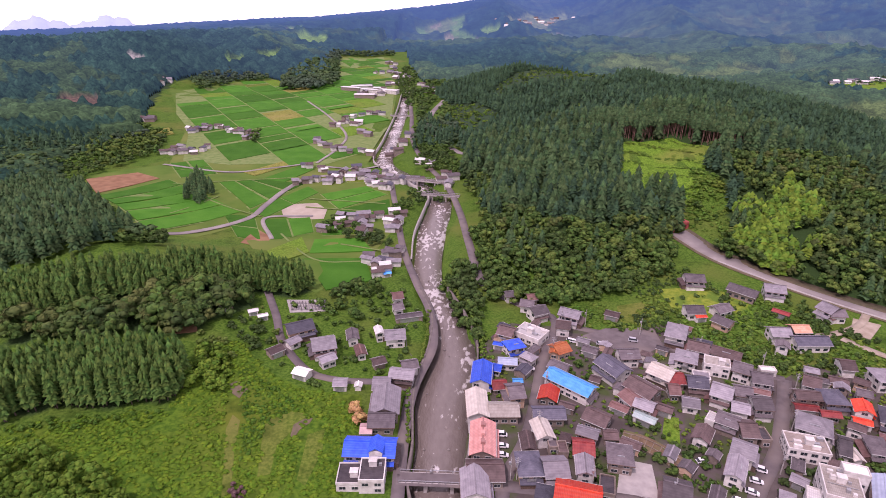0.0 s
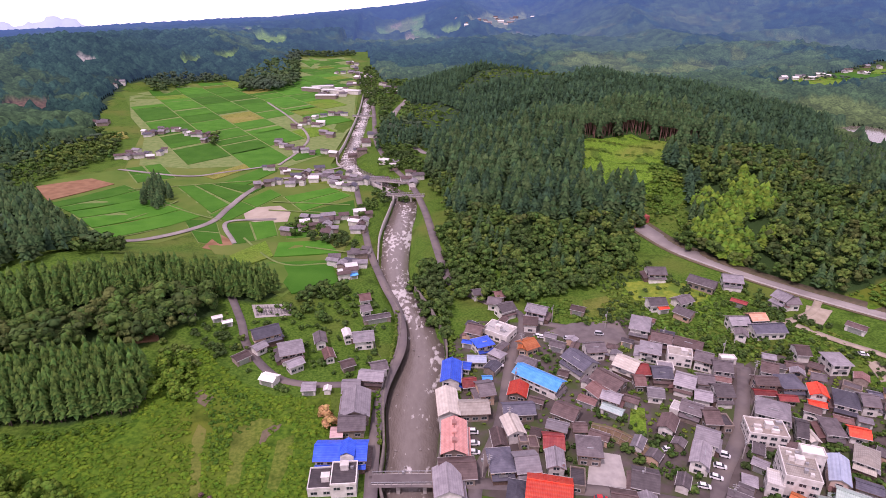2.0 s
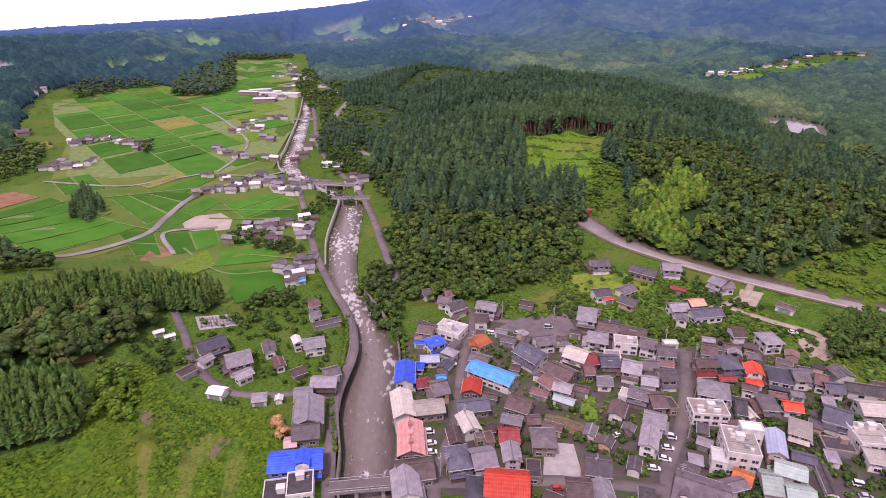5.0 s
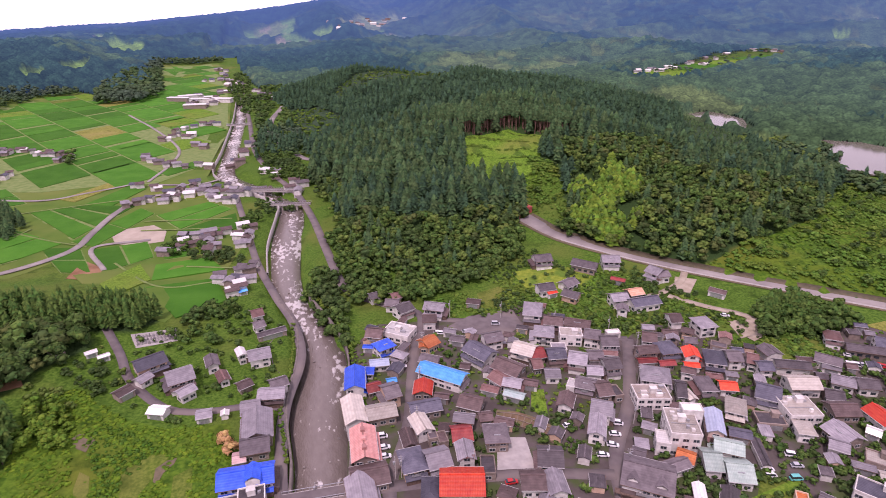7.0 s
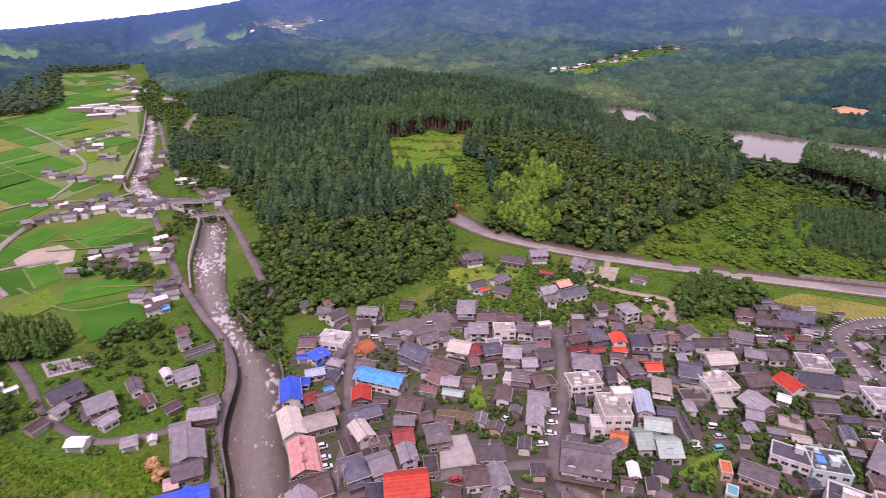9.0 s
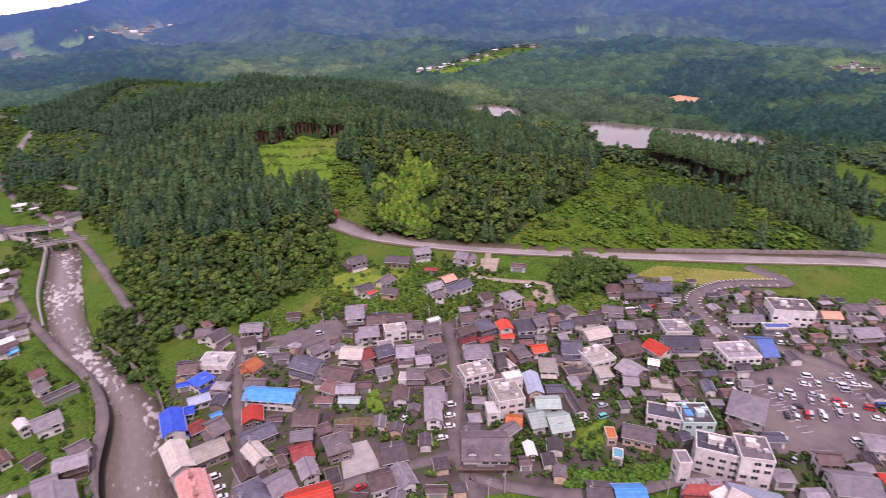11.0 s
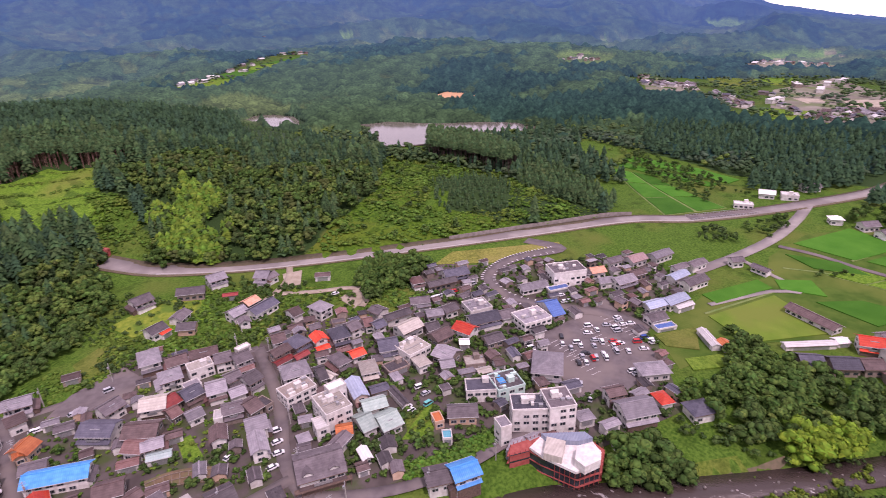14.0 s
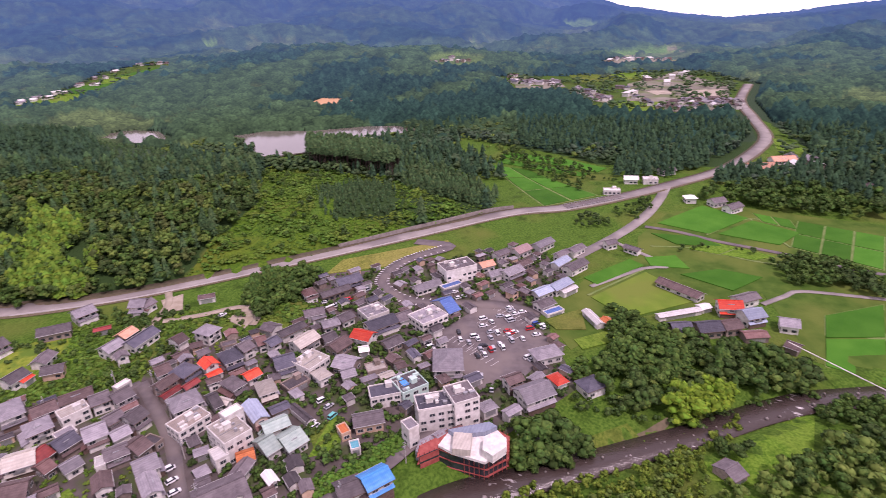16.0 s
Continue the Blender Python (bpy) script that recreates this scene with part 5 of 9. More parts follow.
patch("plain", [(-296, 462), (-244, 502), (-287, 645), (-404, 872), (-317, 1061), (-189, 1073), (-246, 1385), (-136, 1501), (-78, 1010), (-61, 652), (-69, 509), (-41, 421), (-31, 357), (-41, 310), (-63, 256), (-94, 277), (-134, 351), (-149, 324), (-177, 315)], 0.12, mat("field_banks", (0.065, 0.14, 0.02), (0.105, 0.175, 0.03), 0.05, 0.95, 0.1, 0.8, c3=(0.15, 0.185, 0.045), big=0.012, spec=0.1), "grassy banks and paths of the rice plain", "field", 25)
patch("plain", [(351, 13), (394, -2), (427, -33), (414, -130), (312, -106), (232.7, -87.7), (240.0, -64.0), (295, -50), (273, -22), (249.3, 10.4), (215.4, 30.6), (227.0, 39.0), (236.6, 50.2), (289, 34), (322, 11)], 0.12, mat("dry_field_banks", (0.04, 0.095, 0.012), (0.08, 0.14, 0.022), 0.15, 0.95, 0.15, 0.8, c3=(0.115, 0.155, 0.03), big=0.025, spec=0.1), "grassy banks and paths between the fields", "field", 14)
R3 = [RICE, RICE, RICE, RICE, LAWN]
W = "lush green rice field ringed by grassy banks"
quad_field(*[(-253, 403), (-223, 454), (-139, 378), (-176, 321)], 1, 5, RICE, W)
quad_field(*[(-291, 452), (-257, 473), (-231, 457), (-258, 409)], 1, 1, SOIL, "ploughed brown soil field", name="soil_field")
quad_field(*[(-182, 449), (-143, 457), (-111, 446), (-136, 383)], 3, 1, RICE, W)
quad_field(*[(-171, 476), (-143, 518), (-132, 506), (-157, 465)], 1, 1, DRY, "ripening yellow crop strip", name="crop_field")
quad_field(*[(-150, 457), (-126, 503), (-111, 489), (-129, 446)], 1, 1, RICE, W)
quad_field(*[(-94, 420), (-61, 442), (-42, 421), (-74, 386)], 1, 2, RICE, W)
quad_field(*[(-74, 386), (-40, 412), (-36, 378), (-67, 370)], 1, 1, RICE, W)
quad_field(*[(-121, 364), (-90, 370), (-82, 343), (-105, 325)], 2, 1, RICE, W)
quad_field(*[(-79, 296), (-44, 304), (-37, 275), (-59, 259)], 1, 1, RICE, W)
quad_field(*[(-80, 331), (-51, 335), (-40, 314), (-78, 305)], 1, 1, RICE, W)
quad_field(*[(-101, 303), (-88, 335), (-77, 307), (-91, 279)], 1, 1, LAWN, "mown grass field", name="grass_field")
quad_field(*[(-244, 502), (-219, 517), (-190, 472), (-216, 458)], 2, 2, RICE, W)
quad_field(*[(-136, 380), (-107, 440), (-95, 424), (-120, 368)], 2, 1, RICE, W)
quad_field(*[(-91, 490), (-53, 498), (-45, 455), (-78, 450)], 2, 1, R3, W)
quad_field(*[(-150, 371), (-128, 370), (-110, 324), (-127, 330)], 1, 2, [RICE, LAWN], W)
quad_field(*[(-84, 360), (-55, 364), (-47, 342), (-76, 337)], 2, 1, R3, W)
quad_field(*[(-330, 611), (-309, 651), (-288, 618), (-312, 591)], 1, 1, DRY, "dry yellow field", name="crop_field")
# the upper plain: paddies in a slanting net of narrow banks
UPPER = [(-236, 512), (-282, 640), (-330, 720), (-395, 872), (-317, 1050), (-205, 1000), (-190, 1080), (-235, 1350), (-150, 1480), (-84, 1010), (-64, 700), (-70, 560), (-108, 500), (-135, 508), (-190, 500)]
FARM_WAYS = [[(-193, 833), (-146, 731), (-107, 627), (-104, 566), (-114, 507)], [(-247, 498), (-184, 476), (-154, 487), (-121, 505)], [(-105, 328), (-120, 366), (-89, 372)], [(-49, 510), (-72, 490), (-112, 498)]]
patch("field_bank", UPPER, 0.3, PALE_BANK, "pale grassy banks between the paddies", "bank", 22)
eu, ev = np.array([math.cos(math.radians(47)), math.sin(math.radians(47))]), np.array([math.cos(math.radians(121)), math.sin(math.radians(121))])
crop_rng = random.Random(12)
for i in range(-16, 22):
    j = -24
    while j < 26:
        span = crop_rng.choice((1, 1, 2, 2, 3))
        shift = crop_rng.uniform(-5, 5)
        a = np.array([-160.0, 700.0]) + eu * 44 * i + ev * (21 * j + shift)
        q = [a + eu * 0.9 + ev * 0.8, a + eu * 43.1 + ev * 0.8, a + eu * 43.1 + ev * (21 * span - 0.8), a + eu * 0.9 + ev * (21 * span - 0.8)]
        mid = sum(q) / 4
        j += span
        if sum(bool(inside(UPPER, *c)) for c in q) < 3 or not inside(UPPER, *mid) or line_dist(RIVER, *mid)[0] < 34 or min(line_dist(w, *mid)[0] for w in FARM_WAYS) < 9:
            continue
        r = crop_rng.random()
        crop, words, kind_of = (RICE, W, "rice_field") if r < 0.84 else (LAWN, "bright green crop field on the plain", "crop_field") if r < 0.92 else (DRY, "ripening yellow crop field on the plain", "crop_field") if r < 0.96 else (OLIVE, "olive fallow field on the plain", "crop_field")
        patch(kind_of, [tuple(c) for c in q], 0.62, crop, words, "field", 24, kind="")
patch("gravel_bank", [(158.5, 16), (163, 11.5), (171, 4.8), (178, -2.5), (186, -9.5), (184, -11.5), (176, -3.5), (169, 2.2), (161, 8.5), (157, 13)], 0.4, TRACK_SOIL, "sandy gravel bank at the river bend", "river bank", 4)
patch("school_ground", [(-114, 385), (-108, 397), (-92, 400), (-82, 386), (-81, 368), (-97, 365), (-109, 371)], 0.3, SAND, "oval sandy sports ground", "sports ground", 20)
patch("soil_field", [(-121, 319), (-120, 347), (-107, 333), (-103, 309)], 0.3, SOIL, "bare brown field by the road", "field", 20)
patch("soil_field", [(-118.8, 216.6), (-108.6, 220.7), (-104.3, 212.3), (-113.6, 209.0)], 0.3, SOIL, "dug vegetable plot of red-brown soil", "field", 20)
quad_field(*[(496, 152), (486, 114), (419, 46), (384, 79)], 2, 3, RICE, W)
quad_field(*[(376, 4), (419, -24), (404, -53), (368, -28)], 1, 1, RICE, W)
quad_field(*[(370, -32), (401, -54), (386, -80), (362, -66)], 1, 1, RICE, W)
quad_field(*[(415, -55), (409, -77), (391, -79), (400, -60)], 2, 1, RICE, W)
quad_field(*[(408, -81), (393, -125), (340, -112), (361, -71)], 3, 2, RICE, W)
quad_field(*[(359, 7), (362, -20), (350, -38), (346, -9)], 1, 1, RICE, W)
quad_field(*[(359, -23), (344, -63), (335, -50), (341, -15)], 2, 1, [RICE, LAWN], W)
quad_field(*[(286, 37), (318, 15), (311, 6), (279, 28)], 1, 1, RICE, W)
quad_field(*[(265, 30), (304, 6), (277, -22), (248.7, 10.3)], 1, 1, mat("lime_grass", (0.1, 0.19, 0.02), (0.16, 0.245, 0.032), 0.1, 0.95, 0.15, 1.5, c3=(0.15, 0.2, 0.035), big=0.03, spec=0.1), "large mown lime-green field", name="grass_field")
quad_field(*[(305, -11), (318, -31), (314, -53), (292, -37)], 1, 1, RICE, W)
quad_field(*[(322, 8), (331, -9), (313, -18), (311, 4)], 1, 1, RICE, W)
quad_field(*[(235.9, 47.3), (254, 32), (232.2, 26.0), (228.9, 39.4)], 1, 1, OLIVE, "small yellow-green field", name="grass_field")
quad_field(*[(223.5, 31.5), (240.1, 14.0), (229.6, 10.0), (216.0, 25.9)], 1, 1, LAWN, "bright green field beside the village", name="grass_field")
quad_field(*[(279, -74), (299, -102), (232.7, -87.7), (237.5, -67.6)], 1, 2, RICE, W)
quad_field(*[(639, -90), (609, -112), (579, -110), (586, -89)], 2, 1, LAWN, "bright green field by the road", name="grass_field")
quad_field(*[(582, 933), (926, 1031), (1022, 1028), (600, 843)], 4, 1, [RICE, LAWN], W)
quad_field(*[(1149, 204), (1303, 93), (1133, 36), (1021, 152)], 2, 2, [LAWN, OLIVE, RICE], "distant crop field", name="crop_field")
quad_field(*[(860, 76), (858, 13), (770, 13), (773, 70)], 1, 1, LAWN, "distant bright field", name="crop_field")
patch("school_ground", [(958, 48), (969, -62), (882, -64), (892, 14)], 0.4, SAND, "sandy sports ground of a distant school", "sports ground", 40)
patch("pavement", [(1066, 286), (1045, 195), (957, 168), (885, 228)], 0.35, mat("far_town_ground", (0.17, 0.15, 0.12), (0.27, 0.25, 0.2), 0.03, 0.95, c3=(0.12, 0.16, 0.06), big=0.025), "pale streets and yards of the far town", "pavement", 40)
patch("pavement", [(1030, 79), (1214, 4), (1015, -72), (771, -59), (778, 7), (861, 65)], 0.35, mat("far_town_ground", (0.17, 0.15, 0.12), (0.27, 0.25, 0.2), 0.03, 0.95, c3=(0.12, 0.16, 0.06), big=0.025), "pale streets and yards of the far town", "pavement", 40)
patch("pavement", [(1326, 156), (1558, 10), (1331, -4), (1284, 136)], 0.35, mat("far_town_ground", (0.17, 0.15, 0.12), (0.27, 0.25, 0.2), 0.03, 0.95, c3=(0.12, 0.16, 0.06), big=0.025), "pale streets and yards of the far town", "pavement", 40)
patch("pavement", [(959, 151), (899, 88), (822, 79), (852, 125)], 0.35, mat("far_town_ground", (0.17, 0.15, 0.12), (0.27, 0.25, 0.2), 0.03, 0.95, c3=(0.12, 0.16, 0.06), big=0.025), "pale streets and yards of the far town", "pavement", 40)
patch("meadow", [(193, 175), (216, 170), (215, 160), (202, 156), (190.7, 158.9)], 0.15, OLIVE, "mown grass slope behind the houses", "field", 8)
patch("meadow", [(134, 258), (153, 248), (141, 230), (125, 239), (106, 257)], 0.15, LAWN, "garden terraces of bright green crops", "field", 8)
patch("meadow", [(86, 251), (102, 255), (99, 235), (82.4, 234.8)], 0.15, OLIVE, "olive grass terrace", "field", 6)
patch("verge", [(244, 170), (263, 170), (308, 122), (299, 116), (265, 141)], 0.3, DRY, "yellow-green grass verge between roads", "verge", 10)
patch("lawn", [(81.4, 169.9), (86.1, 168.6), (81.5, 154.4), (76.4, 158.0)], 0.2, LAWN, "small garden lawn", "lawn", 6)
patch("lawn", [(133.0, 108.2), (145.6, 104.4), (143.4, 98.0), (126.8, 102.4)], 0.2, OLIVE, "overgrown green yard", "lawn", 6)
patch("lawn", [(123.4, 102.6), (145.2, 105.9), (145.2, 101.1), (129.2, 94.0)], 0.2, LAWN, "bright lawn behind the garden hedge", "lawn", 6)
patch("lawn", [(166.3, 16.1), (178.0, 3.8), (173.3, -2.6), (161.7, 14.3)], 0.2, OLIVE, "grassy flat by the river bend", "lawn", 6)
patch("lawn", [(184.1, -21.0), (199.4, -32.9), (208.5, -59.8), (182.0, -54.9), (159.2, -34.6), (157.8, -21.8)], 0.2, LAWN, "green clearing on the far bank", "lawn", 8)

patch("clearing", CLEARING_EDGE, 0.2, LAWN, "bright grassy clearing in the cedar wood", "clearing", 10)
patch("clearing", [(206, 239), (311, 264), (457, 370), (442, 291), (313, 204), (320, 142), (281, 166), (241, 199)], 0.2, KUDZU, "scrubby green hillside above the bypass", "clearing", 10)
for way in FARM_WAYS:
    road("narrow pale farm track between rice fields", way, 2.8, 0.85, material=WORN_ROAD, name="farm_track")
road("dark asphalt lane between rice fields", [(368, 10), (366, -10), (358, -32), (350, -63), (341, -85), (334, -111)], 3.6, 0.5)
for way in ([(-214, 439), (-165, 452), (-119, 462)], [(-194, 419), (-152, 386), (-124, 369)], [(-181, 361), (-167, 410)], [(-99, 408), (-42, 399)], [(-98, 390), (-44, 381)], [(-102, 338), (-73, 296), (-46, 298)], [(-62, 323), (-35, 314)]):
    road("narrow grassy bank between paddies", way, 1.3, 0.9, material=PALE_BANK, name="field_bank")
for way in ([(367, -26), (403, -53), (393, -79), (372, -84)], [(403, -53), (360, -71)], [(400, -98), (358, -99)], [(307, 6), (267, 31)], [(339, 5), (343, -19), (334, -50), (334, -68)]):
    road("low grassy bank between paddies", way, 1.3, 0.42, material=PALE_BANK, name="field_bank")
for way in ([(277, 31), (307, 7), (315, -5), (338, 25)], [(282, -49), (294, -60), (302, -69), (304, -104)], ):
    road("narrow track along the field edge", way, 2.8, 0.5, material=WORN_ROAD, name="farm_track")
patch("kudzu_slope", [(-144.8, 149.9), (-95.9, 164.3), (-97.8, 186.3), (-86.1, 207.2), (-67.7, 191.1), (-52.4, 182.2), (-30.4, 179.9), (-28.5, 165.5), (-29.9, 131.1), (-126.4, 123.5)], 0.12, KUDZU, "meadow slope smothered in bright kudzu", "meadow", 8)
for tr in ([(-62.2, 163.6), (-53.7, 169.6), (-47.6, 167.9), (-51.4, 160.2), (-55.1, 151.6), (-53.9, 139.2), (-57.5, 137.7), (-60.2, 151.2)], [(-74.1, 157.9), (-74.2, 165.2), (-70.8, 162.6), (-67.9, 147.8), (-63.0, 129.5), (-65.6, 129.2)], [(-46.0, 157.7), (-40.7, 160.8), (-39.6, 149.9), (-42.0, 135.2), (-45.1, 137.4)]):
    patch("grass_patch", tr, 0.2, OLIVE, "olive trampled grass on the slope", "meadow", 5)
patch("soil_patch", [(-52.0, 162.5), (-48.7, 165.7), (-46.0, 166.2), (-46.6, 163.5), (-49.4, 159.8), (-50.3, 155.2), (-51.8, 156.8)], 0.25, TRACK_SOIL, "bare brown earth along the trampled track", "soil", 6)
patch("soil_patch", [(-81.2, 181.2), (-79.0, 183.7), (-75.7, 182.8), (-72.9, 179.1), (-74.4, 177.2), (-74.7, 174.2), (-77.9, 176.3)], 0.3, TRACK_SOIL, "bare reddish earth on the slope", "soil", 6)
DIRT = mat("pale_dirt", (0.3, 0.25, 0.18), (0.42, 0.36, 0.28), 0.3, 0.95, 0.04, 3)
DIRT_WAYS = [[(199, 238), (190, 229), (176, 223), (164, 222), (150, 228)], [(176, 219), (187, 205), (199, 193), (201, 181), (188, 176)]]
DIRT_YARDS = [[(188, 191), (200, 190), (198, 179), (185, 178)], [(191, 235), (200, 229), (188, 218), (182, 223)], [(111, 267), (139, 268), (150, 250), (144, 242), (128, 241), (112, 249)]]
for way in DIRT_WAYS:
    road("pale dirt track down the slope below the bypass", way, 3.6, 0.45, name="dirt_track", material=DIRT)
for yard in DIRT_YARDS[:2]:
    patch("dirt_yard", yard, 0.35, DIRT, "bare pale dirt yard on the slope", "yard", 6)
patch("meadow", [(111, 267), (139, 268), (150, 250), (144, 242), (128, 241), (112, 249)], 0.3, mat("yellow_crop", (0.13, 0.2, 0.02), (0.24, 0.29, 0.04), 0.5, 0.95, 0.2, 2.0, c3=(0.1, 0.18, 0.025), big=0.15, spec=0.1), "terrace of yellow-green crops above the village", "field", 8)
# painted hatching on the curve, bays in the car park
PAINT = mat("road_paint", (0.62, 0.6, 0.58), (0.72, 0.7, 0.68), 1.5, 0.8)
curve = smooth_line([(300, 118), (280, 132), (265, 138), (247, 137), (237, 125), (234, 111), (238, 92)], 1.0)
tan_c = np.gradient(curve[:, :2], axis=0)
for i in range(4, len(curve) - 2, 2):
    t = tan_c[i] / np.linalg.norm(tan_c[i])
    for off in (-3.2, 3.2) if i % 4 else (3.2,):
        x, y = curve[i][0] + t[1] * off, curve[i][1] - t[0] * off
        st = boxes("road_marking", [(-0.28, 0.28, -0.75, 0.75, 0, 0.03)], PAINT, None)
        st.matrix_world = pose(x, y, lift(x, y, 0.62), 0, 0, math.degrees(math.atan2(t[1], t[0])))
        tagged(st, "white painted hatch mark on the curve", "road marking", "curve hatching", "structure")
for (ax, ay), (bx, by) in ([(208.1, 82.3), (202.0, 64.5)], [(226.0, 74.7), (215.1, 52.9)], [(241, 71), (227.5, 45.5)], [(201.8, 72.1), (193.9, 55.8)]):
    n = int(math.hypot(bx - ax, by - ay) / 2.6)
    ang = math.degrees(math.atan2(by - ay, bx - ax))
    for i in range(n):
        x, y = ax + (bx - ax) * i / n, ay + (by - ay) * i / n
        st = boxes("road_marking", [(-0.08, 0.08, -2.4, 2.4, 0, 0.03)], PAINT, None)
        st.matrix_world = pose(x, y, lift(x, y, 0.26), 0, 0, ang)
        tagged(st, "white painted parking bay line", "road marking", "parking bays", "structure")
# reservoir behind the hill
for shore in LAKES:
    me = bpy.data.meshes.new("lake_water")
    me.from_pydata([(u, v, LAKE_LEVEL) for u, v in shore] + [(u, v, LAKE_LEVEL - 1.2) for u, v in shore], [], [tuple(range(len(shore)))[::-1]] + [(i, (i + 1) % len(shore), len(shore) + (i + 1) % len(shore), len(shore) + i) for i in range(len(shore))])
    me.materials.append(LAKE)
    tagged(new("lake_water", me), "calm pale reservoir behind the wooded hill", "lake", kind="structure")

# ---- woods, place by place ----
SOIL_PIT = [(768, 530), (822, 528), (812, 474), (768, 452), (742, 492)]
GREEN, STRAW = (0.11, 0.2, 0.04), (0.14, 0.18, 0.06)
# clearings and fields far off, with the colour of what covers them
FAR_OPEN = [
    ([(-496, 949), (-487, 959), (-468, 950), (-473, 935), (-487, 936)], (0.4, 0.38, 0.34)),
    ([(-398, 1097), (-388, 1169), (-376, 1139), (-385, 1078)], GREEN),
    ([(-446, 1818), (-418, 1845), (-314, 1642), (-310, 1545), (-371, 1565)], GREEN),
    ([(-376, 1202), (-344, 1295), (-340, 1230), (-353, 1193)], GREEN),
    ([(137, 2420), (207, 2347), (186, 2212), (144, 2352)], GREEN),
    ([(219, 2370), (353, 2762), (578, 3029), (571, 2912), (304, 2360)], STRAW),
    ([(2800, 518), (2659, 339), (2514, 363), (2736, 493)], GREEN),
    ([(1616, 1487), (1646, 1454), (1620, 1435), (1596, 1468)], GREEN),
    ([(1106, 475), (1161, 448), (1179, 370), (1095, 355), (1059, 432)], (0.085, 0.14, 0.035)),
    ([(-483, 748), (-443, 765), (-423, 714), (-466, 706)], (0.13, 0.09, 0.06)),
]
CLEARING = [(142, 462), (185, 469), (211, 444), (193, 421), (170, 374), (141, 378), (123, 384)]
SLOPE = [(183, 411), (194, 380), (170, 320), (149, 315), (149, 345), (159, 375)]
BAMBOO_AREA = [(195, 363), (231, 370), (230, 339), (203, 289), (181, 282), (169, 301)]
FOOT_LEAFY = [(13, 430), (35, 356), (74, 351), (110, 337), (150, 347), (131, 308), (96, 268), (51, 262), (25, 260), (20, 308)]
EAST_LEAFY = [(156, 305), (197, 369), (252, 371), (359, 314), (316, 261), (247, 215), (209, 237)]
EAST_BUSH = [(206, 239), (311, 264), (457, 370), (442, 291), (313, 204), (320, 142), (281, 166), (241, 199)]
STAND = [(446, 312), (492, 345), (516, 306), (495, 235), (458, 180), (398, 117), (369, 111), (377, 136), (382, 165), (431, 222)]
STAND_FRONT = [(313, 204), (364, 294), (442, 300), (431, 222), (382, 165), (374, 135), (362, 110), (343, 109), (316, 162)]
STAND_B = [(360, 249), (415, 241), (406, 205), (337, 171), (308, 198), (307, 215)]
OPEN_TOP = [(94, 884), (252, 983), (327, 960), (189, 682), (125, 763), (66, 742), (53, 764)]

RIDGE_STRIP = [(78, 605), (111, 609), (143, 615), (174, 662), (190, 640), (132, 592), (95, 580)]
RIVER_SLOPE = [(6, 815), (39, 766), (61, 668), (65, 627), (39, 598), (12, 620), (-1, 701)]
MIXED = [(209, 422), (253, 428), (322, 446), (300, 380), (266, 350), (242, 344), (196, 366)]
CEDAR_FLANK = [(88, 500), (138, 455), (122, 386), (104, 323), (80, 318), (59, 328), (48, 391)]
YOUNG = [(345, 430), (375, 392), (506, 549), (499, 625), (465, 625)]
TALL = [(430, 220), (440, 270), (446, 312), (492, 345), (495, 290), (456, 222)]
EDGE = [(122, 496), (146, 464), (188, 471), (211, 443), (222, 432), (232, 440), (220, 458), (192, 484), (154, 490), (136, 530)]


def hill_zones(x, y):
    """Which growth covers the hill at each point."""
    stand = inside(STAND, x, y) | inside(STAND_B, x, y) | inside(TALL, x, y) | inside(EDGE, x, y)
    bush = (inside(EAST_BUSH, x, y) | inside(STAND_FRONT, x, y) | inside(SLOPE, x, y) | inside(OPEN_TOP, x, y) | inside(RIDGE_STRIP, x, y) | inside(RIVER_SLOPE, x, y) | inside(CLEARING, x, y)) & ~stand
    bam = inside(BAMBOO_AREA, x, y) & ~bush
    leafy = (inside(FOOT_LEAFY, x, y) | inside(EAST_LEAFY, x, y) | inside(MIXED, x, y)) & ~inside(CEDAR_FLANK, x, y)
    leafy |= (fbm(x, y, 120, 13) > 0.6) & (np.hypot(x, y) < 620)
    leafy &= ~bush & ~bam & ~stand
    return leafy, bam, ~(stand | bush | bam | leafy)


p = scatter(HILL_FOOT, 6.6)
px, py = p[:, 0], p[:, 1]
ced = hill_zones(px, py)[2]
young = inside(YOUNG, px, py)
thin = rng.random(len(p))
pl = scatter(HILL_FOOT, 5.4)
leafy = hill_zones(pl[:, 0], pl[:, 1])[0]
pl = pl[leafy]
thin_l = rng.random(len(pl))
far_side = np.hypot(px, py) > 560
FAR_CEDAR = [conifer_template(4, 6, s + 60) for s in range(4)]
LOW = [leafy_template(3, 36, s + 140, wide=0.8, leaf=0.13) for s in range(4)]
FAR_LEAFY = [leafy_template(4, 16, s + 70, leaf=0.12) for s in range(4)]
NEAR_LEAFY = [leafy_template(12, 216, s + 80, leaf=0.075) for s in range(5)]


def grow(label, sel, lo, hi, templates, material, name="cedar_wood", widths=1.0, q=None):
    q = p[sel] if q is None else q
    if not len(q):
        return None
    return tagged(plant(name, q, rng.uniform(lo, hi, len(q)), templates, material, widths), label, "forest", kind="stuff")


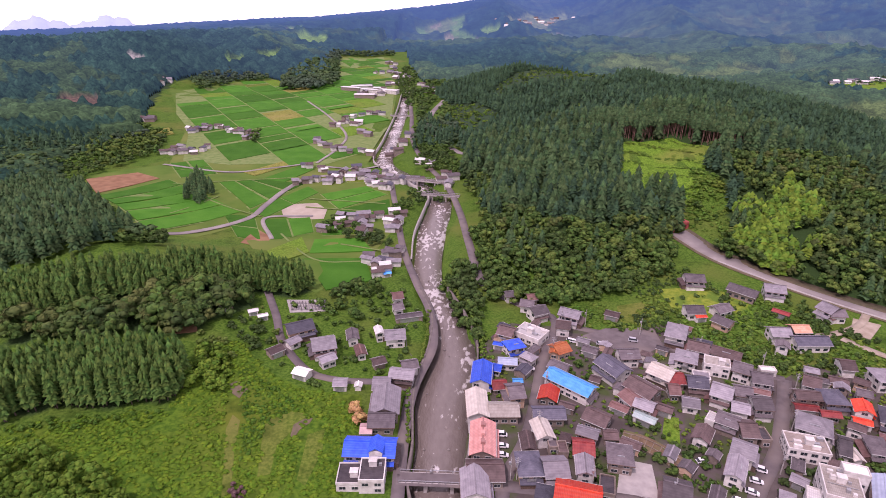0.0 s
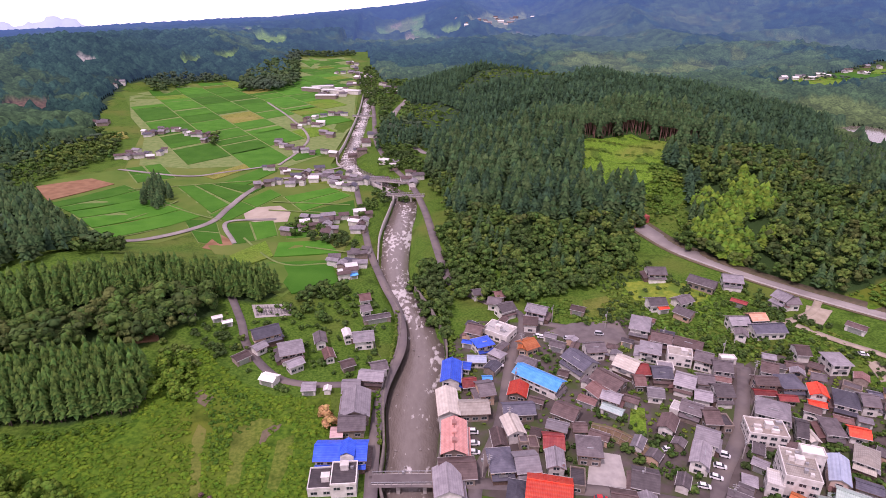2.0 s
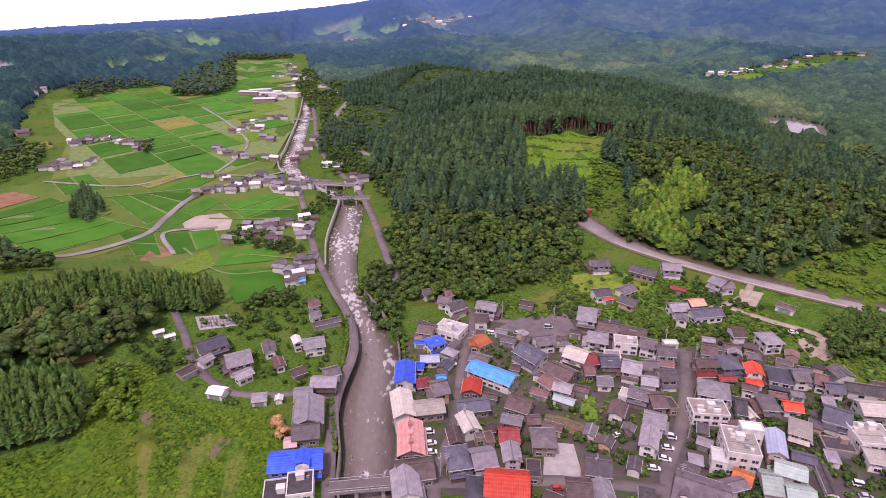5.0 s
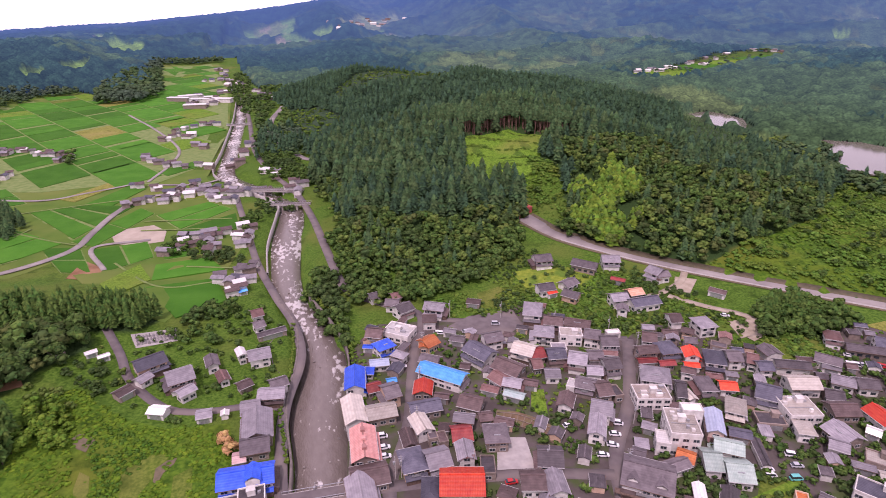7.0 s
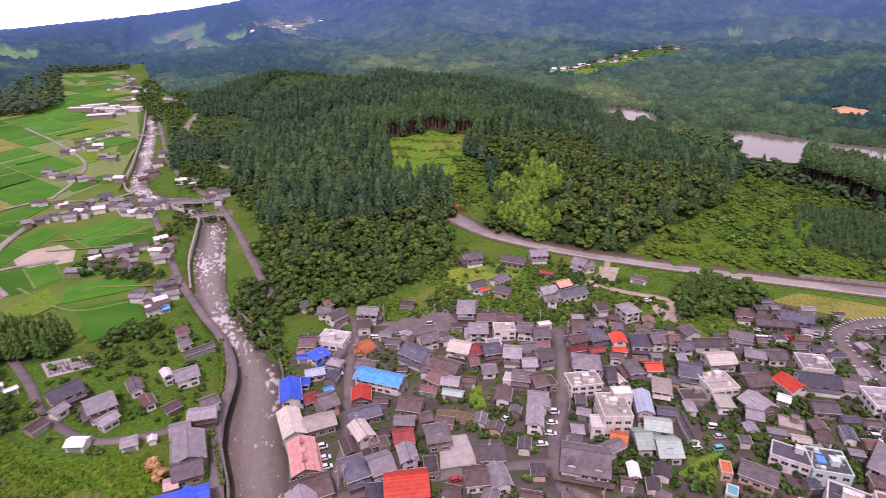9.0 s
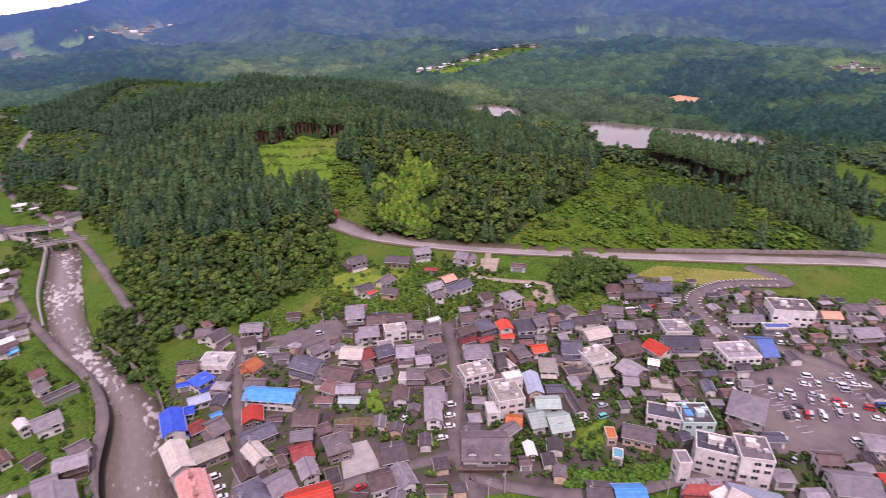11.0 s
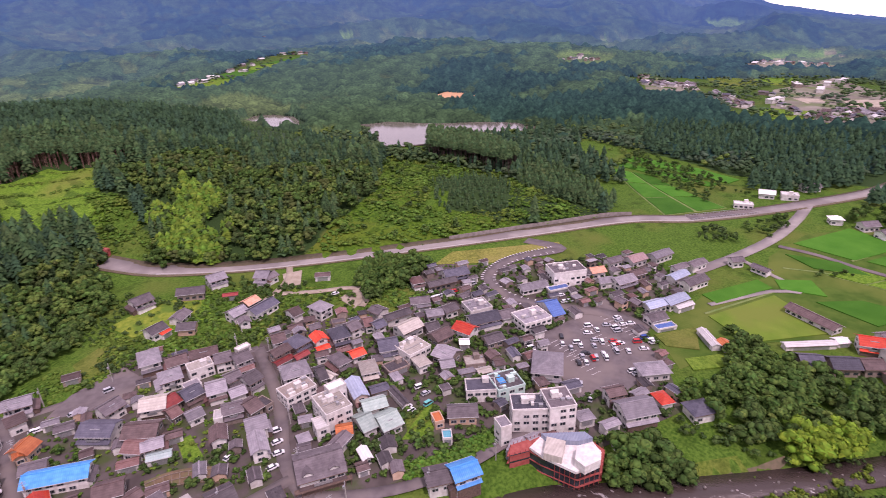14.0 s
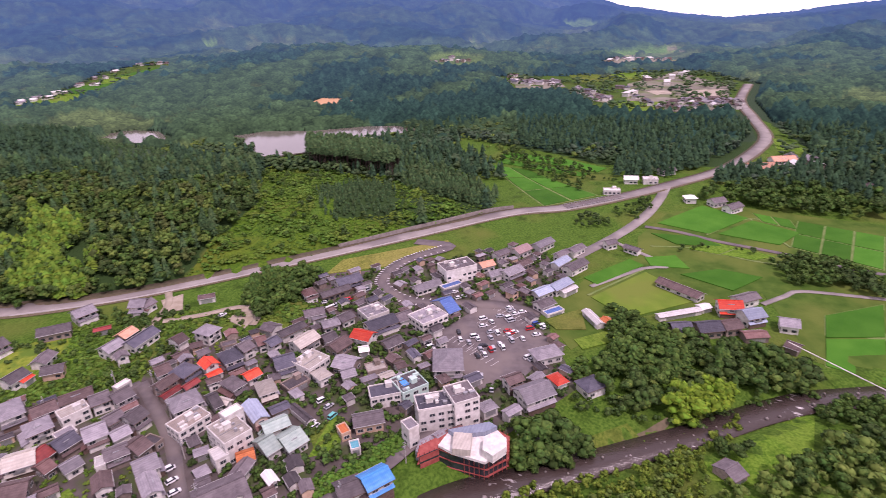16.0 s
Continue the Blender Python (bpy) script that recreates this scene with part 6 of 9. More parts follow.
grow("dense dark-green cedar wood on the hill", ced & ~far_side & (thin < 0.5), 15, 22, CEDARS, CONIFER, widths=1.1)
grow("blue-green cedars of the hill wood", ced & ~far_side & (thin >= 0.5), 12, 19, CEDARS, CONIFER_BLUE, widths=1.2)
grow("dense dark cedar canopy over the hilltop", ced & far_side & ~young, 12, 18, FAR_CEDAR, CONIFER_BLUE, widths=1.2)
grow("young cedars above the reservoir", ced & young, 3.5, 6, FAR_CEDAR, CONIFER, widths=1.4)
RED_BARK = mat("reddish_cedar_bark", (0.19, 0.1, 0.08), (0.3, 0.17, 0.135), 0.8, 0.95, 0.05, 3)
HIGH_CROWN = [(v * (0.75, 0.75, 0.44) + (0, 0, 0.57), f) for v, f in CEDARS]
grow("cedar stand running down to the bypass", None, 9, 14, CEDARS, CONIFER, widths=1.1, q=scatter(STAND, 5.4, (TALL,)))
q_tall = scatter(TALL, 3.6)
grow("tall straight cedar stand above the bypass", None, 22, 26, HIGH_CROWN, CONIFER, q=q_tall)
grow("bare trunks of the tall cedar stand", None, 22, 26, [trunk_template(0.72, 0.014)], BARK, "cedar_trunks", q=q_tall)
grow("young cedars below the tall stand", None, 4.5, 7.5, CEDARS, CONIFER, q=scatter(STAND_B, 4.6))
OAK = mat("oak_foliage", (0.06, 0.092, 0.026), (0.105, 0.135, 0.04), 0.3, 0.9, island=0.3, c3=(0.045, 0.085, 0.026), big=0.05, spec=0.12)
LEAF_LIGHT = mat("light_foliage", (0.075, 0.135, 0.026), (0.125, 0.19, 0.042), 0.3, 0.9, island=0.3, spec=0.12)
grow("mixed broadleaf wood on the hill", None, 6, 12, LEAFY, LEAF, "broadleaf_wood", 1.1, q=pl[thin_l < 0.44])
grow("lighter young trees in the hill wood", None, 5, 10, LEAFY, LEAF_LIGHT, "broadleaf_wood", 1.15, q=pl[(thin_l >= 0.44) & (thin_l < 0.74)])
grow("cedars standing in the broadleaf wood", None, 9, 16, CEDARS, CONIFER, q=pl[(thin_l >= 0.74) & (thin_l < 0.86)])
grow("olive oaks in the hill wood", None, 6, 11, LEAFY, OAK, "broadleaf_wood", 1.1, q=pl[thin_l >= 0.86])
qm = scatter([(190, 372), (236, 380), (240, 339), (210, 284), (180, 274), (162, 300)], 2.9)
wob = fbm(qm[:, 0], qm[:, 1], 22, 57)
qm = qm[inside(BAMBOO_AREA, qm[:, 0] + 30 * (wob - 0.5), qm[:, 1] + 30 * (fbm(qm[:, 0], qm[:, 1], 22, 58) - 0.5)) & (wob > 0.42)]
grow("bright yellow-green bamboo grove on the hillside", None, 6, 12, PLUMES, BAMBOO, "bamboo_grove", 1.4, q=qm)
grow("dark trees among the bamboo", None, 6, 11, LEAFY, LEAF, "broadleaf_wood", 1.0, q=scatter(BAMBOO_AREA, 7.5))
for zone, sp in ((EAST_BUSH, 3.3), (STAND_FRONT, 3.3), (SLOPE, 3.3), (OPEN_TOP, 9.0), (RIDGE_STRIP, 5.0), (RIVER_SLOPE, 6.0)):
    qb = scatter(zone, sp, (STAND, STAND_B))
    qb = qb[line_dist(HILL_ROAD, qb[:, 0], qb[:, 1])[0] > 8.5]
    tall = 1 + 0.7 * waves(qb[:, 0], qb[:, 1], 40, 61)
    tagged(plant("scrub", qb, rng.uniform(0.9, 2.6, len(qb)) * np.clip(tall, 0.5, 2), LOW, SCRUB, 1.5), "low leafy scrub on the hillside", "forest", kind="stuff")
    qt = scatter(zone, 16, (STAND, STAND_B))
    qt = qt[line_dist(HILL_ROAD, qt[:, 0], qt[:, 1])[0] > 12]
    grow("scattered young trees on the scrubby hillside", None, 3.5, 6.5, LEAFY, LEAF, "broadleaf_wood", 1.2, q=qt)

rows_in = scatter(CLEARING, 1.6)
rows_in = rows_in[(np.sin((rows_in[:, 1] * 0.8 + rows_in[:, 0] * 0.55 + 5 * np.sin(rows_in[:, 0] * 0.06)) * 0.42) > 0.72) & (rng.random(len(rows_in)) < 0.6)]
grow("rows of seedlings and scrub on the terraced clearing", None, 0.6, 1.5, LOW, SCRUB, "scrub", 1.6, q=rows_in)
edge = scatter(EDGE, 3.0)
grow("bare reddish cedar trunks at the edge of the clearing", None, 16, 20, [trunk_template(0.75, 0.014)], RED_BARK, "cedar_trunks", q=edge)
grow("tall cedars along the clearing's upper edge", None, 16, 20, HIGH_CROWN, CONIFER, q=edge)

# west bank
P1 = [(-147.3, 153.4), (-138.5, 160.3), (-117.0, 163.5), (-97.9, 168.9), (-95.2, 179.8), (-102.5, 192.7), (-121.3, 192.9), (-146.7, 183.4), (-162.2, 174.7)]
P2 = [(-178, 198), (-153, 202), (-108.1, 209.9), (-87, 238), (-94, 250), (-119, 237), (-145, 223), (-183, 206)]
P3 = [(-184, 207), (-146, 225), (-119, 239), (-90, 249), (-72, 248), (-64, 260), (-77, 270), (-114, 260), (-156, 247), (-201, 233)]
q1, q2, q3 = scatter(P1, 2.5), scatter(P2, 5.0), scatter(P3, 3.1)
grow("tall cedar plantation above the green meadow", None, 14, 17.5, CEDARS_FINE, PLANTATION, widths=0.7, q=q1)
grow("bare lower trunks of the cedar plantation", None, 14, 18, [trunk_template(0.5, 0.014)], BARK, "cedar_trunks", q=q1)
grow("broadleaf trees between the cedar stands", None, 8, 13, NEAR_LEAFY, LEAF, "broadleaf_wood", 1.1, q=q2[::2])
grow("olive-brown oaks between the cedar stands", None, 7, 12, NEAR_LEAFY, OAK, "broadleaf_wood", 1.15, q=q2[1::2])
grow("cedar ridge above the farmhouses", None, 12, 16, CEDARS_FINE, PLANTATION, widths=0.78, q=q3)
q4 = scatter([(-207, 241), (-193, 254), (-177, 271), (-168, 297), (-204, 334), (-264, 407), (-303, 429), (-321, 398)], 5)
grow("tall dark cedars in the grove below the bypass", None, 11, 16, CEDARS_FINE, PLANTATION, widths=1.1, q=scatter([(203, 192), (212, 194), (222, 188), (222, 179), (212, 182)], 4.2))
grow("cedar wood at the edge of the rice plain", None, 12, 17, CEDARS, CONIFER, q=q4)
q5 = scatter([(-188, 397), (-204, 465), (-183, 437), (-169, 408), (-169, 386)], 5)
grow("clump of cedars among the rice fields", None, 10, 14, CEDARS, CONIFER, q=q5)
TRACK_A, TRACK_B, TRACK_C = [(-62.2, 163.6), (-53.7, 169.6), (-47.6, 167.9), (-51.4, 160.2), (-55.1, 151.6), (-53.9, 139.2), (-57.5, 137.7), (-60.2, 151.2)], [(-80.0, 175.4), (-78.7, 178.9), (-75.1, 176.1), (-70.4, 158.3), (-68.4, 147.7), (-63.0, 129.5), (-65.6, 129.2), (-72.6, 152.5)], [(-47.5, 164.9), (-41.9, 166.7), (-39.6, 149.9), (-42.0, 135.2), (-45.4, 135.1), (-48.0, 149.5)]
MEADOW = [(-145.8, 151.2), (-96.3, 165.2), (-99.4, 193.2), (-87.3, 211.0), (-61.6, 184.7), (-39.0, 179.7), (-28.7, 167.0), (-30.7, 130.6), (-126.1, 123.1)]
q6 = scatter(MEADOW, 1.55)
lush = waves(q6[:, 0], q6[:, 1], 38, 31) + 0.6 * waves(q6[:, 0], q6[:, 1], 13, 33)
keep = (lush > -0.75) & (line_dist(RIVER, q6[:, 0], q6[:, 1])[0] > 24)
for track in (TRACK_A, TRACK_B, TRACK_C):
    keep &= ~inside(track, q6[:, 0], q6[:, 1])
grow("low kudzu and scrub on the meadow slope", None, 0.35, 0.85, MOUND, mat("kudzu_leaves", (0.052, 0.132, 0.008), (0.115, 0.215, 0.015), 0.3, 0.9, island=0.2, spec=0.15), "scrub", 2.3, q=q6[keep])
q7 = scatter([(-120.0, 114.2), (-136.1, 137.4), (-128.0, 140.9), (-119.4, 138.4), (-106.7, 132.6), (-90.1, 129.3), (-83.7, 117.5)], 3.8)
grow("rounded young cedars at the meadow's foot", None, 5, 7.5, NEAR_LEAFY, mat("young_cedar", (0.06, 0.13, 0.015), (0.1, 0.19, 0.025), 0.3, 0.9, island=0.25, spec=0.1), "broadleaf_wood", q=q7)
FILL = [leafy_template(6, 72, s + 180, leaf=0.1) for s in range(5)]
for poly, sp, lo, hi, tpl, m, label, nm in (
        ([(-249, 1171), (-262, 1397), (-205, 1505), (-141, 1565), (-119, 1502), (-198, 1452), (-236, 1372), (-205, 1169)], 8.5, 9, 15, FAR_LEAFY, LEAF_FAR, "woods closing the head of the rice plain", "broadleaf_wood"),
        ([(-83, 1009), (-84, 1244), (-59, 1206), (-40, 893), (-41, 756), (-54, 841)], 8, 6, 12, FAR_LEAFY, LEAF, "trees along the upper river", "broadleaf_wood"),
        ([(212.7, 12.7), (230.3, 6.3), (242.0, -7.2), (236.8, -34.3), (236.1, -63.4), (220.9, -62.7), (205.6, -34.9), (210.2, -31.0), (191.3, -7.1), (182.4, 0.3), (189.5, 15.3), (203.2, 17.2)], 8, 4, 8, FILL, LEAF_LIGHT, "light crowns in the riverside wood", "broadleaf_wood"),
        ([(208.8, 12.3), (237.2, -7.4), (233.4, -34.2), (232.3, -62.9), (221.2, -61.8), (207.0, -34.9), (192.9, -7.0), (195.0, 9.7)], 13, 9, 13, CEDARS_FINE, PLANTATION, "cedars in the riverside wood", "cedar_wood"),
        ([(190.5, 21.9), (187.1, 2.7), (187.4, -9.2), (183.9, -11.5), (178.9, -0.0), (178.8, 13.9), (173.1, 25.2)], 4.2, 2, 4.5, FILL, LEAF, "shrubs above the river bend", "scrub"),
        ([(159.5, 14.9), (168.5, 2.7), (178.2, -8.0), (185.3, -15.4), (185.0, -19.2), (176.4, -11.8), (165.5, 0.6), (156.4, 12.6)], 2.6, 0.8, 2.0, FILL, SCRUB, "low growth along the river's edge", "scrub"),
        ([(185.3, -15.4), (205.6, -34.9), (219.1, -61.4), (215.8, -62.4), (205.2, -39.0), (186.6, -21.1)], 3.2, 2, 5, FILL, LEAF, "overhanging trees along the river", "scrub"),
        ([(158.4, -3.3), (170.7, -11.9), (178.1, -20.9), (194.3, -32.6), (195.0, -36.3), (173.2, -25.7), (155.3, -13.6), (144.6, -5.7)], 3.4, 1.5, 3.5, FILL, LEAF_LIGHT, "bright bushes on the near bank", "scrub"),
        ([(132.7, 17.9), (154.3, -10.3), (157.8, -21.8), (157.1, -34.4), (175.9, -53.8), (150.1, -49.6), (126.1, 16.7)], 4.2, 2.5, 5.5, FILL, LEAF_LIGHT, "leafy wood on the near bank", "broadleaf_wood"),
        ([(159.7, -36.2), (182.0, -54.9), (206.1, -80.7), (161.2, -69.5), (147.4, -35.0)], 6, 5, 9, FILL, LEAF_LIGHT, "light trees on the near bank", "broadleaf_wood"),
        ([(17, 358), (33, 327), (67, 309), (104, 312), (133, 316), (132, 304), (100, 272), (74, 263), (50, 256), (33, 254), (22, 260), (18, 304)], 4.6, 4, 8.5, FILL, LEAF, "dense leafy trees down to the foot of the hill", "broadleaf_wood"),
        ([(19, 266), (35, 273), (59, 273), (98, 287), (127, 308), (125, 294), (95, 263), (49, 252), (26.8, 248.5)], 6.5, 3, 7, FILL, LEAF_LIGHT, "light green trees at the foot of the hill", "broadleaf_wood"),
        ([(196, 278), (204, 260), (212, 244), (217, 252), (209, 269), (202, 283)], 4.4, 2.5, 6, FILL, LEAF, "leafy fringe above the bypass", "broadleaf_wood"),
        ([(-336, 489), (-354, 584), (-342, 655), (-294, 618), (-267, 537), (-284, 482), (-291, 452), (-312, 457)], 6.5, 5, 10, FAR_LEAFY, LEAF, "mixed trees along the edge of the plain", "broadleaf_wood"),
        ([(-349, 537), (-333, 611), (-292, 600), (-272, 531), (-298, 491)], 11, 6, 11, LEAFY, LEAF_LIGHT, "pale trees along the edge of the plain", "broadleaf_wood"),
        ([(-329, 411), (-308, 436), (-270, 416), (-206, 339), (-175, 304), (-158, 308), (-144, 280), (-164, 273), (-312, 386)], 6.5, 5, 9, LEAFY, LEAF, "broadleaf fringe of the cedar wood", "broadleaf_wood"),
        ([(-261, 946), (-292, 1143), (-268, 1235), (-221, 1211), (-180, 1016), (-195, 926)], 8, 13, 19, FAR_LEAFY, LEAF_FAR, "dark wooded knoll in the rice plain", "broadleaf_wood"),
        ([(-401, 934), (-381, 1046), (-323, 1082), (-306, 1049), (-348, 1003), (-363, 893)], 9, 9, 15, FAR_LEAFY, LEAF_FAR, "woodland tongue at the head of the plain", "broadleaf_wood"),
        ([(-205, 604), (-202, 623), (-189, 592), (-191, 572)], 6, 6, 10, FAR_LEAFY, LEAF, "trees beside the plain hamlet", "broadleaf_wood"),
        ([(-96.5, 176.2), (-101.4, 192.9), (-95.7, 201.4), (-84.3, 195.9), (-80.1, 178.7), (-87.3, 172.7)], 4, 3, 7, NEAR_LEAFY, BAMBOO, "feathery bamboo at the edge of the plantation", "bamboo_grove"),
        ([(-84.4, 137.3), (-81.7, 138.3), (-79.4, 134.4), (-82.2, 133.7)], 3.2, 7, 9, CEDARS_FINE, mat("brown_cypress", (0.07, 0.08, 0.025), (0.12, 0.125, 0.04), 0.4, 0.9, island=0.2, spec=0.1), "narrow brownish conifers on the meadow", "conifer_clump"),
        ([(-64.8, 131.9), (-63.4, 137.0), (-58.7, 132.9), (-57.1, 125.8), (-62.3, 125.4)], 2.0, 1.4, 2.4, NEAR_LEAFY, mat("purple_foliage", (0.1, 0.06, 0.06), (0.19, 0.12, 0.11), 0.4, 0.9, island=0.3, spec=0.1), "purplish brown bushes on the meadow", "scrub"),
        ([(-77.1, 182.5), (-71.4, 188.7), (-60.8, 181.3), (-52.2, 172.3), (-56.4, 164.2), (-61.0, 159.4), (-61.6, 148.4), (-64.9, 144.3), (-70.3, 164.2)], 1.7, 0.6, 1.3, MOUND, mat("dark_kudzu", (0.04, 0.115, 0.012), (0.085, 0.185, 0.022), 0.3, 0.9, island=0.25, spec=0.15), "thick dark kudzu mounds on the slope", "scrub"),
        ([(-144.8, 149.9), (-137.3, 155.5), (-115.1, 159.9), (-96.3, 165.2), (-94.2, 162.4), (-113.4, 153.0), (-141.2, 144.7)], 3, 1, 2.4, NEAR_LEAFY, mat("fern_foliage", (0.05, 0.13, 0.016), (0.1, 0.21, 0.03), 0.4, 0.9, island=0.3, spec=0.12), "ferny undergrowth below the cedars", "scrub"),
        ([(-88.5, 214.9), (-81.2, 223.0), (-72.6, 218.4), (-71.7, 205.9), (-82.2, 202.0)], 3.4, 1.5, 3.5, NEAR_LEAFY, LEAF, "round bushes by the farm lane", "scrub"),
        ([(19, 257), (31, 261), (50, 259), (87, 268), (108, 288), (134, 316), (135, 304), (118, 281), (78, 255), (49, 249)], 5, 5, 9, NEAR_LEAFY, LEAF, "leafy trees at the foot of the hill", "broadleaf_wood"),
        ([(146, 292), (156, 278), (178, 253), (198, 223), (190, 210), (174, 219), (157, 234), (139, 247), (133, 267)], 4.2, 1.2, 3.2, SHRUBS, LEAF, "garden bushes on the upper slope", "scrub"),
        ([(57, 249), (75, 241), (99, 241), (116, 228), (100.3, 221.6), (80.8, 233.5), (57.6, 235.7)], 4, 1, 2.5, SHRUBS, LEAF, "bushes round the terraces", "scrub"),
        ([(155, 241), (192, 218), (238, 176), (248, 145), (214, 157), (168, 192), (135, 213)], 4.2, 1.0, 3.0, SHRUBS, LEAF, "garden shrubs below the bypass", "scrub"),
        ([(89, 264), (123, 287), (143, 292), (141, 273), (112, 257), (89, 252)], 3.5, 0.8, 2, SHRUBS, LEAF, "scrub on the terraces", "scrub"),
        ([(5, 296), (17, 289), (18.6, 240.2), (15.8, 216.7), (9.5, 240.0), (0, 272)], 4.5, 4, 8, NEAR_LEAFY, LEAF, "leafy trees on the river bank", "broadleaf_wood"),
        ([(-99.4, 193.2), (-104.0, 211.5), (-83, 239), (-73.7, 222.6), (-68.2, 210.7), (-80.5, 196.5)], 4.6, 1.2, 4.0, SHRUBS, LEAF_LIGHT, "bushes round the farm plots", "scrub"),
        ([(-61, 245), (-52, 256), (-39.1, 246.1), (-36.8, 228.3), (-46.2, 222.8)], 6, 3, 6, NEAR_LEAFY, LEAF, "garden trees by the farmhouses", "scrub"),
        ([(-53, 258), (-42, 269), (-34, 264), (-37, 255)], 6, 5, 8, NEAR_LEAFY, LEAF, "round trees at the rice field's corner", "broadleaf_wood"),
        ([(-81, 345), (-71, 371), (-33, 332), (-32, 315), (-50, 327)], 6, 4, 7, NEAR_LEAFY, LEAF, "trees round the riverside hamlet", "broadleaf_wood"),
        ([(-20, 443), (-2, 444), (0, 416), (-11, 416), (-32, 362), (-37, 378)], 7, 4, 8, LEAFY, LEAF, "trees by the upper bridge", "broadleaf_wood"),
        ([(-34, 574), (2, 576), (14, 476), (2, 493)], 6, 5, 9, LEAFY, LEAF, "trees between the roads", "broadleaf_wood"),
        ([(-27, 492), (-20, 570), (-31, 685), (-27, 757), (8, 571), (16, 460)], 7, 4, 9, LEAFY, LEAF, "bank trees below the hill", "broadleaf_wood"),
        ([(202, 192), (227, 205), (237, 188), (244, 178), (236, 169), (215, 169), (194, 175)], 4.5, 5, 9, NEAR_LEAFY, LEAF, "dark grove below the bypass", "broadleaf_wood"),
        ([(129, 214), (149, 217), (165, 203), (156.4, 191.2), (134.5, 192.9), (124.8, 200.5)], 4, 1.5, 3.5, NEAR_LEAFY, LEAF, "overgrown garden slope", "scrub"),
        ([(63.3, 171.2), (77.3, 165.6), (86.8, 151.3), (84.7, 142.7), (72.3, 153.7), (61.6, 159.8)], 3.6, 1.2, 3.2, NEAR_LEAFY, LEAF, "overgrown gardens between the houses", "scrub"),
        ([(52.7, 203.7), (60.4, 212.2), (62.4, 199.8), (57.8, 184.8), (50.1, 184.7)], 3.4, 1.2, 3.0, NEAR_LEAFY, LEAF, "overgrown plot among the houses", "scrub"),
        ([(111.0, 119.2), (124.1, 119.5), (123.6, 108.4), (129.6, 104.4), (126.8, 102.4), (105.2, 108.3)], 4, 1.5, 4, NEAR_LEAFY, LEAF, "garden trees behind the inn", "scrub"),
        ([(156.8, 119.3), (165.9, 115.7), (176.0, 97.6), (166.5, 90.5), (156.0, 99.8), (148.1, 112.6)], 3.8, 1.5, 3.5, NEAR_LEAFY, LEAF, "shrubs and vegetable gardens", "scrub"),
        ([(149.1, 39.9), (162.0, 39.3), (170.3, 24.7), (162.3, 15.3), (151.7, 19.3), (145.0, 34.9)], 4.5, 6, 10, NEAR_LEAFY, LEAF, "large dark trees beside the hotel", "broadleaf_wood"),
        ([(212.7, 12.7), (230.3, 6.3), (242.0, -7.2), (236.8, -34.3), (236.1, -63.4), (220.9, -62.7), (205.6, -34.9), (210.2, -31.0), (191.3, -7.1), (182.4, 0.3), (189.5, 15.3), (203.2, 17.2)], 5, 5, 9, NEAR_LEAFY, LEAF, "riverside broadleaf wood", "broadleaf_wood"),
        ([(256, 19), (252, 11), (240.4, -2.5), (237.2, -7.4), (205.1, 11.9), (187.8, 24.7), (201.5, 27.7), (219.9, 14.2)], 4.6, 3.5, 7.5, NEAR_LEAFY, LEAF, "leafy wood below the mown fields", "broadleaf_wood"),
        ([(331, -57), (348, -75), (330, -101), (312, -106), (299, -102), (310, -84), (308, -62)], 4.4, 4, 8, LEAFY, LEAF, "grove between the rice fields", "broadleaf_wood"),
        ([(186.5, -10.3), (200.0, -12.8), (207.1, -22.9), (207.1, -31.9), (196.7, -26.9), (185.8, -15.4)], 3.8, 7, 10, NEAR_LEAFY, mat("river_bamboo", (0.095, 0.19, 0.016), (0.18, 0.3, 0.026), 0.25, 0.9, island=0.35, spec=0.15), "yellow-green bamboo over the river", "bamboo_grove"),
        ([(108.3, 62.7), (126.9, 41.0), (138.1, 31.3), (153.0, 10.3), (154.4, -0.0), (172.1, -11.9), (196.0, -32.7), (193.0, -38.0), (172.3, -22.2), (149.6, -21.5), (128.3, -21.0), (105.0, 43.9)], 3.3, 2.0, 4.6, LEAFY, mat("bank_foliage", (0.08, 0.15, 0.016), (0.15, 0.22, 0.03), 0.25, 0.9, island=0.35, spec=0.15), "green thicket on the near bank", "scrub"),
        ([(185.2, -55.4), (209.9, -81.7), (165.6, -70.6), (156.1, -41.8)], 5, 4, 8, NEAR_LEAFY, LEAF, "trees on the near bank", "broadleaf_wood"),
        ([(179.2, -24.6), (176.4, -36.1), (167.5, -35.3), (163.5, -26.9)], 5, 4, 7, NEAR_LEAFY, LEAF, "trees round the tin hut", "broadleaf_wood"),
        ([(209.1, -61.7), (229.8, -87.2), (208.0, -81.2), (193.5, -61.8)], 5, 4, 7, NEAR_LEAFY, LEAF, "trees along the river", "broadleaf_wood"),
        ([(324, 5), (348, -20), (342, -55), (324, -82), (312, -106), (325, -109), (334, -68), (351, -41)], 5, 2, 5, LEAFY, LEAF, "hedge thicket between the fields", "scrub"),
        ([(358, 59), (374, 40), (363, 31), (350, 40)], 6, 4, 7, LEAFY, LEAF, "trees at the road bridge", "broadleaf_wood"),
        ([(374, 40), (424, 7), (410, 6), (378, 15)], 6, 3, 6, LEAFY, LEAF, "scrub at the junction", "scrub"),
        ([(447, -24), (487, -95), (462, -142), (423, -132), (418, -88), (422, -55), (424, -25)], 7, 7, 13, LEAFY, LEAF, "dark wood beyond the fields", "broadleaf_wood"),
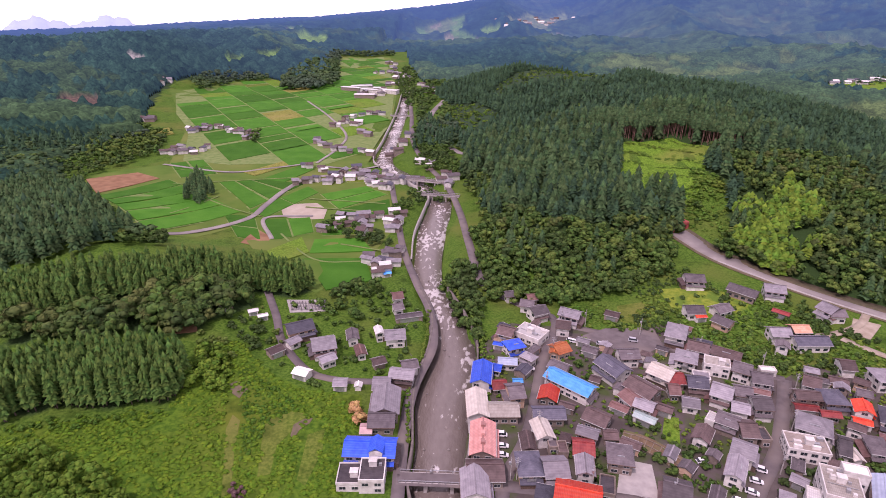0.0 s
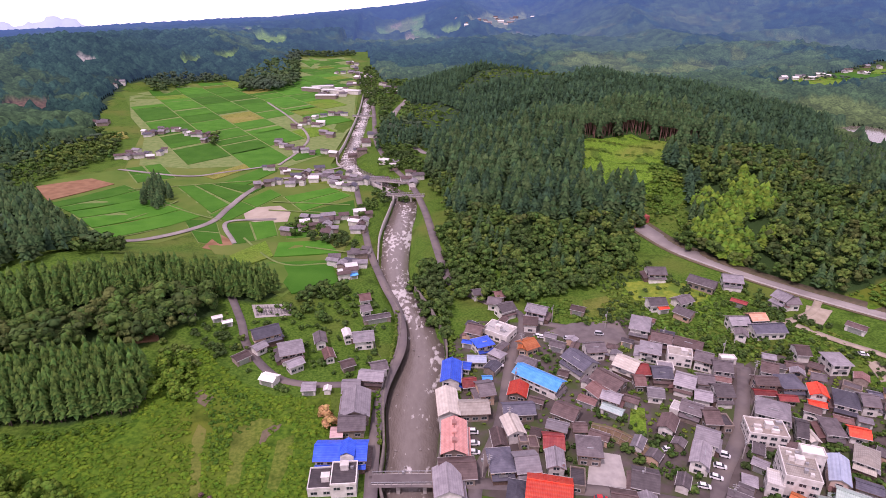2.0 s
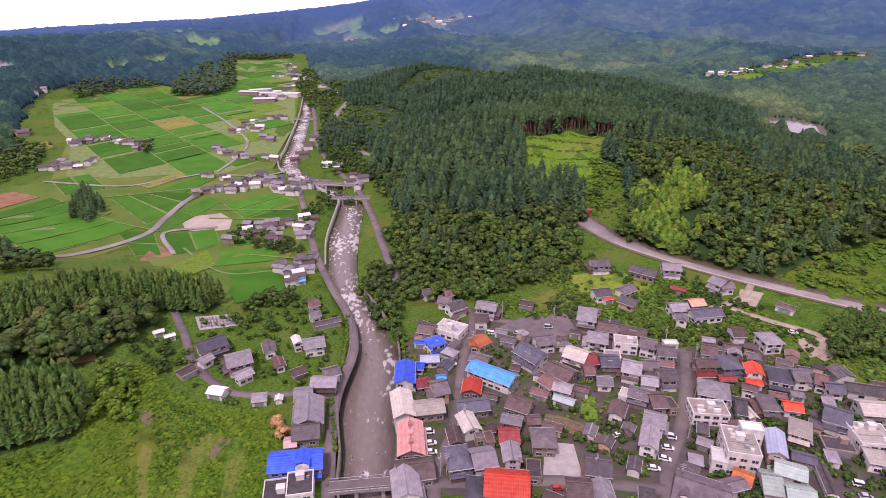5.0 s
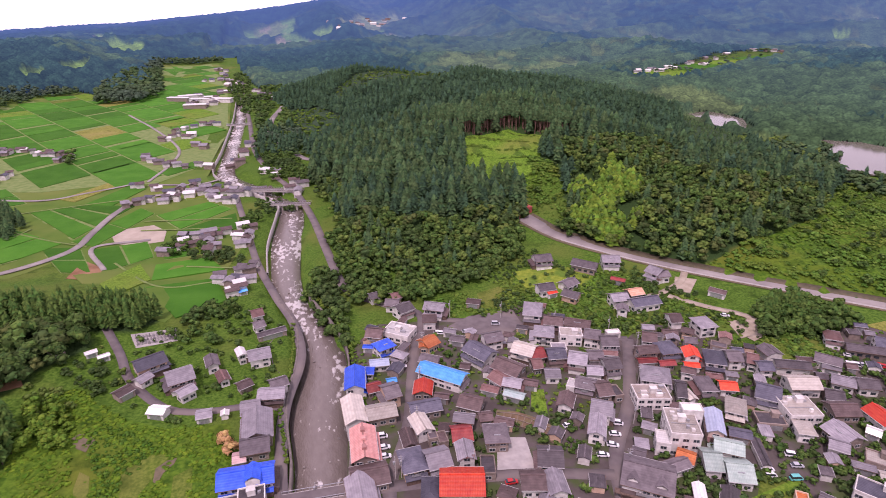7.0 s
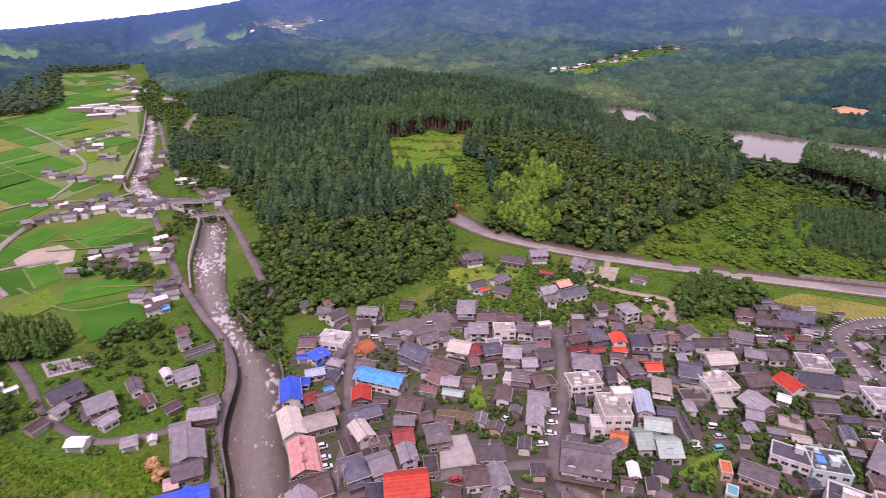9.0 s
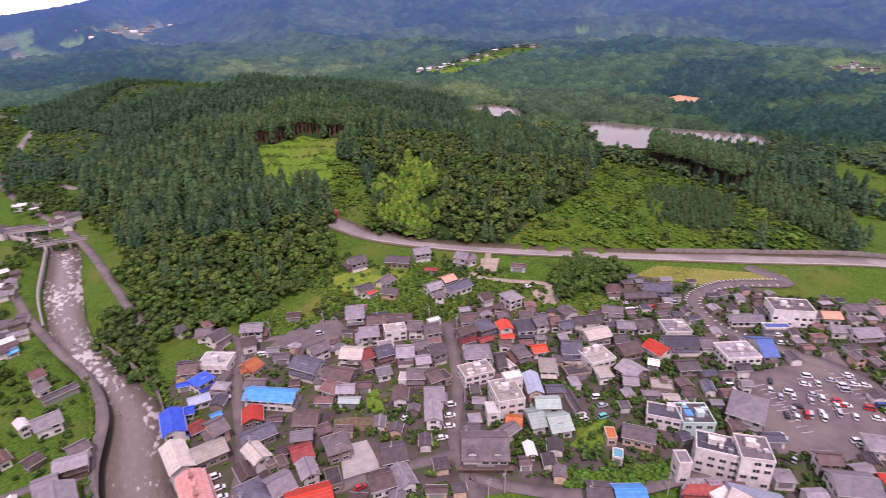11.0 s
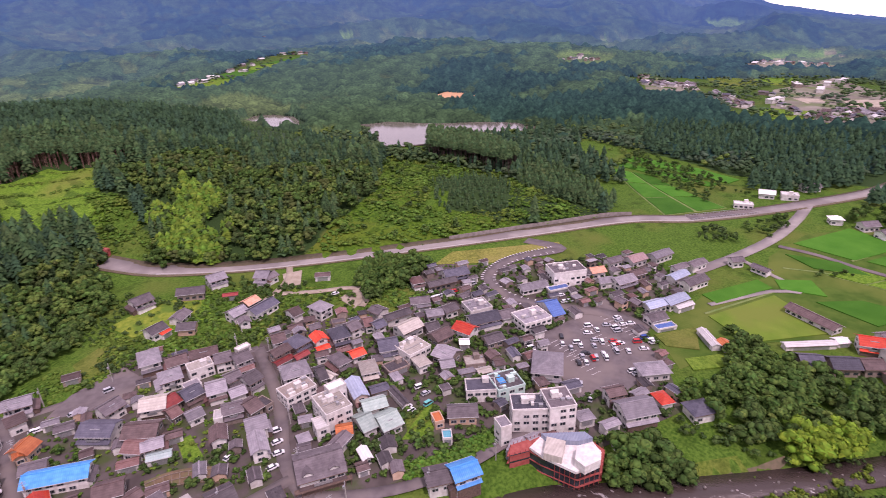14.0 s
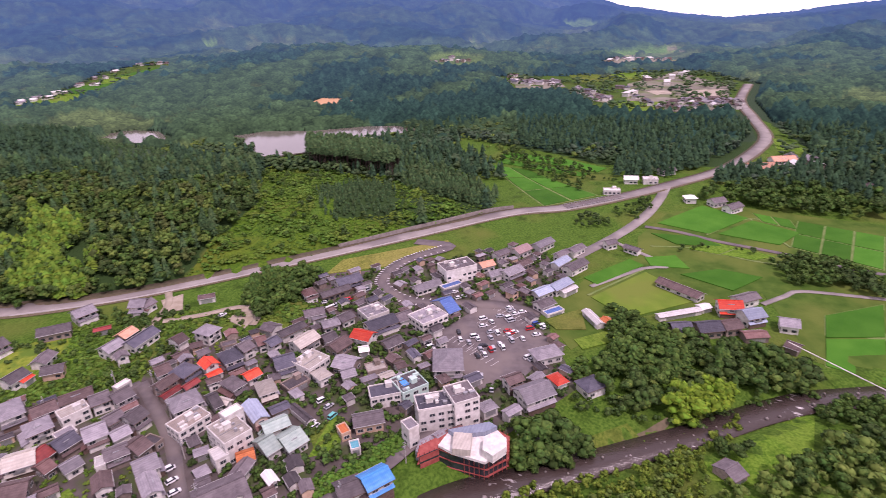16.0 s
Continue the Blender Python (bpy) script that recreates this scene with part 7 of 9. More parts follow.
        ([(482, 147), (517, 152), (442, 74), (419, 54), (443, 66), (467, 52), (447, 32), (500, 65), (563, 153)], 7, 3, 7, LEAFY, LEAF, "scrub above the rice terraces", "scrub")):
    qz = scatter(poly, sp * (0.74 if tpl is SHRUBS else 1))
    if tpl is SHRUBS:
        qz = qz[fbm(qz[:, 0], qz[:, 1], 17, 33) > 0.51]
    grow(label, None, lo, hi, tpl, m, nm, 1.1, q=qz[line_dist(SIDE_ROAD, qz[:, 0], qz[:, 1])[0] > 9])

# wooded country all round
OPEN = [[(-336, 489), (-304, 612), (-350, 646), (-420, 912), (-322, 1079), (-214, 996), (-213, 1152), (-261, 1427), (-139, 1541), (-68, 1082), (-34, 756), (-32, 492), (2, 444), (2, 403), (-27, 295), (-61, 245), (-152, 296), (-215, 330)],
        [(561, 926), (655, 935), (889, 1087), (998, 1110), (1044, 1043), (1015, 1012), (737, 904), (591, 828), (559, 900)],
        LAKES[0], LAKES[1], [(466, 390), (476, 366), (507, 337), (560, 318), (545, 306), (498, 318), (462, 350), (453, 385)],
        [(528, 175), (508, 120), (445, 49), (430, 11), (476, -28), (450, -65), (400, -83), (414, -130), (229.8, -87.2), (246.5, -34.9), (278, 45), (325, 88), (379, 79)],
        [(1011, 297), (1070, 287), (1107, 196), (1192, 74), (1214, -35), (1050, -106), (770, -71), (751, -4), (742, 74), (873, 153), (876, 239)],
        [(513, -46), (595, -74), (723, -79), (726, -91), (611, -117), (536, -106), (504, -66)], HILL_FOOT]
EAST_CEDARS = [(723, 187), (775, 127), (731, 33), (683, -32), (564, -42), (577, 21), (557, 86), (551, 139)]


def woods_kind(x, y):
    """Which trees grow there: cedar above about 0.52, broadleaf below, pale scrub below 0.4."""
    return 0.045 + 0.5 * fbm(x, y, 230, 43) + 0.2 * fbm(x, y, 60, 47, 2) + 0.2 * ridged(x, y, 560, 3) + np.where(x > 250, -0.045, 0.03) + np.where(inside(EAST_CEDARS, x, y), 0.2, 0)


EAST_TERRACE = [(602, 219), (575, 165), (545, 95), (505, 42), (449, 45), (470, 100), (504, 155), (546, 204)]
r0, r1 = 330, 700
ring = [(r1 * math.sin(a), r1 * math.cos(a)) for a in np.radians(np.arange(-42, 112, 4))]
ring += [(r0 * math.sin(a), r0 * math.cos(a)) for a in np.radians(np.arange(110, -44, -4))]
q = scatter(ring, 7.2, OPEN)
x, y = q[:, 0], q[:, 1]
ok = (line_dist(RIVER, x, y)[0] > 26) & (line_dist(HILL_ROAD, x, y)[0] > 14)
ok &= ~inside(EAST_TERRACE, x, y) & ~((np.hypot(x, y) < 470) & (x > 100) & (y < 330)) & ~((x > -40) & (x < 120) & (y < 560))
q = q[ok]
kind = woods_kind(q[:, 0], q[:, 1]) + rng.normal(0, 0.05, len(q))
grow("dark cedar woods on the rolling hills", None, 11, 17, FAR_CEDAR, CONIFER_BLUE, "cedar_wood", 1.15, q=q[kind > 0.52])
grow("broadleaf woods on the rolling hills", None, 7, 12, FAR_LEAFY, LEAF_FAR, "broadleaf_wood", 1.3, q=q[(kind <= 0.52) & (kind > 0.4)])
grow("pale broadleaf woods on the rolling hills", None, 6, 10, FAR_LEAFY, LEAF_LIGHT, "broadleaf_wood", 1.3, q=q[kind <= 0.4])

q_bank = scatter([(-30, 560), (-36, 760), (-42, 900), (-30, 1030), (40, 1060), (-10, 900), (6, 800), (8, 640), (18, 560)], 6.5)
q_bank = q_bank[(line_dist(SIDE_ROAD, q_bank[:, 0], q_bank[:, 1])[0] > 9) & (fbm(q_bank[:, 0], q_bank[:, 1], 45, 29) > 0.45)]
grow("mixed trees between the river road and the hill", None, 6, 11, FAR_LEAFY, LEAF, "broadleaf_wood", 1.2, q=q_bank)

for strip in ([(545, 150), (528, 86), (505, 50), (490, 56), (512, 105), (527, 152)], [(520, 150), (505, 108), (484, 62), (474, 68), (492, 112), (506, 148)]):
    patch("rice_field", strip, 0.5, RICE, "narrow green paddy terrace below the woods", "field", 20, kind="")
q_ter = scatter(EAST_TERRACE, 6)
q_ter = q_ter[fbm(q_ter[:, 0], q_ter[:, 1], 40, 37) > 0.52]
grow("hedges and bushes between the terraces", None, 2, 5, FAR_LEAFY, LEAF_LIGHT, "broadleaf_wood", 1.4, q=q_ter)

# copses and hedges left standing in the open country far off
CAPS = [leafy_template(3, 0, s + 90, wide=0.7, cards=False) for s in range(6)]
for zone, sp in ((OPEN[1], 24), (OPEN[-3], 13), (OPEN[-2], 14)):
    qo = scatter(zone, sp)
    qo = qo[(waves(qo[:, 0], qo[:, 1], 130, 71) + 0.5 * waves(qo[:, 0], qo[:, 1], 45, 73) > 0.05) & (line_dist(HILL_ROAD, qo[:, 0], qo[:, 1])[0] > 16)]
    grow("small copses between far fields and houses", None, 5, 10, CAPS, LEAF_FAR, "broadleaf_wood", 1.6, q=qo)
# darker green ground under the woods, partly so in the far valley and town
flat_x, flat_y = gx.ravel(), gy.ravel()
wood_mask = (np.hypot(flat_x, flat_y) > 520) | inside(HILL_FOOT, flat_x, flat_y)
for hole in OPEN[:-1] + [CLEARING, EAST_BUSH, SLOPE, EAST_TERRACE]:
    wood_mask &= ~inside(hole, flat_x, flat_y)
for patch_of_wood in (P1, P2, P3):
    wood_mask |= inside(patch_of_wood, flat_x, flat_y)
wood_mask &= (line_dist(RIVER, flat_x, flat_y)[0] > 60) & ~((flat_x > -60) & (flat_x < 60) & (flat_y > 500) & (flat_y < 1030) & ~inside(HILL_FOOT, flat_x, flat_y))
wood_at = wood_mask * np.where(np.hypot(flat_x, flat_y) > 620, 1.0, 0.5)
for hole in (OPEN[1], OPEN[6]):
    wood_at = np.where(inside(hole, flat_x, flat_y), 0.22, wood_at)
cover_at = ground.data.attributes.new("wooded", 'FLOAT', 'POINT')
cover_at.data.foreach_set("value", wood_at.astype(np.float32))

# the farther country: crowns, clearings, fields and slopes in one sheet, the air's haze painted in as colour and glow
def crowns(x, y, size, seed):
    """Distance from the middle of the nearest crown, in crown widths, and a random tone for that crown."""
    i0, j0 = np.floor(x / size), np.floor(y / size)
    best, tone = np.full(x.shape, 9.0), np.zeros(x.shape)
    for a in (-1, 0, 1):
        for b in (-1, 0, 1):
            i, j = i0 + a, j0 + b
            d = np.hypot(x / size - i - 0.15 - 0.7 * toss(i, j, seed), y / size - j - 0.15 - 0.7 * toss(i, j, seed + 5))
            tone = np.where(d < best, toss(i, j, seed + 9), tone)
            best = np.minimum(best, d)
    return best, tone


rr, aa = np.meshgrid(np.concatenate([np.geomspace(475, 676, 24), np.geomspace(680, 1496, 185), np.geomspace(1500, 4700, 115)]), np.radians(np.arange(-46, 113.1, 0.165)))
rr = rr * (1 + 0.0025 * (toss(np.arange(rr.size).reshape(rr.shape), 3.0, 2) - 0.5))
bx, by = rr * np.sin(aa), rr * np.cos(aa)
c1, t1 = crowns(bx, by, 12.5, 3)
c2, t2 = crowns(bx, by, 19.0, 4)
c3, t3 = crowns(bx, by, 34.0, 5)
cd, ct = np.where(rr < 1150, c1, np.where(rr < 2000, c2, c3)), np.where(rr < 1150, t1, np.where(rr < 2000, t2, t3))
grown = woods_kind(bx, by) + 0.06 * (ct - 0.5)
cedar, pale_wood = grown > 0.52, grown < 0.37
top = np.where(cedar, 4.0 + 12.0 * np.clip(1 - cd / 0.8, 0, 1) * (0.6 + 0.7 * ct), 2.0 + 9.5 * np.sqrt(np.clip(1 - (cd / 0.8) ** 2, 0, 1)) * (0.6 + 0.8 * ct))
top = np.where(pale_wood, 0.55 * top, top)
top = np.where(rr < 680, 2.6 + 0.35 * top, top) * np.clip((rr - 470) / 40, 0, 1)
tint = lambda c: np.array(c)[None, None, :]
cover = np.where(cedar[..., None], tint((0.016, 0.043, 0.027)), np.where(pale_wood[..., None], tint((0.064, 0.1, 0.032)), tint((0.034, 0.068, 0.027))))
# distance haze put into the colour: crowns darken farther off
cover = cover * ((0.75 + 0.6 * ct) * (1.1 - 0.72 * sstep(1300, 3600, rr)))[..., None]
# fields and clearings on the gentler ground
glade = (fbm(bx, by, 520, 61) > 0.55) & (fbm(bx, by, 130, 64) > 0.56) & (ridged(bx, by, 560, 3) < 0.5) & (rr > 1150) & (rr < 2700)
blocks = toss(np.floor((bx * 0.8 + by * 0.6) / 38), np.floor((by * 0.8 - bx * 0.6) / 55), 8)
meadow = np.where((blocks > 0.55)[..., None], tint((0.1, 0.19, 0.035)), np.where((blocks > 0.2)[..., None], tint((0.13, 0.18, 0.05)), tint((0.2, 0.19, 0.1))))
for poly, colour in FAR_OPEN:
    here = inside(poly, bx, by)
    glade |= here
    meadow = np.where(here[..., None], tint(colour) * (0.8 + 0.4 * blocks)[..., None], meadow)
# fields dimmed with distance too, as part of the painted haze
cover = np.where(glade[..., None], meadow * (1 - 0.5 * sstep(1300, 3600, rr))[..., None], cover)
top = np.where(glade, 0.6, top)
warp_x, warp_y = 40 * (fbm(bx, by, 60, 91) - 0.5), 40 * (fbm(bx, by, 60, 95) - 0.5)
gone = ((bx > -60) & (bx < 60) & (by > 500) & (by < 1030)) | (line_dist(RIVER, bx, by)[0] < 26) | (line_dist(HILL_ROAD, bx, by)[0] < 15) | ((rr < 560) & (bx > 100) & (by < 330)) | ((bx > -60) & (bx < 120) & (by < 620))
for hole in OPEN + [EAST_TERRACE, [(1324, 162), (1549, 100), (1564, 4), (1308, -11), (1268, 140)], SOIL_PIT]:
    gone |= inside(list(hole), bx + warp_x, by + warp_y)
gone &= rr < 1620
rim = gone.copy()
rim[1:] |= gone[:-1]
rim[:-1] |= gone[1:]
rim[:, 1:] |= gone[:, :-1]
rim[:, :-1] |= gone[:, 1:]
inner = rim.copy()
inner[2:] |= rim[:-2]
inner[:-2] |= rim[2:]
inner[:, 2:] |= rim[:, :-2]
inner[:, :-2] |= rim[:, 2:]
bz = terrain(bx, by) + np.where(rim, -0.5, np.where(inner, 0.55 * np.minimum(top, 9), top))
ids = np.arange(bx.size).reshape(bx.shape)
bf = np.stack([ids[:-1, :-1], ids[:-1, 1:], ids[1:, 1:], ids[1:, :-1]], -1).reshape(-1, 4)[:, ::-1]
bf = bf[~gone.ravel()[bf].any(1)]
DIST = bpy.data.materials.new("haze_glow_country")
DIST.use_nodes = True
dn, dl = DIST.node_tree.nodes, DIST.node_tree.links
db = dn["Principled BSDF"]
dg = dn.new("ShaderNodeNewGeometry")
da = dn.new("ShaderNodeAttribute")
da.attribute_name = "cover"
n1, n2 = dn.new("ShaderNodeTexNoise"), dn.new("ShaderNodeTexNoise")
for t, sc, de in ((n1, 0.3, 5), (n2, 0.035, 4)):
    t.inputs["Scale"].default_value, t.inputs["Detail"].default_value = sc, de
    dl.new(dg.outputs["Position"], t.inputs["Vector"])
tone, tone2 = dn.new("ShaderNodeMapRange"), dn.new("ShaderNodeMapRange")
for t, k in ((tone, 0.45), (tone2, 0.3)):
    t.inputs[1].default_value, t.inputs[2].default_value, t.inputs[3].default_value, t.inputs[4].default_value = 0.3, 0.7, 1 - k, 1 + k
dl.new(n1.outputs[0], tone.inputs[0]), dl.new(n2.outputs[0], tone2.inputs[0])
both = dn.new("ShaderNodeMath")
both.operation = 'MULTIPLY'
dl.new(tone.outputs[0], both.inputs[0]), dl.new(tone2.outputs[0], both.inputs[1])
hs = dn.new("ShaderNodeHueSaturation")
dl.new(da.outputs["Color"], hs.inputs["Color"]), dl.new(both.outputs[0], hs.inputs["Value"]), dl.new(hs.outputs[0], db.inputs["Base Color"])
db.inputs["Roughness"].default_value = 1.0
db.inputs["Specular IOR Level"].default_value = 0.0
# blue emission stands for haze, stronger with distance from the origin
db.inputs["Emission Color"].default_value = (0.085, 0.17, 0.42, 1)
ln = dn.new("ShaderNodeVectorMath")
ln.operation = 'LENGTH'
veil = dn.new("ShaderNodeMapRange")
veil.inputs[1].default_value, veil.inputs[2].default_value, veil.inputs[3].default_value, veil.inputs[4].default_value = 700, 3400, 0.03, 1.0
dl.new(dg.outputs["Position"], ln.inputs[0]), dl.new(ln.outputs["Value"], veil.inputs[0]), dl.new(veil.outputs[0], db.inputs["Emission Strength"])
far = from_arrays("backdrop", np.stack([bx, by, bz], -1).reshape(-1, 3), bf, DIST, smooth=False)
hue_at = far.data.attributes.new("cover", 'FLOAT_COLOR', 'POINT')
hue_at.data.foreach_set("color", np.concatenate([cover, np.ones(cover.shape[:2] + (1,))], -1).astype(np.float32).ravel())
tagged(far, "distant wooded hills, small fields and mountain slopes, blue with painted haze", "mountains", kind="structure")
# far peaks: haze painted as a pale blue base colour and emission
PALE = bpy.data.materials.new("haze_glow_peaks")
PALE.use_nodes = True
pb = PALE.node_tree.nodes["Principled BSDF"]
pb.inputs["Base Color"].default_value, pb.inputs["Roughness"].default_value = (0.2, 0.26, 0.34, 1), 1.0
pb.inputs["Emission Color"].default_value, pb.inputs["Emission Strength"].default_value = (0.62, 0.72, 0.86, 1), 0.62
aa = np.radians(np.arange(-60, -12, 0.25))
deg = np.degrees(aa)
top = -3.4 + 1.5 * np.exp(-((deg + 33.5) / 2.6) ** 2) + 1.55 * np.exp(-((deg + 28.2) / 2.4) ** 2) + 0.9 * np.exp(-((deg + 22.8) / 2) ** 2) + 0.12 * np.sin(deg * 4.1) + 0.07 * np.sin(deg * 9.7)
rows = [np.column_stack([r * np.sin(aa), r * np.cos(aa), 140 + r * np.tan(np.radians(e))]) for r, e in ((4600, top - 1.6), (4680, top - 0.5), (4750, top), (4850, top - 1.5))]
v = np.stack(rows, 1)
ids = np.arange(v.shape[0] * 4).reshape(-1, 4)
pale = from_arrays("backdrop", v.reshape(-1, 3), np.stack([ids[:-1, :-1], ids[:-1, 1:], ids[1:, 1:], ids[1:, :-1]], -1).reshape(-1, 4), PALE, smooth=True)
tagged(pale, "mountain peaks on the horizon, pale blue with painted haze glow", "mountains", kind="structure")

# ---- infill: back sheds and small houses between the plotted ones ----
def near_road(x, y):
    return any(line_dist(r, x, y)[0] < 4.5 for r in STREETS)


STREETS = [[(80, 90), (84, 104), (95, 130), (113, 152), (128, 176), (137, 192)], [(-14, 138), (8, 137), (43, 133), (66, 129), (90, 122)], [(88, 112), (96, 100), (108, 88), (126, 77), (145, 70), (165, 60)],
           [(18, 128), (21, 140), (31, 162), (42, 203), (53, 236)], [(53, 234), (76, 225), (92, 220), (110, 206), (137, 192)], [(300, 118), (265, 138), (247, 137), (237, 125), (234, 111), (238, 92), (244, 70), (240, 50)]]
KEEP = [LOT, [(63.3, 171.2), (79.3, 170.5), (96.3, 165.9), (84.7, 142.7), (72.3, 153.7), (61.1, 158.3)], [(75.1, 230.1), (97, 231), (96.8, 216.0), (83.7, 207.1), (61.9, 223.1)], [(109.9, 96.8), (153.4, 118.4), (150.9, 104.4), (140.5, 96.0), (152.4, 74.7), (140.4, 69.5), (111.6, 83.6)], [(57.6, 148.6), (73.3, 145.8), (67.0, 129.1), (52.8, 132.4)],
        [(51.5, 203.7), (60.9, 214.4), (63.6, 199.8), (58.1, 181.3), (48.4, 181.2)], [(105.0, 151.3), (116.0, 156.9), (95.5, 123.4), (86.3, 125.8)], [(15.4, 169.1), (25.2, 166.4), (21.0, 143.5), (15.2, 147.6)]]
tx, ty = [q[0] for q in TOWN], [q[1] for q in TOWN]
for k in range(2300):
    x, y = random.uniform(min(tx), max(tx)), random.uniform(min(ty), max(ty))
    w, d = random.uniform(4.0, 7.0), random.uniform(3.5, 5.5)
    if not inside(TOWN, x, y) or near_road(x, y) or any(inside(q, x, y) for q in KEEP) or line_dist(RIVER, x, y)[0] < 17:
        continue
    if any(math.hypot(x - a, y - b) < r * 0.71 + 0.415 * math.hypot(w, d) for a, b, r in PLACED):
        continue
    near = min(PLACED, key=lambda q: math.hypot(x - q[0], y - q[1]))
    if math.hypot(x - near[0], y - near[1]) > 17:
        continue
    house(x, y, w, d, random.choice((-38, -30, -25, 52, 60)) + random.uniform(-5, 5), random.choice((2.7, 2.9, 2.8, 2.9, 2.7, 2.8, 2.9, 4.4)), random.choice(("gx", "gx", "gx", "hip")),
          random.choice(("grey", "lgrey", "dgrey", "brown", "slate", "rbrown", "brown", "grey", "lgrey")), random.choice("wwggt"))


# garden shrubs and small trees in the gaps of the village
spots = scatter(TOWN, 3.1)
hx, hy, hr = (np.array([q[k] for q in PLACED]) for k in range(3))
free = np.array([(np.hypot(hx - a, hy - b) - hr * 0.7).min() > 0.15 and not near_road(a, b) and not any(inside(q, a, b) for q in (LOT, KEEP[2], KEEP[4], KEEP[6], KEEP[7])) and line_dist(RIVER, a, b)[0] > 13 for a, b, _ in spots])
spots = spots[free & (rng.random(len(spots)) < 0.8)]
grow("garden shrubs and small trees between the houses", None, 1.0, 3.0, SHRUBS, LEAF, "garden_shrubs", 1.2, q=spots[: len(spots) * 2 // 3])
grow("bright hedges and vegetable beds between the houses", None, 0.5, 1.3, SHRUBS, SCRUB, "garden_shrubs", 1.7, q=spots[len(spots) * 2 // 3:])
rank = scatter([(57, 246), (84, 256), (106, 262), (135, 268), (155, 258), (178, 226), (202, 194), (228, 164), (214, 150), (181.6, 170), (169, 188), (151, 203), (135.7, 194), (117.1, 210), (105, 234), (84.6, 229), (60, 236)], 2.3)
rank = rank[np.array([(np.hypot(hx - a, hy - b) - hr * 0.8).min() > 0.8 and line_dist(HILL_ROAD, a, b)[0] > 9 for a, b, _ in rank]) & (fbm(rank[:, 0], rank[:, 1], 20, 88) > 0.42)]
rank = rank[[not any(inside(z, a, b) for z in DIRT_YARDS) and min(line_dist(w, a, b)[0] for w in DIRT_WAYS) > 2.6 for a, b, _ in rank]]
grow("tangled low growth on the slope below the bypass", None, 0.7, 1.8, MOUND, SCRUB, "scrub", 1.5, q=rank)
slope = scatter([(73.3, 233.4), (106, 254), (135, 261), (155, 250), (175, 219), (199, 188), (225, 161), (209, 146), (199, 153), (181.6, 167.8), (169, 185), (151, 200), (135.7, 190.2), (117.1, 207.6), (105, 233), (84.6, 224.7)], 3.4)
ok = np.array([(np.hypot(hx - a, hy - b) - hr * 0.8).min() > 0.4 and not near_road(a, b) and line_dist(HILL_ROAD, a, b)[0] > 9 for a, b, _ in slope]) & (waves(slope[:, 0], slope[:, 1], 34, 83) + 0.6 * waves(slope[:, 0], slope[:, 1], 12, 85) > -0.25)
grow("rank garden growth on the slope below the bypass", None, 0.8, 2.4, SHRUBS, LEAF, "garden_shrubs", 1.3, q=slope[ok][::2])
grow("bright vegetable plots and weeds on the slope", None, 0.6, 1.3, MOUND, SCRUB, "garden_shrubs", 1.2, q=slope[ok][1::2])
farm = scatter([(-91.7, 210.1), (-69.6, 198.4), (-47.4, 179.2), (-29.1, 186.9), (-14.6, 202.4), (-10.1, 239.4), (-25, 274), (-51, 253), (-80, 237), (-96.9, 225.6)], 4.2)
ok = np.array([(np.hypot(hx - a, hy - b) - hr * 0.8).min() > 0.5 and min(line_dist(r, a, b)[0] for r in ([(-92, 270), (-76, 231), (-69, 213), (-54, 194), (-40, 189), (-12, 184)], [(-13, 120), (-13, 156), (-11, 184), (-4, 215), (-6, 245), (-14, 275), (-24, 320)])) > 4.5 and line_dist(RIVER, a, b)[0] > 14 for a, b, _ in farm]) & (rng.random(len(farm)) < 0.6)
grow("bushes and garden plants round the farmhouses", None, 0.8, 2.8, SHRUBS, LEAF, "garden_shrubs", 1.3, q=farm[ok])
banks = smooth_line([(a + c + 5, b) for a, b, c in RIVER if 140 < b < 300], 1.6)
grow("grassy shrubs along the river wall", None, 0.8, 2.2, SHRUBS, SCRUB, "bank_shrubs", 1.2, q=np.column_stack([banks[:, 0] + rng.uniform(-1, 1, len(banks)) - 1.0, banks[:, 1], terrain(banks[:, 0], banks[:, 1])]))
banks = smooth_line([(a - c - 3.2, b) for a, b, c in RIVER if 140 < b < 260], 1.4)
grow("low green verge between lane and river", None, 0.6, 1.6, SHRUBS, SCRUB, "bank_shrubs", 1.3, q=np.column_stack([banks[:, :2] + rng.uniform(-0.5, 0.5, (len(banks), 2)), np.maximum(terrain(banks[:, 0], banks[:, 1]), 0)]))


def turret(ob, x, y, w, d, z0, eave, roof, wall, name="dormer"):
    """A raised gable on a roof, its front towards -y, as a part with its own roof."""
    base = boxes(name, [(x - w / 2, x + w / 2, y - d / 2, y + d / 2, z0, eave)], WALLS[wall], ob)
    v, f, _ = gable(d, w, eave, 0.35, 0.7)
    mesh_part("dormer_roof", [(x + b, y - a, c) for a, b, c in v], f, ROOFS[roof], base)


for u in (-4.2, 4.0):
    turret(inn, u, -3.2, 2.8, 4.5, 5.2, 6.6, "grey", "w")
boxes("veranda", [(-9, 9, -8.2, -6.2, 2.2, 2.5)], TIMBER, inn)
for u in range(10):
    boxes("post", [(-8.8 + u * 1.9, -8.6 + u * 1.9, -8.1, -7.9, -0.5, 2.2)], TIMBER, inn)
turret(blue_house, 2.3, -1.6, 4.2, 6.0, 5.0, 7.4, "blue", "w", "gable_tower")
for u in (-4.2, 0.0, 4.2):
    boxes("ridge_vent", [(u - 0.9, u + 0.9, -0.7, 0.7, 7.1, 7.95)], ROOFS["salmon"], salmon_hall)

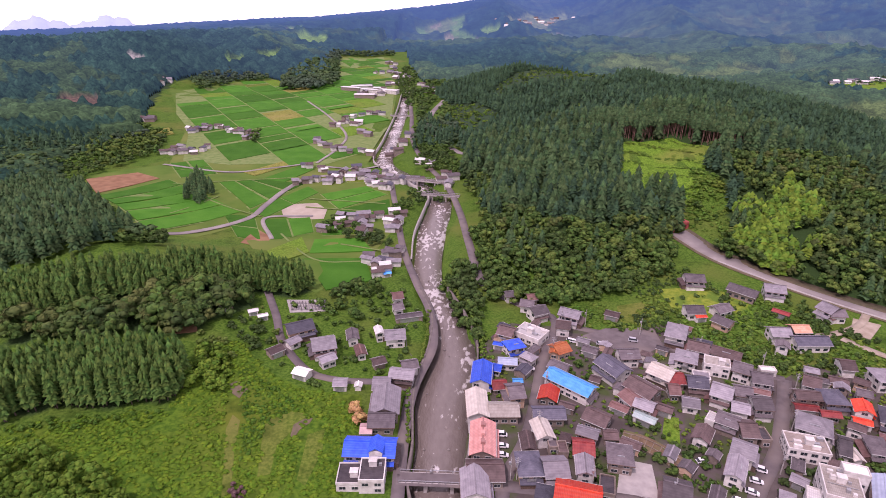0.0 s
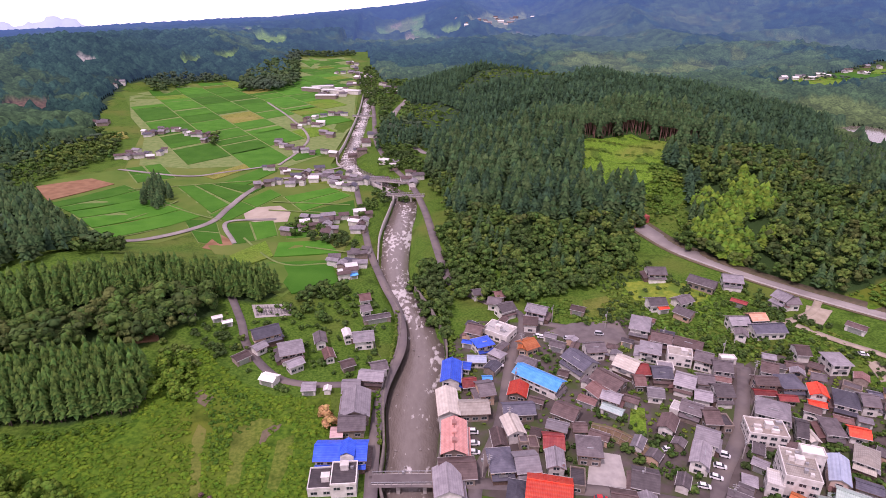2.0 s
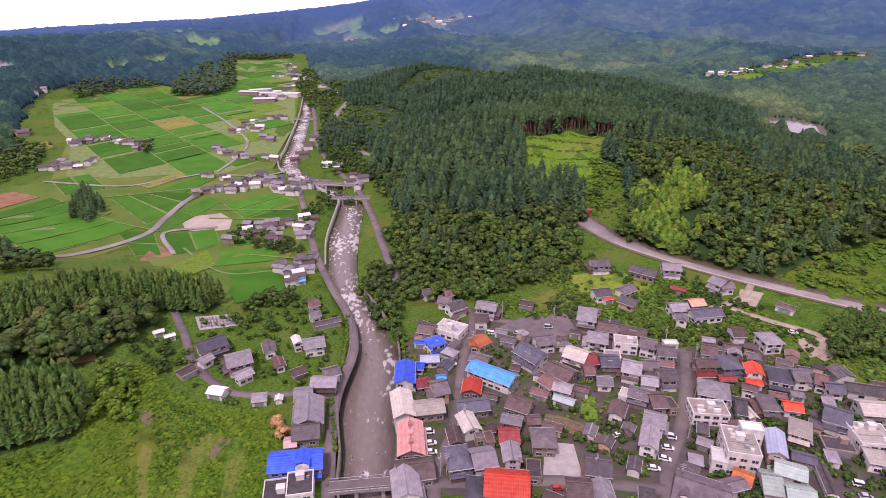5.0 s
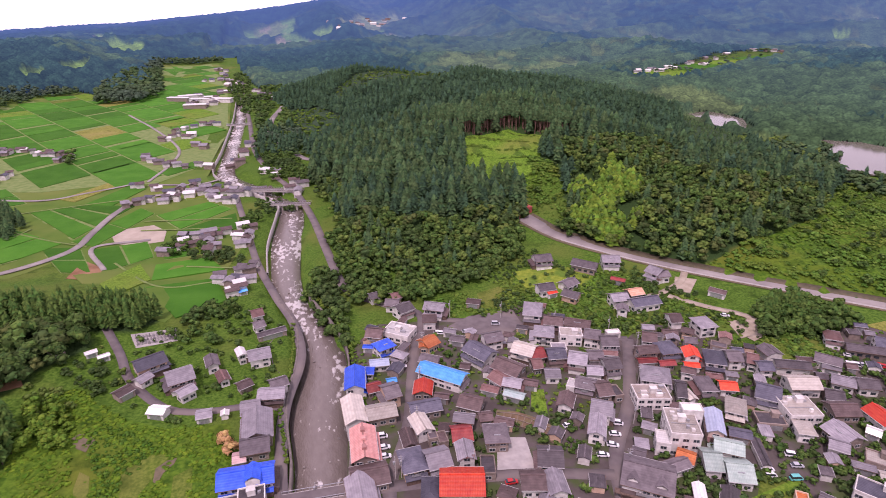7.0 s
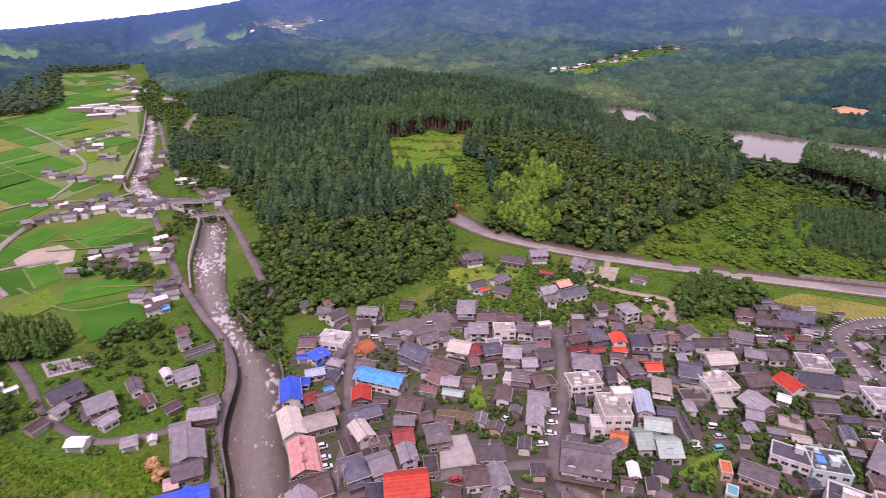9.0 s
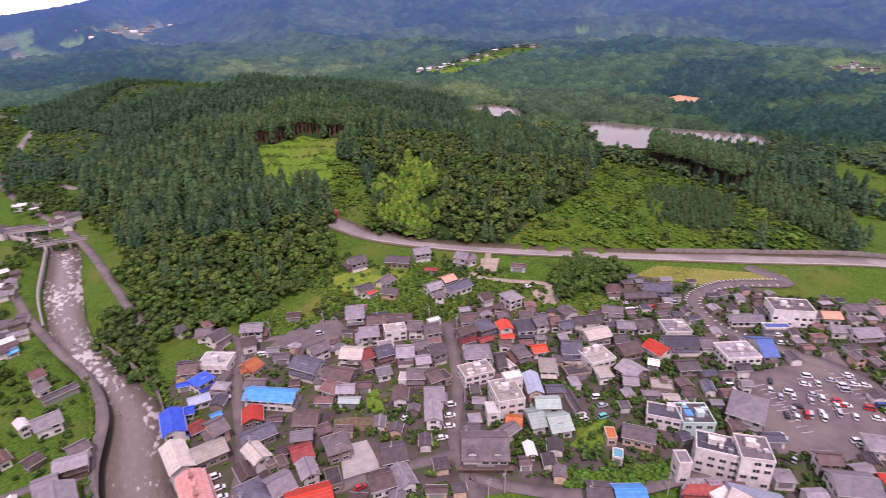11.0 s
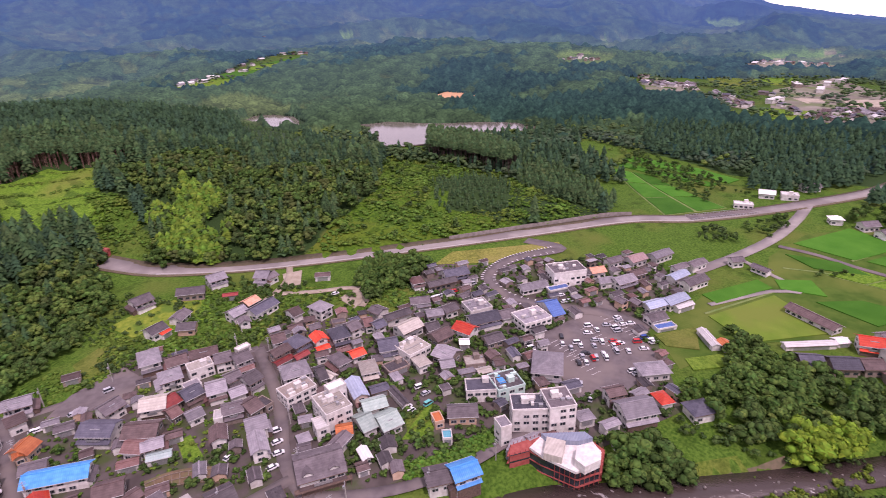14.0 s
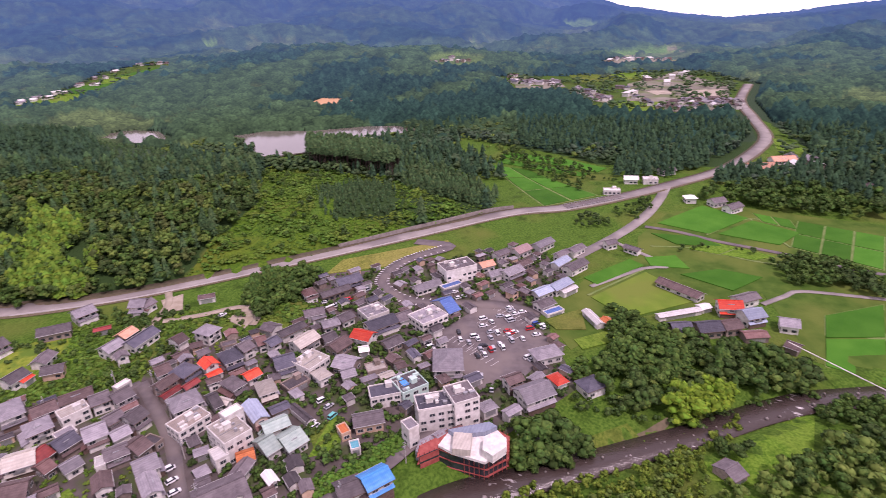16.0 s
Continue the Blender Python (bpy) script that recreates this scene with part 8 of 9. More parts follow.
# ---- the red riverside hotel and other special buildings ----
def prism(name, poly, z0, z1, material, parent, label=""):
    """An upright block over a polygon, in its thing's own space."""
    bm = bmesh.new()
    f = bm.faces.new([bm.verts.new((a, b, z0)) for a, b in poly])
    r = bmesh.ops.extrude_face_region(bm, geom=[f])
    for v in r["geom"]:
        if isinstance(v, bmesh.types.BMVert):
            v.co.z = z1
    bmesh.ops.recalc_face_normals(bm, faces=bm.faces[:])
    me = bpy.data.meshes.new(name)
    bm.to_mesh(me)
    bm.free()
    me.materials.append(material)
    ob = new(name, me)
    ob.parent = parent
    return tagged(ob, label)


def shrink(poly, k):
    cx, cy = sum(q[0] for q in poly) / len(poly), sum(q[1] for q in poly) / len(poly)
    return [(cx + (a - cx) * k, cy + (b - cy) * k) for a, b in poly]


hotel = tagged(new("hotel", None), "red and white many-sided riverside hotel with stacked balconies", "hotel")
H_RED = [(132.8, 65.9), (138.5, 61.2), (137.6, 55.9), (137.6, 44.3), (144.7, 39.1), (151.3, 40.6), (154.9, 49.7), (148.3, 59.9), (138.0, 67.1)]
H_WHITE = [(138.5, 61.1), (136.8, 55.5), (136.1, 44.2), (143.8, 39.1), (148.4, 40.4), (154.0, 47.4), (146.1, 60.0)]
for k in range(4):
    z = -8.5 + 3.0 * k
    prism("storey", shrink(H_RED, 0.97), z, z + 2.3, WALLS["r"], hotel)
    prism("balcony", shrink(H_RED, 1.035), z + 2.3, z + 2.55, WALLS["r"], hotel)
    rail = shrink(H_RED, 1.03)
    for a, b in zip(rail, rail[1:] + rail[:1]):
        n = max(2, int(math.hypot(b[0] - a[0], b[1] - a[1]) / 1.6))
        for i in range(n):
            u = (i + 0.5) / n
            x, y = a[0] + (b[0] - a[0]) * u, a[1] + (b[1] - a[1]) * u
            if y > 52 + 0.1 * (x - 128) and k < 3:
                continue
            boxes("post", [(x - 0.08, x + 0.08, y - 0.08, y + 0.08, z + 2.55, z + (5.3 if k < 3 else 3.5))], WALLS["r"], hotel)
prism("glazing", shrink(H_RED, 0.975), -5, 3.0, GLASS, hotel)
prism("roof_deck", H_WHITE, 3.6, 4.6, WALLS["w"], hotel, "white roof terrace")
prism("penthouse", [(135.8, 55.1), (136.9, 49.3), (144.6, 51.2), (143.4, 57.3)], 4.6, 7.2, ROOFS["tan"], hotel)
prism("penthouse", [(137.9, 45.5), (136.3, 41.6), (141.6, 38.7), (145.6, 39.8), (146.4, 44.2), (143.2, 46.8)], 4.6, 7.8, WALLS["w"], hotel)
prism("upper_roof", [(144.7, 59.9), (153.0, 47.8), (151.6, 44.6), (147.6, 47.8), (145.7, 51.6), (143.7, 57.5)], 4.6, 6.4, ROOFS["bluegrey"], hotel, "blue-grey metal roof")
prism("stair_wing", [(135.7, 68.3), (141.1, 69.2), (150.2, 62.7), (148.0, 61.1), (140.7, 66.1), (136.2, 64.2)], -6, 2.2, ROOFS["lgrey"], hotel)

for a, b, c, d in ((-3.2, -0.6, -1.6, 2.0), (1.0, 3.0, 1.2, 3.0), (-2.4, -1.0, 2.8, 3.8)):
    boxes("roof_tarpaulin", [(a, b, c, d, 5.62, 5.75)], ROOFS["sky" if a < 0 else "white"], mint_block, "bright blue roof sheeting")
# ---- walls, bridges ----
def wall_line(label, pts, z0, z1, thick, material, name="retaining_wall"):
    line = smooth_line(pts, 4)
    t = np.gradient(line[:, :2], axis=0)
    t /= np.linalg.norm(t, axis=1)[:, None]
    s = np.stack([t[:, 1], -t[:, 0]], -1) * thick / 2
    a, b = line[:, :2] + s, line[:, :2] - s
    n = len(line)
    v = np.concatenate([np.column_stack([q, np.full(n, z)]) for q, z in ((a, z0), (a, z1), (b, z1), (b, z0))])
    f = [(k * n + i, k * n + i + 1, ((k + 1) % 4) * n + i + 1, ((k + 1) % 4) * n + i) for k in range(4) for i in range(n - 1)]
    return tagged(from_arrays(name, v, np.array(f), material), label, "wall", kind="structure")


near_river = [q for q in RIVER if 100 < q[1] < 300]
DARKWALL = mat("mossy_stone_wall", (0.13, 0.115, 0.1), (0.22, 0.19, 0.17), 0.5, 0.95, 0.06, 1.5)
wall_line("dark stone river wall below the lane", [(a - c - 1.6, b) for a, b, c in near_river], -6, 0.25, 0.8, DARKWALL)
wall_line("dark stone river wall below the houses", [(a + c + 1.6, b) for a, b, c in near_river], -6, 0.25, 0.8, DARKWALL)
wall_line("concrete bank wall of the upper river", [(a - c - 1.8, b) for a, b, c in RIVER if 300 < b < 930], -6, 0.4, 0.8, CONCRETE)
tagged(ribbon("retaining_wall", [(277, 181), (305, 158), (335, 134), (365, 110), (374, 98)], 0.8, 2.6, DARKWALL, thick=4.0), "dark concrete retaining wall above the bypass", "wall", kind="structure")
tagged(ribbon("kerb", [(a - 3.6, b - 4.0) for a, b in HILL_ROAD[1:8]], 0.5, 0.95, CONCRETE, thick=1.5), "low concrete kerb along the bypass", "kerb", kind="structure")


def bridge(label, p0, p1, width, z, piers=2):
    ob = tagged(new("bridge", None), label, "bridge")
    L = math.hypot(p1[0] - p0[0], p1[1] - p0[1])
    ob.matrix_world = pose((p0[0] + p1[0]) / 2, (p0[1] + p1[1]) / 2, z, 0, 0, math.degrees(math.atan2(p1[1] - p0[1], p1[0] - p0[0])))
    boxes("deck", [(-L / 2, L / 2, -width / 2, width / 2, -0.9, 0.28)], CONCRETE, ob)
    boxes("roadway", [(-L / 2, L / 2, -width / 2 + 0.35, width / 2 - 0.35, 0.28, 0.36)], ASPHALT, ob)
    for s in (-1, 1):
        boxes("rail", [(-L / 2, L / 2, s * width / 2 - 0.1, s * width / 2 + 0.1, 1.15, 1.3)], METAL, ob)
        for i in range(int(L / 2) + 1):
            x = -L / 2 + i * L / int(L / 2)
            boxes("post", [(x - 0.09, x + 0.09, s * width / 2 - 0.09, s * width / 2 + 0.09, 0.28, 1.15)], METAL, ob)
    for i in range(piers):
        x = (i + 1) / (piers + 1) * L - L / 2
        boxes("pier", [(x - 0.6, x + 0.6, -width / 2 + 0.5, width / 2 - 0.5, -7, -0.9)], CONCRETE, ob)
    return ob


bridge("old concrete bridge with railings at the village edge", (-13, 139), (12, 138), 4.6, 0.1)
bridge("road bridge over the upper river", (-50, 470), (8, 451), 6.5, 0.6, 3)
bridge("short bridge by the riverside road", (-18, 424), (12, 418), 4.5, 0.5)
bridge("distant concrete road bridge over the river", (-68, 735), (-40, 735), 6, 0.5)
bridge("grey concrete viaduct over the side valley", HILL_ROAD[7], HILL_ROAD[8], 8, 4.4, 2)

# hedge bank behind the inn
patch("hedge_bank", [(121.3, 89.3), (149.8, 75.8), (144.9, 71.9), (117.7, 82.6), (110.1, 90.7), (112.8, 95.6)], 0.4, LAWN, "grassy bank under a clipped hedge", "hedge", 6)
grow("dense clipped green hedge along the river street", None, 1.4, 2.2, SHRUBS, mat("hedge_leaves", (0.05, 0.14, 0.015), (0.08, 0.2, 0.02), 0.5, 0.9, island=0.2), "hedge", 1.5, q=scatter([(121.3, 89.3), (149.8, 75.8), (144.9, 71.9), (117.7, 82.6), (110.1, 90.7), (112.8, 95.6)], 1.5))
grow("yellow flowering shrubs below the hotel", None, 1.5, 2.6, NEAR_LEAFY, mat("yellow_shrub", (0.42, 0.26, 0.02), (0.55, 0.36, 0.04), 0.6, 0.9, island=0.25), "flowering_shrubs", 1.4, q=np.array([(a, b, -6.5) for a, b in [(136.4, 64.3), (137.7, 62.8), (136.5, 47.9), (137.4, 46.2), (137.4, 43.9), (139.6, 42.1), (139.7, 40.2), (141.6, 39.2)]]))
grow("dried brown bush beside the house", None, 5, 6, NEAR_LEAFY, mat("dry_bush", (0.36, 0.22, 0.08), (0.5, 0.33, 0.14), 0.6, 0.9, island=0.3), "dry_bush", 1.1, q=np.array([(a, b, lift(a, b)) for a, b in [(-30.2, 166.4), (-31.6, 170.1), (-29.1, 164.0)]]))

# tunnel portal
portal = tagged(new("tunnel_portal", None), "dark red painted tunnel mouth where the bypass enters the hill", "tunnel")
portal.matrix_world = pose(148, 340, lift(148, 338) - 1.0, 0, 0, 18)
boxes("side_wall", [(-6, -4.2, -1.5, 3, -1, 7)], WALLS["r"], portal)
boxes("side_wall", [(4.2, 6, -1.5, 3, -1, 7)], WALLS["r"], portal)
boxes("lintel", [(-6, 6, -1.5, 3, 5.6, 7.6)], WALLS["r"], portal)
# solid dark block stands for the shade inside the tunnel
boxes("opening", [(-4.2, 4.2, 1.5, 3, -1, 5.6)], GLASS, portal, "dark block standing for the shaded tunnel bore")

# ---- graveyard ----
GRAVE = mat("grave_stone", (0.2, 0.19, 0.19), (0.34, 0.32, 0.31), 1.5, 0.7, 0.01, 6, obj=0.3)
patch("graveyard_ground", [(-75, 246), (-57, 251), (-55, 240.5), (-71, 235.5)], 0.15, CONCRETE, "pale concrete terraces of a small graveyard", "pavement", 5)
for i in range(3):
    for j in range(13):
        x, y = -72.2 + 1.28 * j + 0.9 * i + random.uniform(-0.15, 0.15), 243.2 + 0.36 * j - 2.6 * i + random.uniform(-0.2, 0.2)
        hgt = random.uniform(1.1, 1.9)
        stone = boxes("gravestone", [(-0.5, 0.5, -0.5, 0.5, -0.6, 0.25), (-0.34, 0.34, -0.34, 0.34, 0.25, 0.55), (-0.17, 0.17, -0.17, 0.17, 0.55, hgt)], GRAVE, None)
        stone.matrix_world = pose(x, y, lift(x, y, 0.2), 0, 0, 17 + random.uniform(-4, 4))
        tagged(stone, "grey stone grave pillar on a stepped plinth", "gravestone", "gravestones")
for x, y in ((-86, 230), (-81, 227.5)):
    h(x, y, 4.6, 3.0, 25, 2.2, "gx", "white", "w")
h(-98, 230, 6.0, 3.6, 12, 2.3, "gx", "tan", "g")
for x, y, k in ((-34, 290, "cyan"), (-30, 281, "sky"), (-37, 287, "white")):
    h(x, y, 4.5, 3.2, 20, 2.2, "gx", k, "w")

# ---- cars ----
CARBODY = {k: mat("car_" + k, c, tuple(q * 1.1 for q in c), 2, 0.25, spec=0.6) for k, c in
           {"white": (0.72, 0.72, 0.72), "silver": (0.42, 0.43, 0.45), "black": (0.03, 0.03, 0.035), "red": (0.5, 0.03, 0.03), "blue": (0.05, 0.1, 0.32), "teal": (0.1, 0.45, 0.42)}.items()}
TYRE = mat("tyre", (0.02, 0.02, 0.02), (0.03, 0.03, 0.03), 3, 0.9)
CARS = {}


def loft(sections):
    """A closed body from cross-sections (x, half width, low, high), narrower at the top."""
    v, f = [], []
    for x, hw, lo, hi in sections:
        v += [(x, -hw, lo), (x, hw, lo), (x, hw, (lo + hi) / 2), (x, hw * 0.86, hi), (x, -hw * 0.86, hi), (x, -hw, (lo + hi) / 2)]
    n = len(sections)
    for i in range(n - 1):
        for k in range(6):
            f.append((i * 6 + k, i * 6 + (k + 1) % 6, i * 6 + 6 + (k + 1) % 6, i * 6 + 6 + k))
    return v, f + [tuple(range(5, -1, -1)), tuple(range(n * 6 - 6, n * 6))]


def car(x, y, rot, colour="white", van=False):
    key = (colour, van)
    z = lift(x, y, 0.26)
    m = pose(x, y, z, 0, 0, rot)
    if key in CARS:
        return copy_thing(CARS[key], m)
    ob = tagged(new("car", None), f"small {colour} {'van' if van else 'hatchback'} parked on the asphalt", "car", "parked cars")
    L = 4.1
    mesh_part("body", *loft([(-L / 2, 0.72, 0.35, 0.85), (-L / 2 + 0.3, 0.82, 0.25, 0.95), (0, 0.84, 0.25, 1.0), (L / 2 - 0.4, 0.82, 0.25, 0.85), (L / 2, 0.7, 0.35, 0.7)]), CARBODY[colour], ob)
    hi = 1.85 if van else 1.48
    mesh_part("cabin", *loft([(-L / 2 + 0.15, 0.74, 0.92, 1.05), (-L / 2 + (0.3 if van else 0.75), 0.74, 0.9, hi - 0.05), (0.35 if not van else 0.9, 0.74, 0.9, hi - 0.03), (1.2 if not van else 1.6, 0.74, 0.85, 0.95)]), GLASS, ob, "dark car windows")
    mesh_part("roof_panel", *loft([(-L / 2 + (0.3 if van else 0.75), 0.7, hi - 0.08, hi), (0.35 if not van else 0.9, 0.7, hi - 0.08, hi)]), CARBODY[colour], ob)
    for sx in (-1.25, 1.25):
        for sy in (-0.78, 0.78):
            v = [(sx + 0.3 * math.cos(a), sy + e, 0.3 + 0.3 * math.sin(a)) for e in (-0.09, 0.09) for a in np.arange(8) * math.pi / 4]
            f = [tuple(range(7, -1, -1)), tuple(range(8, 16))] + [(i, (i + 1) % 8, 8 + (i + 1) % 8, 8 + i) for i in range(8)]
            mesh_part("wheel", v, f, TYRE, ob)
    ob.matrix_world = m
    CARS[key] = ob
    return ob


for spots, rot, cols in (
        ([(20.9, 158.4), (20.8, 152.9), (20.4, 148.7)], 0, ["white", "white", "white"]),
        ([(103.1, 143.2), (99.4, 138.4), (95.9, 133.9), (90.3, 130.5)], -22, ["white", "white", "white", "white"]),
        ([(116.1, 142.1), (85.7, 146.9), (34.4, 197.8)], 5, ["white", "white", "white"]),
        ([(138.1, 110.8), (136.9, 108.4), (148.6, 109.7), (143.9, 105.3)], -15, ["white", "white", "silver", "teal"]),
        ([(218, 154), (213, 149), (215, 148), (218, 147), (223, 145)], -40, ["white", "white", "white", "silver", "red"]),
        ([(56.7, 127.4)], 0, ["red"]),
        ([(69.5, 216.3), (56.9, 218.8), (58.4, 218.0), (35.8, 197.4), (84.5, 219.2)], -15, ["silver", "white", "white", "white", "silver"]),
        ([(207.9, 78.2), (206.9, 73.8), (210.7, 71.1), (213.5, 81.0), (226.7, 69.4), (213.4, 65.9), (217.9, 64.1), (218.1, 58.9), (214.0, 56.4), (216.9, 52.1), (203.9, 63.0), (199.8, 64.3), (205.1, 62.1), (209.4, 60.3), (207.2, 58.4), (203.3, 67.4), (198.0, 67.0)], 35, ["white", "silver", "white", "black", "white", "silver", "white", "white", "silver", "white", "red", "white", "silver", "white", "white", "silver", "black"]),
        ([(242, 65), (239.7, 63.4), (237.2, 60.7), (232.6, 62.8), (230.5, 60.9), (221.2, 60.2), (219.9, 58.0), (230.9, 49.4), (229.9, 46.0), (229.3, 44.6), (203.4, 46.3), (202.7, 44.4)], -40, ["white", "silver", "white", "white", "silver", "red", "red", "blue", "white", "white", "white", "silver"]),
        ([(200.2, 91.4), (197.9, 88.5), (196.4, 85.8), (203.2, 85.3), (249, 96), (244, 92), (246, 90)], -40, ["black", "white", "white", "silver", "white", "white", "silver"]),
        ([(240, 58), (222, 72), (218, 67), (212, 73), (206, 67), (221, 57), (226, 51), (222, 47), (233, 67), (228, 74)], -52, ["white", "white", "silver", "white", "black", "white", "red", "white", "silver", "white"]),
        ([(185.4, 62.8), (184.8, 61.0), (178.3, 54.7), (171.5, 42.8)], 20, ["white", "silver", "silver", "white"]),
        ([(150.5, 114.1), (190.7, 21.5), (190, 195), (225, 144), (236, 140), (232, 141)], -30, ["white", "silver", "white", "red", "silver", "white"])):
    for (x, y), c in zip(spots, cols):
        car(x, y, rot + random.uniform(-6, 6), c, van=random.random() < 0.35)

# ---- hamlets in the distance ----
FAR_V, FAR_F, FAR_S = [], [], []
FAR_MATS = [WALLS["w"], ROOFS["grey"], ROOFS["lgrey"], ROOFS["brown"], ROOFS["white"], ROOFS["slate"], WALLS["g"]]


def hamlet(spots, size=7, flat=False):
    """Small gabled houses far off, gathered for one mesh."""
    if not flat:
        spots = spots + [(x + random.uniform(-1.5, 1.5) * size, y + random.uniform(-1.5, 1.5) * size) for x, y in spots]
    for x, y in spots:
        w, d, e = random.uniform(0.8, 1.4) * size, random.uniform(0.65, 0.95) * size, random.uniform(3.4, 4.8)
        if flat:
            w, d, e = random.uniform(20, 36), random.uniform(9, 14), 5.5
        m = pose(x, y, lift(x, y), 0, 0, random.choice((0, 15, -20, 80)))
        body, bf = box_geo(-w / 2 + 0.5, w / 2 - 0.5, -d / 2 + 0.5, d / 2 - 0.5, -3, e)
        if flat:
            top, tf = box_geo(-w / 2, w / 2, -d / 2, d / 2, e, e + 0.6)
        else:
            top, tf, _ = gable(w - 1.2, d - 1.2, e, 0.7, 0.5)
        r = random.choice((1, 1, 2, 2, 3, 3, 4, 5))
        for v, f, slot in ((body, bf, random.choice((0, 0, 6))), (top, tf, 4 if flat else r)):
            o = len(FAR_V)
            FAR_V.extend(tuple(m @ Vector(c)) for c in v)
            FAR_F.extend(tuple(i + o for i in q) for q in f)
            FAR_S.extend([slot] * len(f))


hamlet([(-117, 492), (-102, 481), (-92, 469), (-84, 476), (-76, 481), (-66, 470), (-103, 453), (-93, 447), (-84, 450), (-76, 457), (-68, 460), (-59, 465), (-51, 458), (-44, 461), (-39, 450), (-47, 435), (-59, 448), (-111, 448), (-34, 478), (-24, 475), (-54, 442)])
hamlet([(-68, 361), (-61, 354), (-55, 366), (-49, 365), (-44, 372), (-36, 362), (-31, 355), (-61, 368), (-49, 348), (-68, 350), (-34, 347), (-34, 378), (-53, 354)])
hamlet([(-280, 635), (-270, 636), (-261, 642), (-252, 648), (-223, 633), (-211, 622), (-200, 609), (-206, 596), (-260, 551), (-246, 538), (-240, 543), (-255, 534), (-231, 547), (-272, 630), (-239, 638)])
hamlet([(-128, 582), (-115, 566), (-103, 560), (-90, 545), (-79, 549), (-127, 664), (-120, 681), (-112, 715), (-103, 730), (-94, 738), (-84, 746), (-119, 707)])
hamlet([(-145, 942), (-136, 973), (-120, 956), (-102, 916), (-106, 878), (-96, 945), (-93, 1009), (-126, 898), (-89, 1081), (-106, 1161), (-81, 1121), (-37, 920), (-15, 951), (-6, 922), (-103, 1256), (-122, 1341)], 9)
hamlet([(-49, 573), (-41, 586), (-44, 551), (-13, 493), (2, 472), (-2, 456), (-37, 625), (-21, 511)], 8)
hamlet([(-31, 311), (-28, 307), (-37, 291), (-35, 280), (-32, 289), (-42, 301)], 6)
hamlet([(-368, 696), (-351, 680), (-344, 687), (-422, 885), (-418, 906), (-374, 708)], 9)
hamlet([(595, 952), (607, 935), (631, 935), (644, 920), (685, 940), (739, 976), (760, 965), (829, 1014), (898, 1068), (995, 1147), (996, 1108), (1011, 1084), (1028, 1062), (1013, 1189), (626, 945), (657, 954)], 10)
hamlet([(1083, 443), (1106, 428), (1113, 407), (1193, 387), (1140, 346), (817, 363), (813, 325), (1269, 226), (1262, 213), (982, 263), (1007, 255), (968, 236), (997, 228), (974, 213), (1003, 210), (967, 193), (1005, 191), (957, 177), (913, 143), (894, 124), (881, 106), (848, 94), (916, 119), (868, 88), (819, 5), (835, -5), (811, -16), (821, -26), (838, -36), (809, -45), (822, -55), (794, -3), (791, -22), (860, -43), (838, -62), (863, -12)], 10)
hamlet([(1339, 102), (1374, 64), (1312, 140), (1083, 52), (1112, 12), (1035, 18), (1160, -6), (912, 65)], flat=True)
hamlet([(1047, 274), (975, 242), (1002, 236), (992, 222), (1016, 218), (998, 204), (1027, 199), (931, 138), (874, 117), (857, 99), (967, 74), (882, 55), (854, 42), (819, 32), (799, 21), (854, -9), (836, -19), (856, -29), (824, -39), (834, -49), (805, -58), (839, 2), (1341, 131), (1370, 117), (1372, 87), (1374, 47), (1377, 24), (1317, 1), (1127, 424), (1127, 389), (796, -66), (819, -74)], 10)
hamlet([(-118, 1335), (-106, 1264), (-91, 1180), (-76, 1132), (-59, 1064), (-43, 1006), (-109, 1172), (-120, 1154), (-90, 630), (-103, 671), (-83, 1004), (-32, 956)], 9)
hamlet([(-147, 936), (-133, 955), (-113, 915), (-117, 867), (-86, 912)], flat=True)
hamlet([(199, 2416), (308, 2622), (355, 2632), (410, 2677), (498, 2906), (550, 2896), (595, 2916), (230, 2216), (397, 2747), (431, 2661)], 22)
hamlet([(1375, 1738), (1425, 1723), (1417, 1647), (1429, 1604), (1385, 1498), (1406, 1467), (1421, 1447), (1306, 1302), (1313, 1278), (1470, 1727)], 15)
hamlet([(539, -114), (497, -147), (553, -106), (557, -96)], 11)
far_homes = mesh_part("distant_houses", FAR_V, FAR_F, FAR_MATS, None, "far-off hamlets of white houses with grey tiled roofs", FAR_S)
tagged(far_homes, category="houses", kind="stuff")
tagged(patch("soil_pit", SOIL_PIT, 1.0, mat("orange_soil", (0.5, 0.27, 0.14), (0.6, 0.36, 0.2), 0.05, 0.95), "exposed orange soil on the wooded plateau", "quarry", 40))

# ---- rocks in the stream ----
STONE = mat("river_stone", (0.17, 0.15, 0.135), (0.3, 0.265, 0.24), 1.2, 0.85, 0.03, 4, island=0.3)
line = smooth_line(RIVER, 2.0)
line = line[(line[:, 1] > -80) & (line[:, 1] < 470)]
sel = line[rng.integers(0, len(line), 130)]
u = rng.uniform(-1, 1, 130)
rocks = np.column_stack([sel[:, 0] + u * sel[:, 2], sel[:, 1] + rng.uniform(-2, 2, 130), np.full(130, -4.6)])
tagged(plant("river_rocks", rocks, rng.uniform(0.5, 1.4, 130), [leafy_template(1, 0, s + 130, wide=1.6, cards=False) for s in range(4)], STONE), "grey boulders breaking the shallow river", "rocks", kind="stuff")

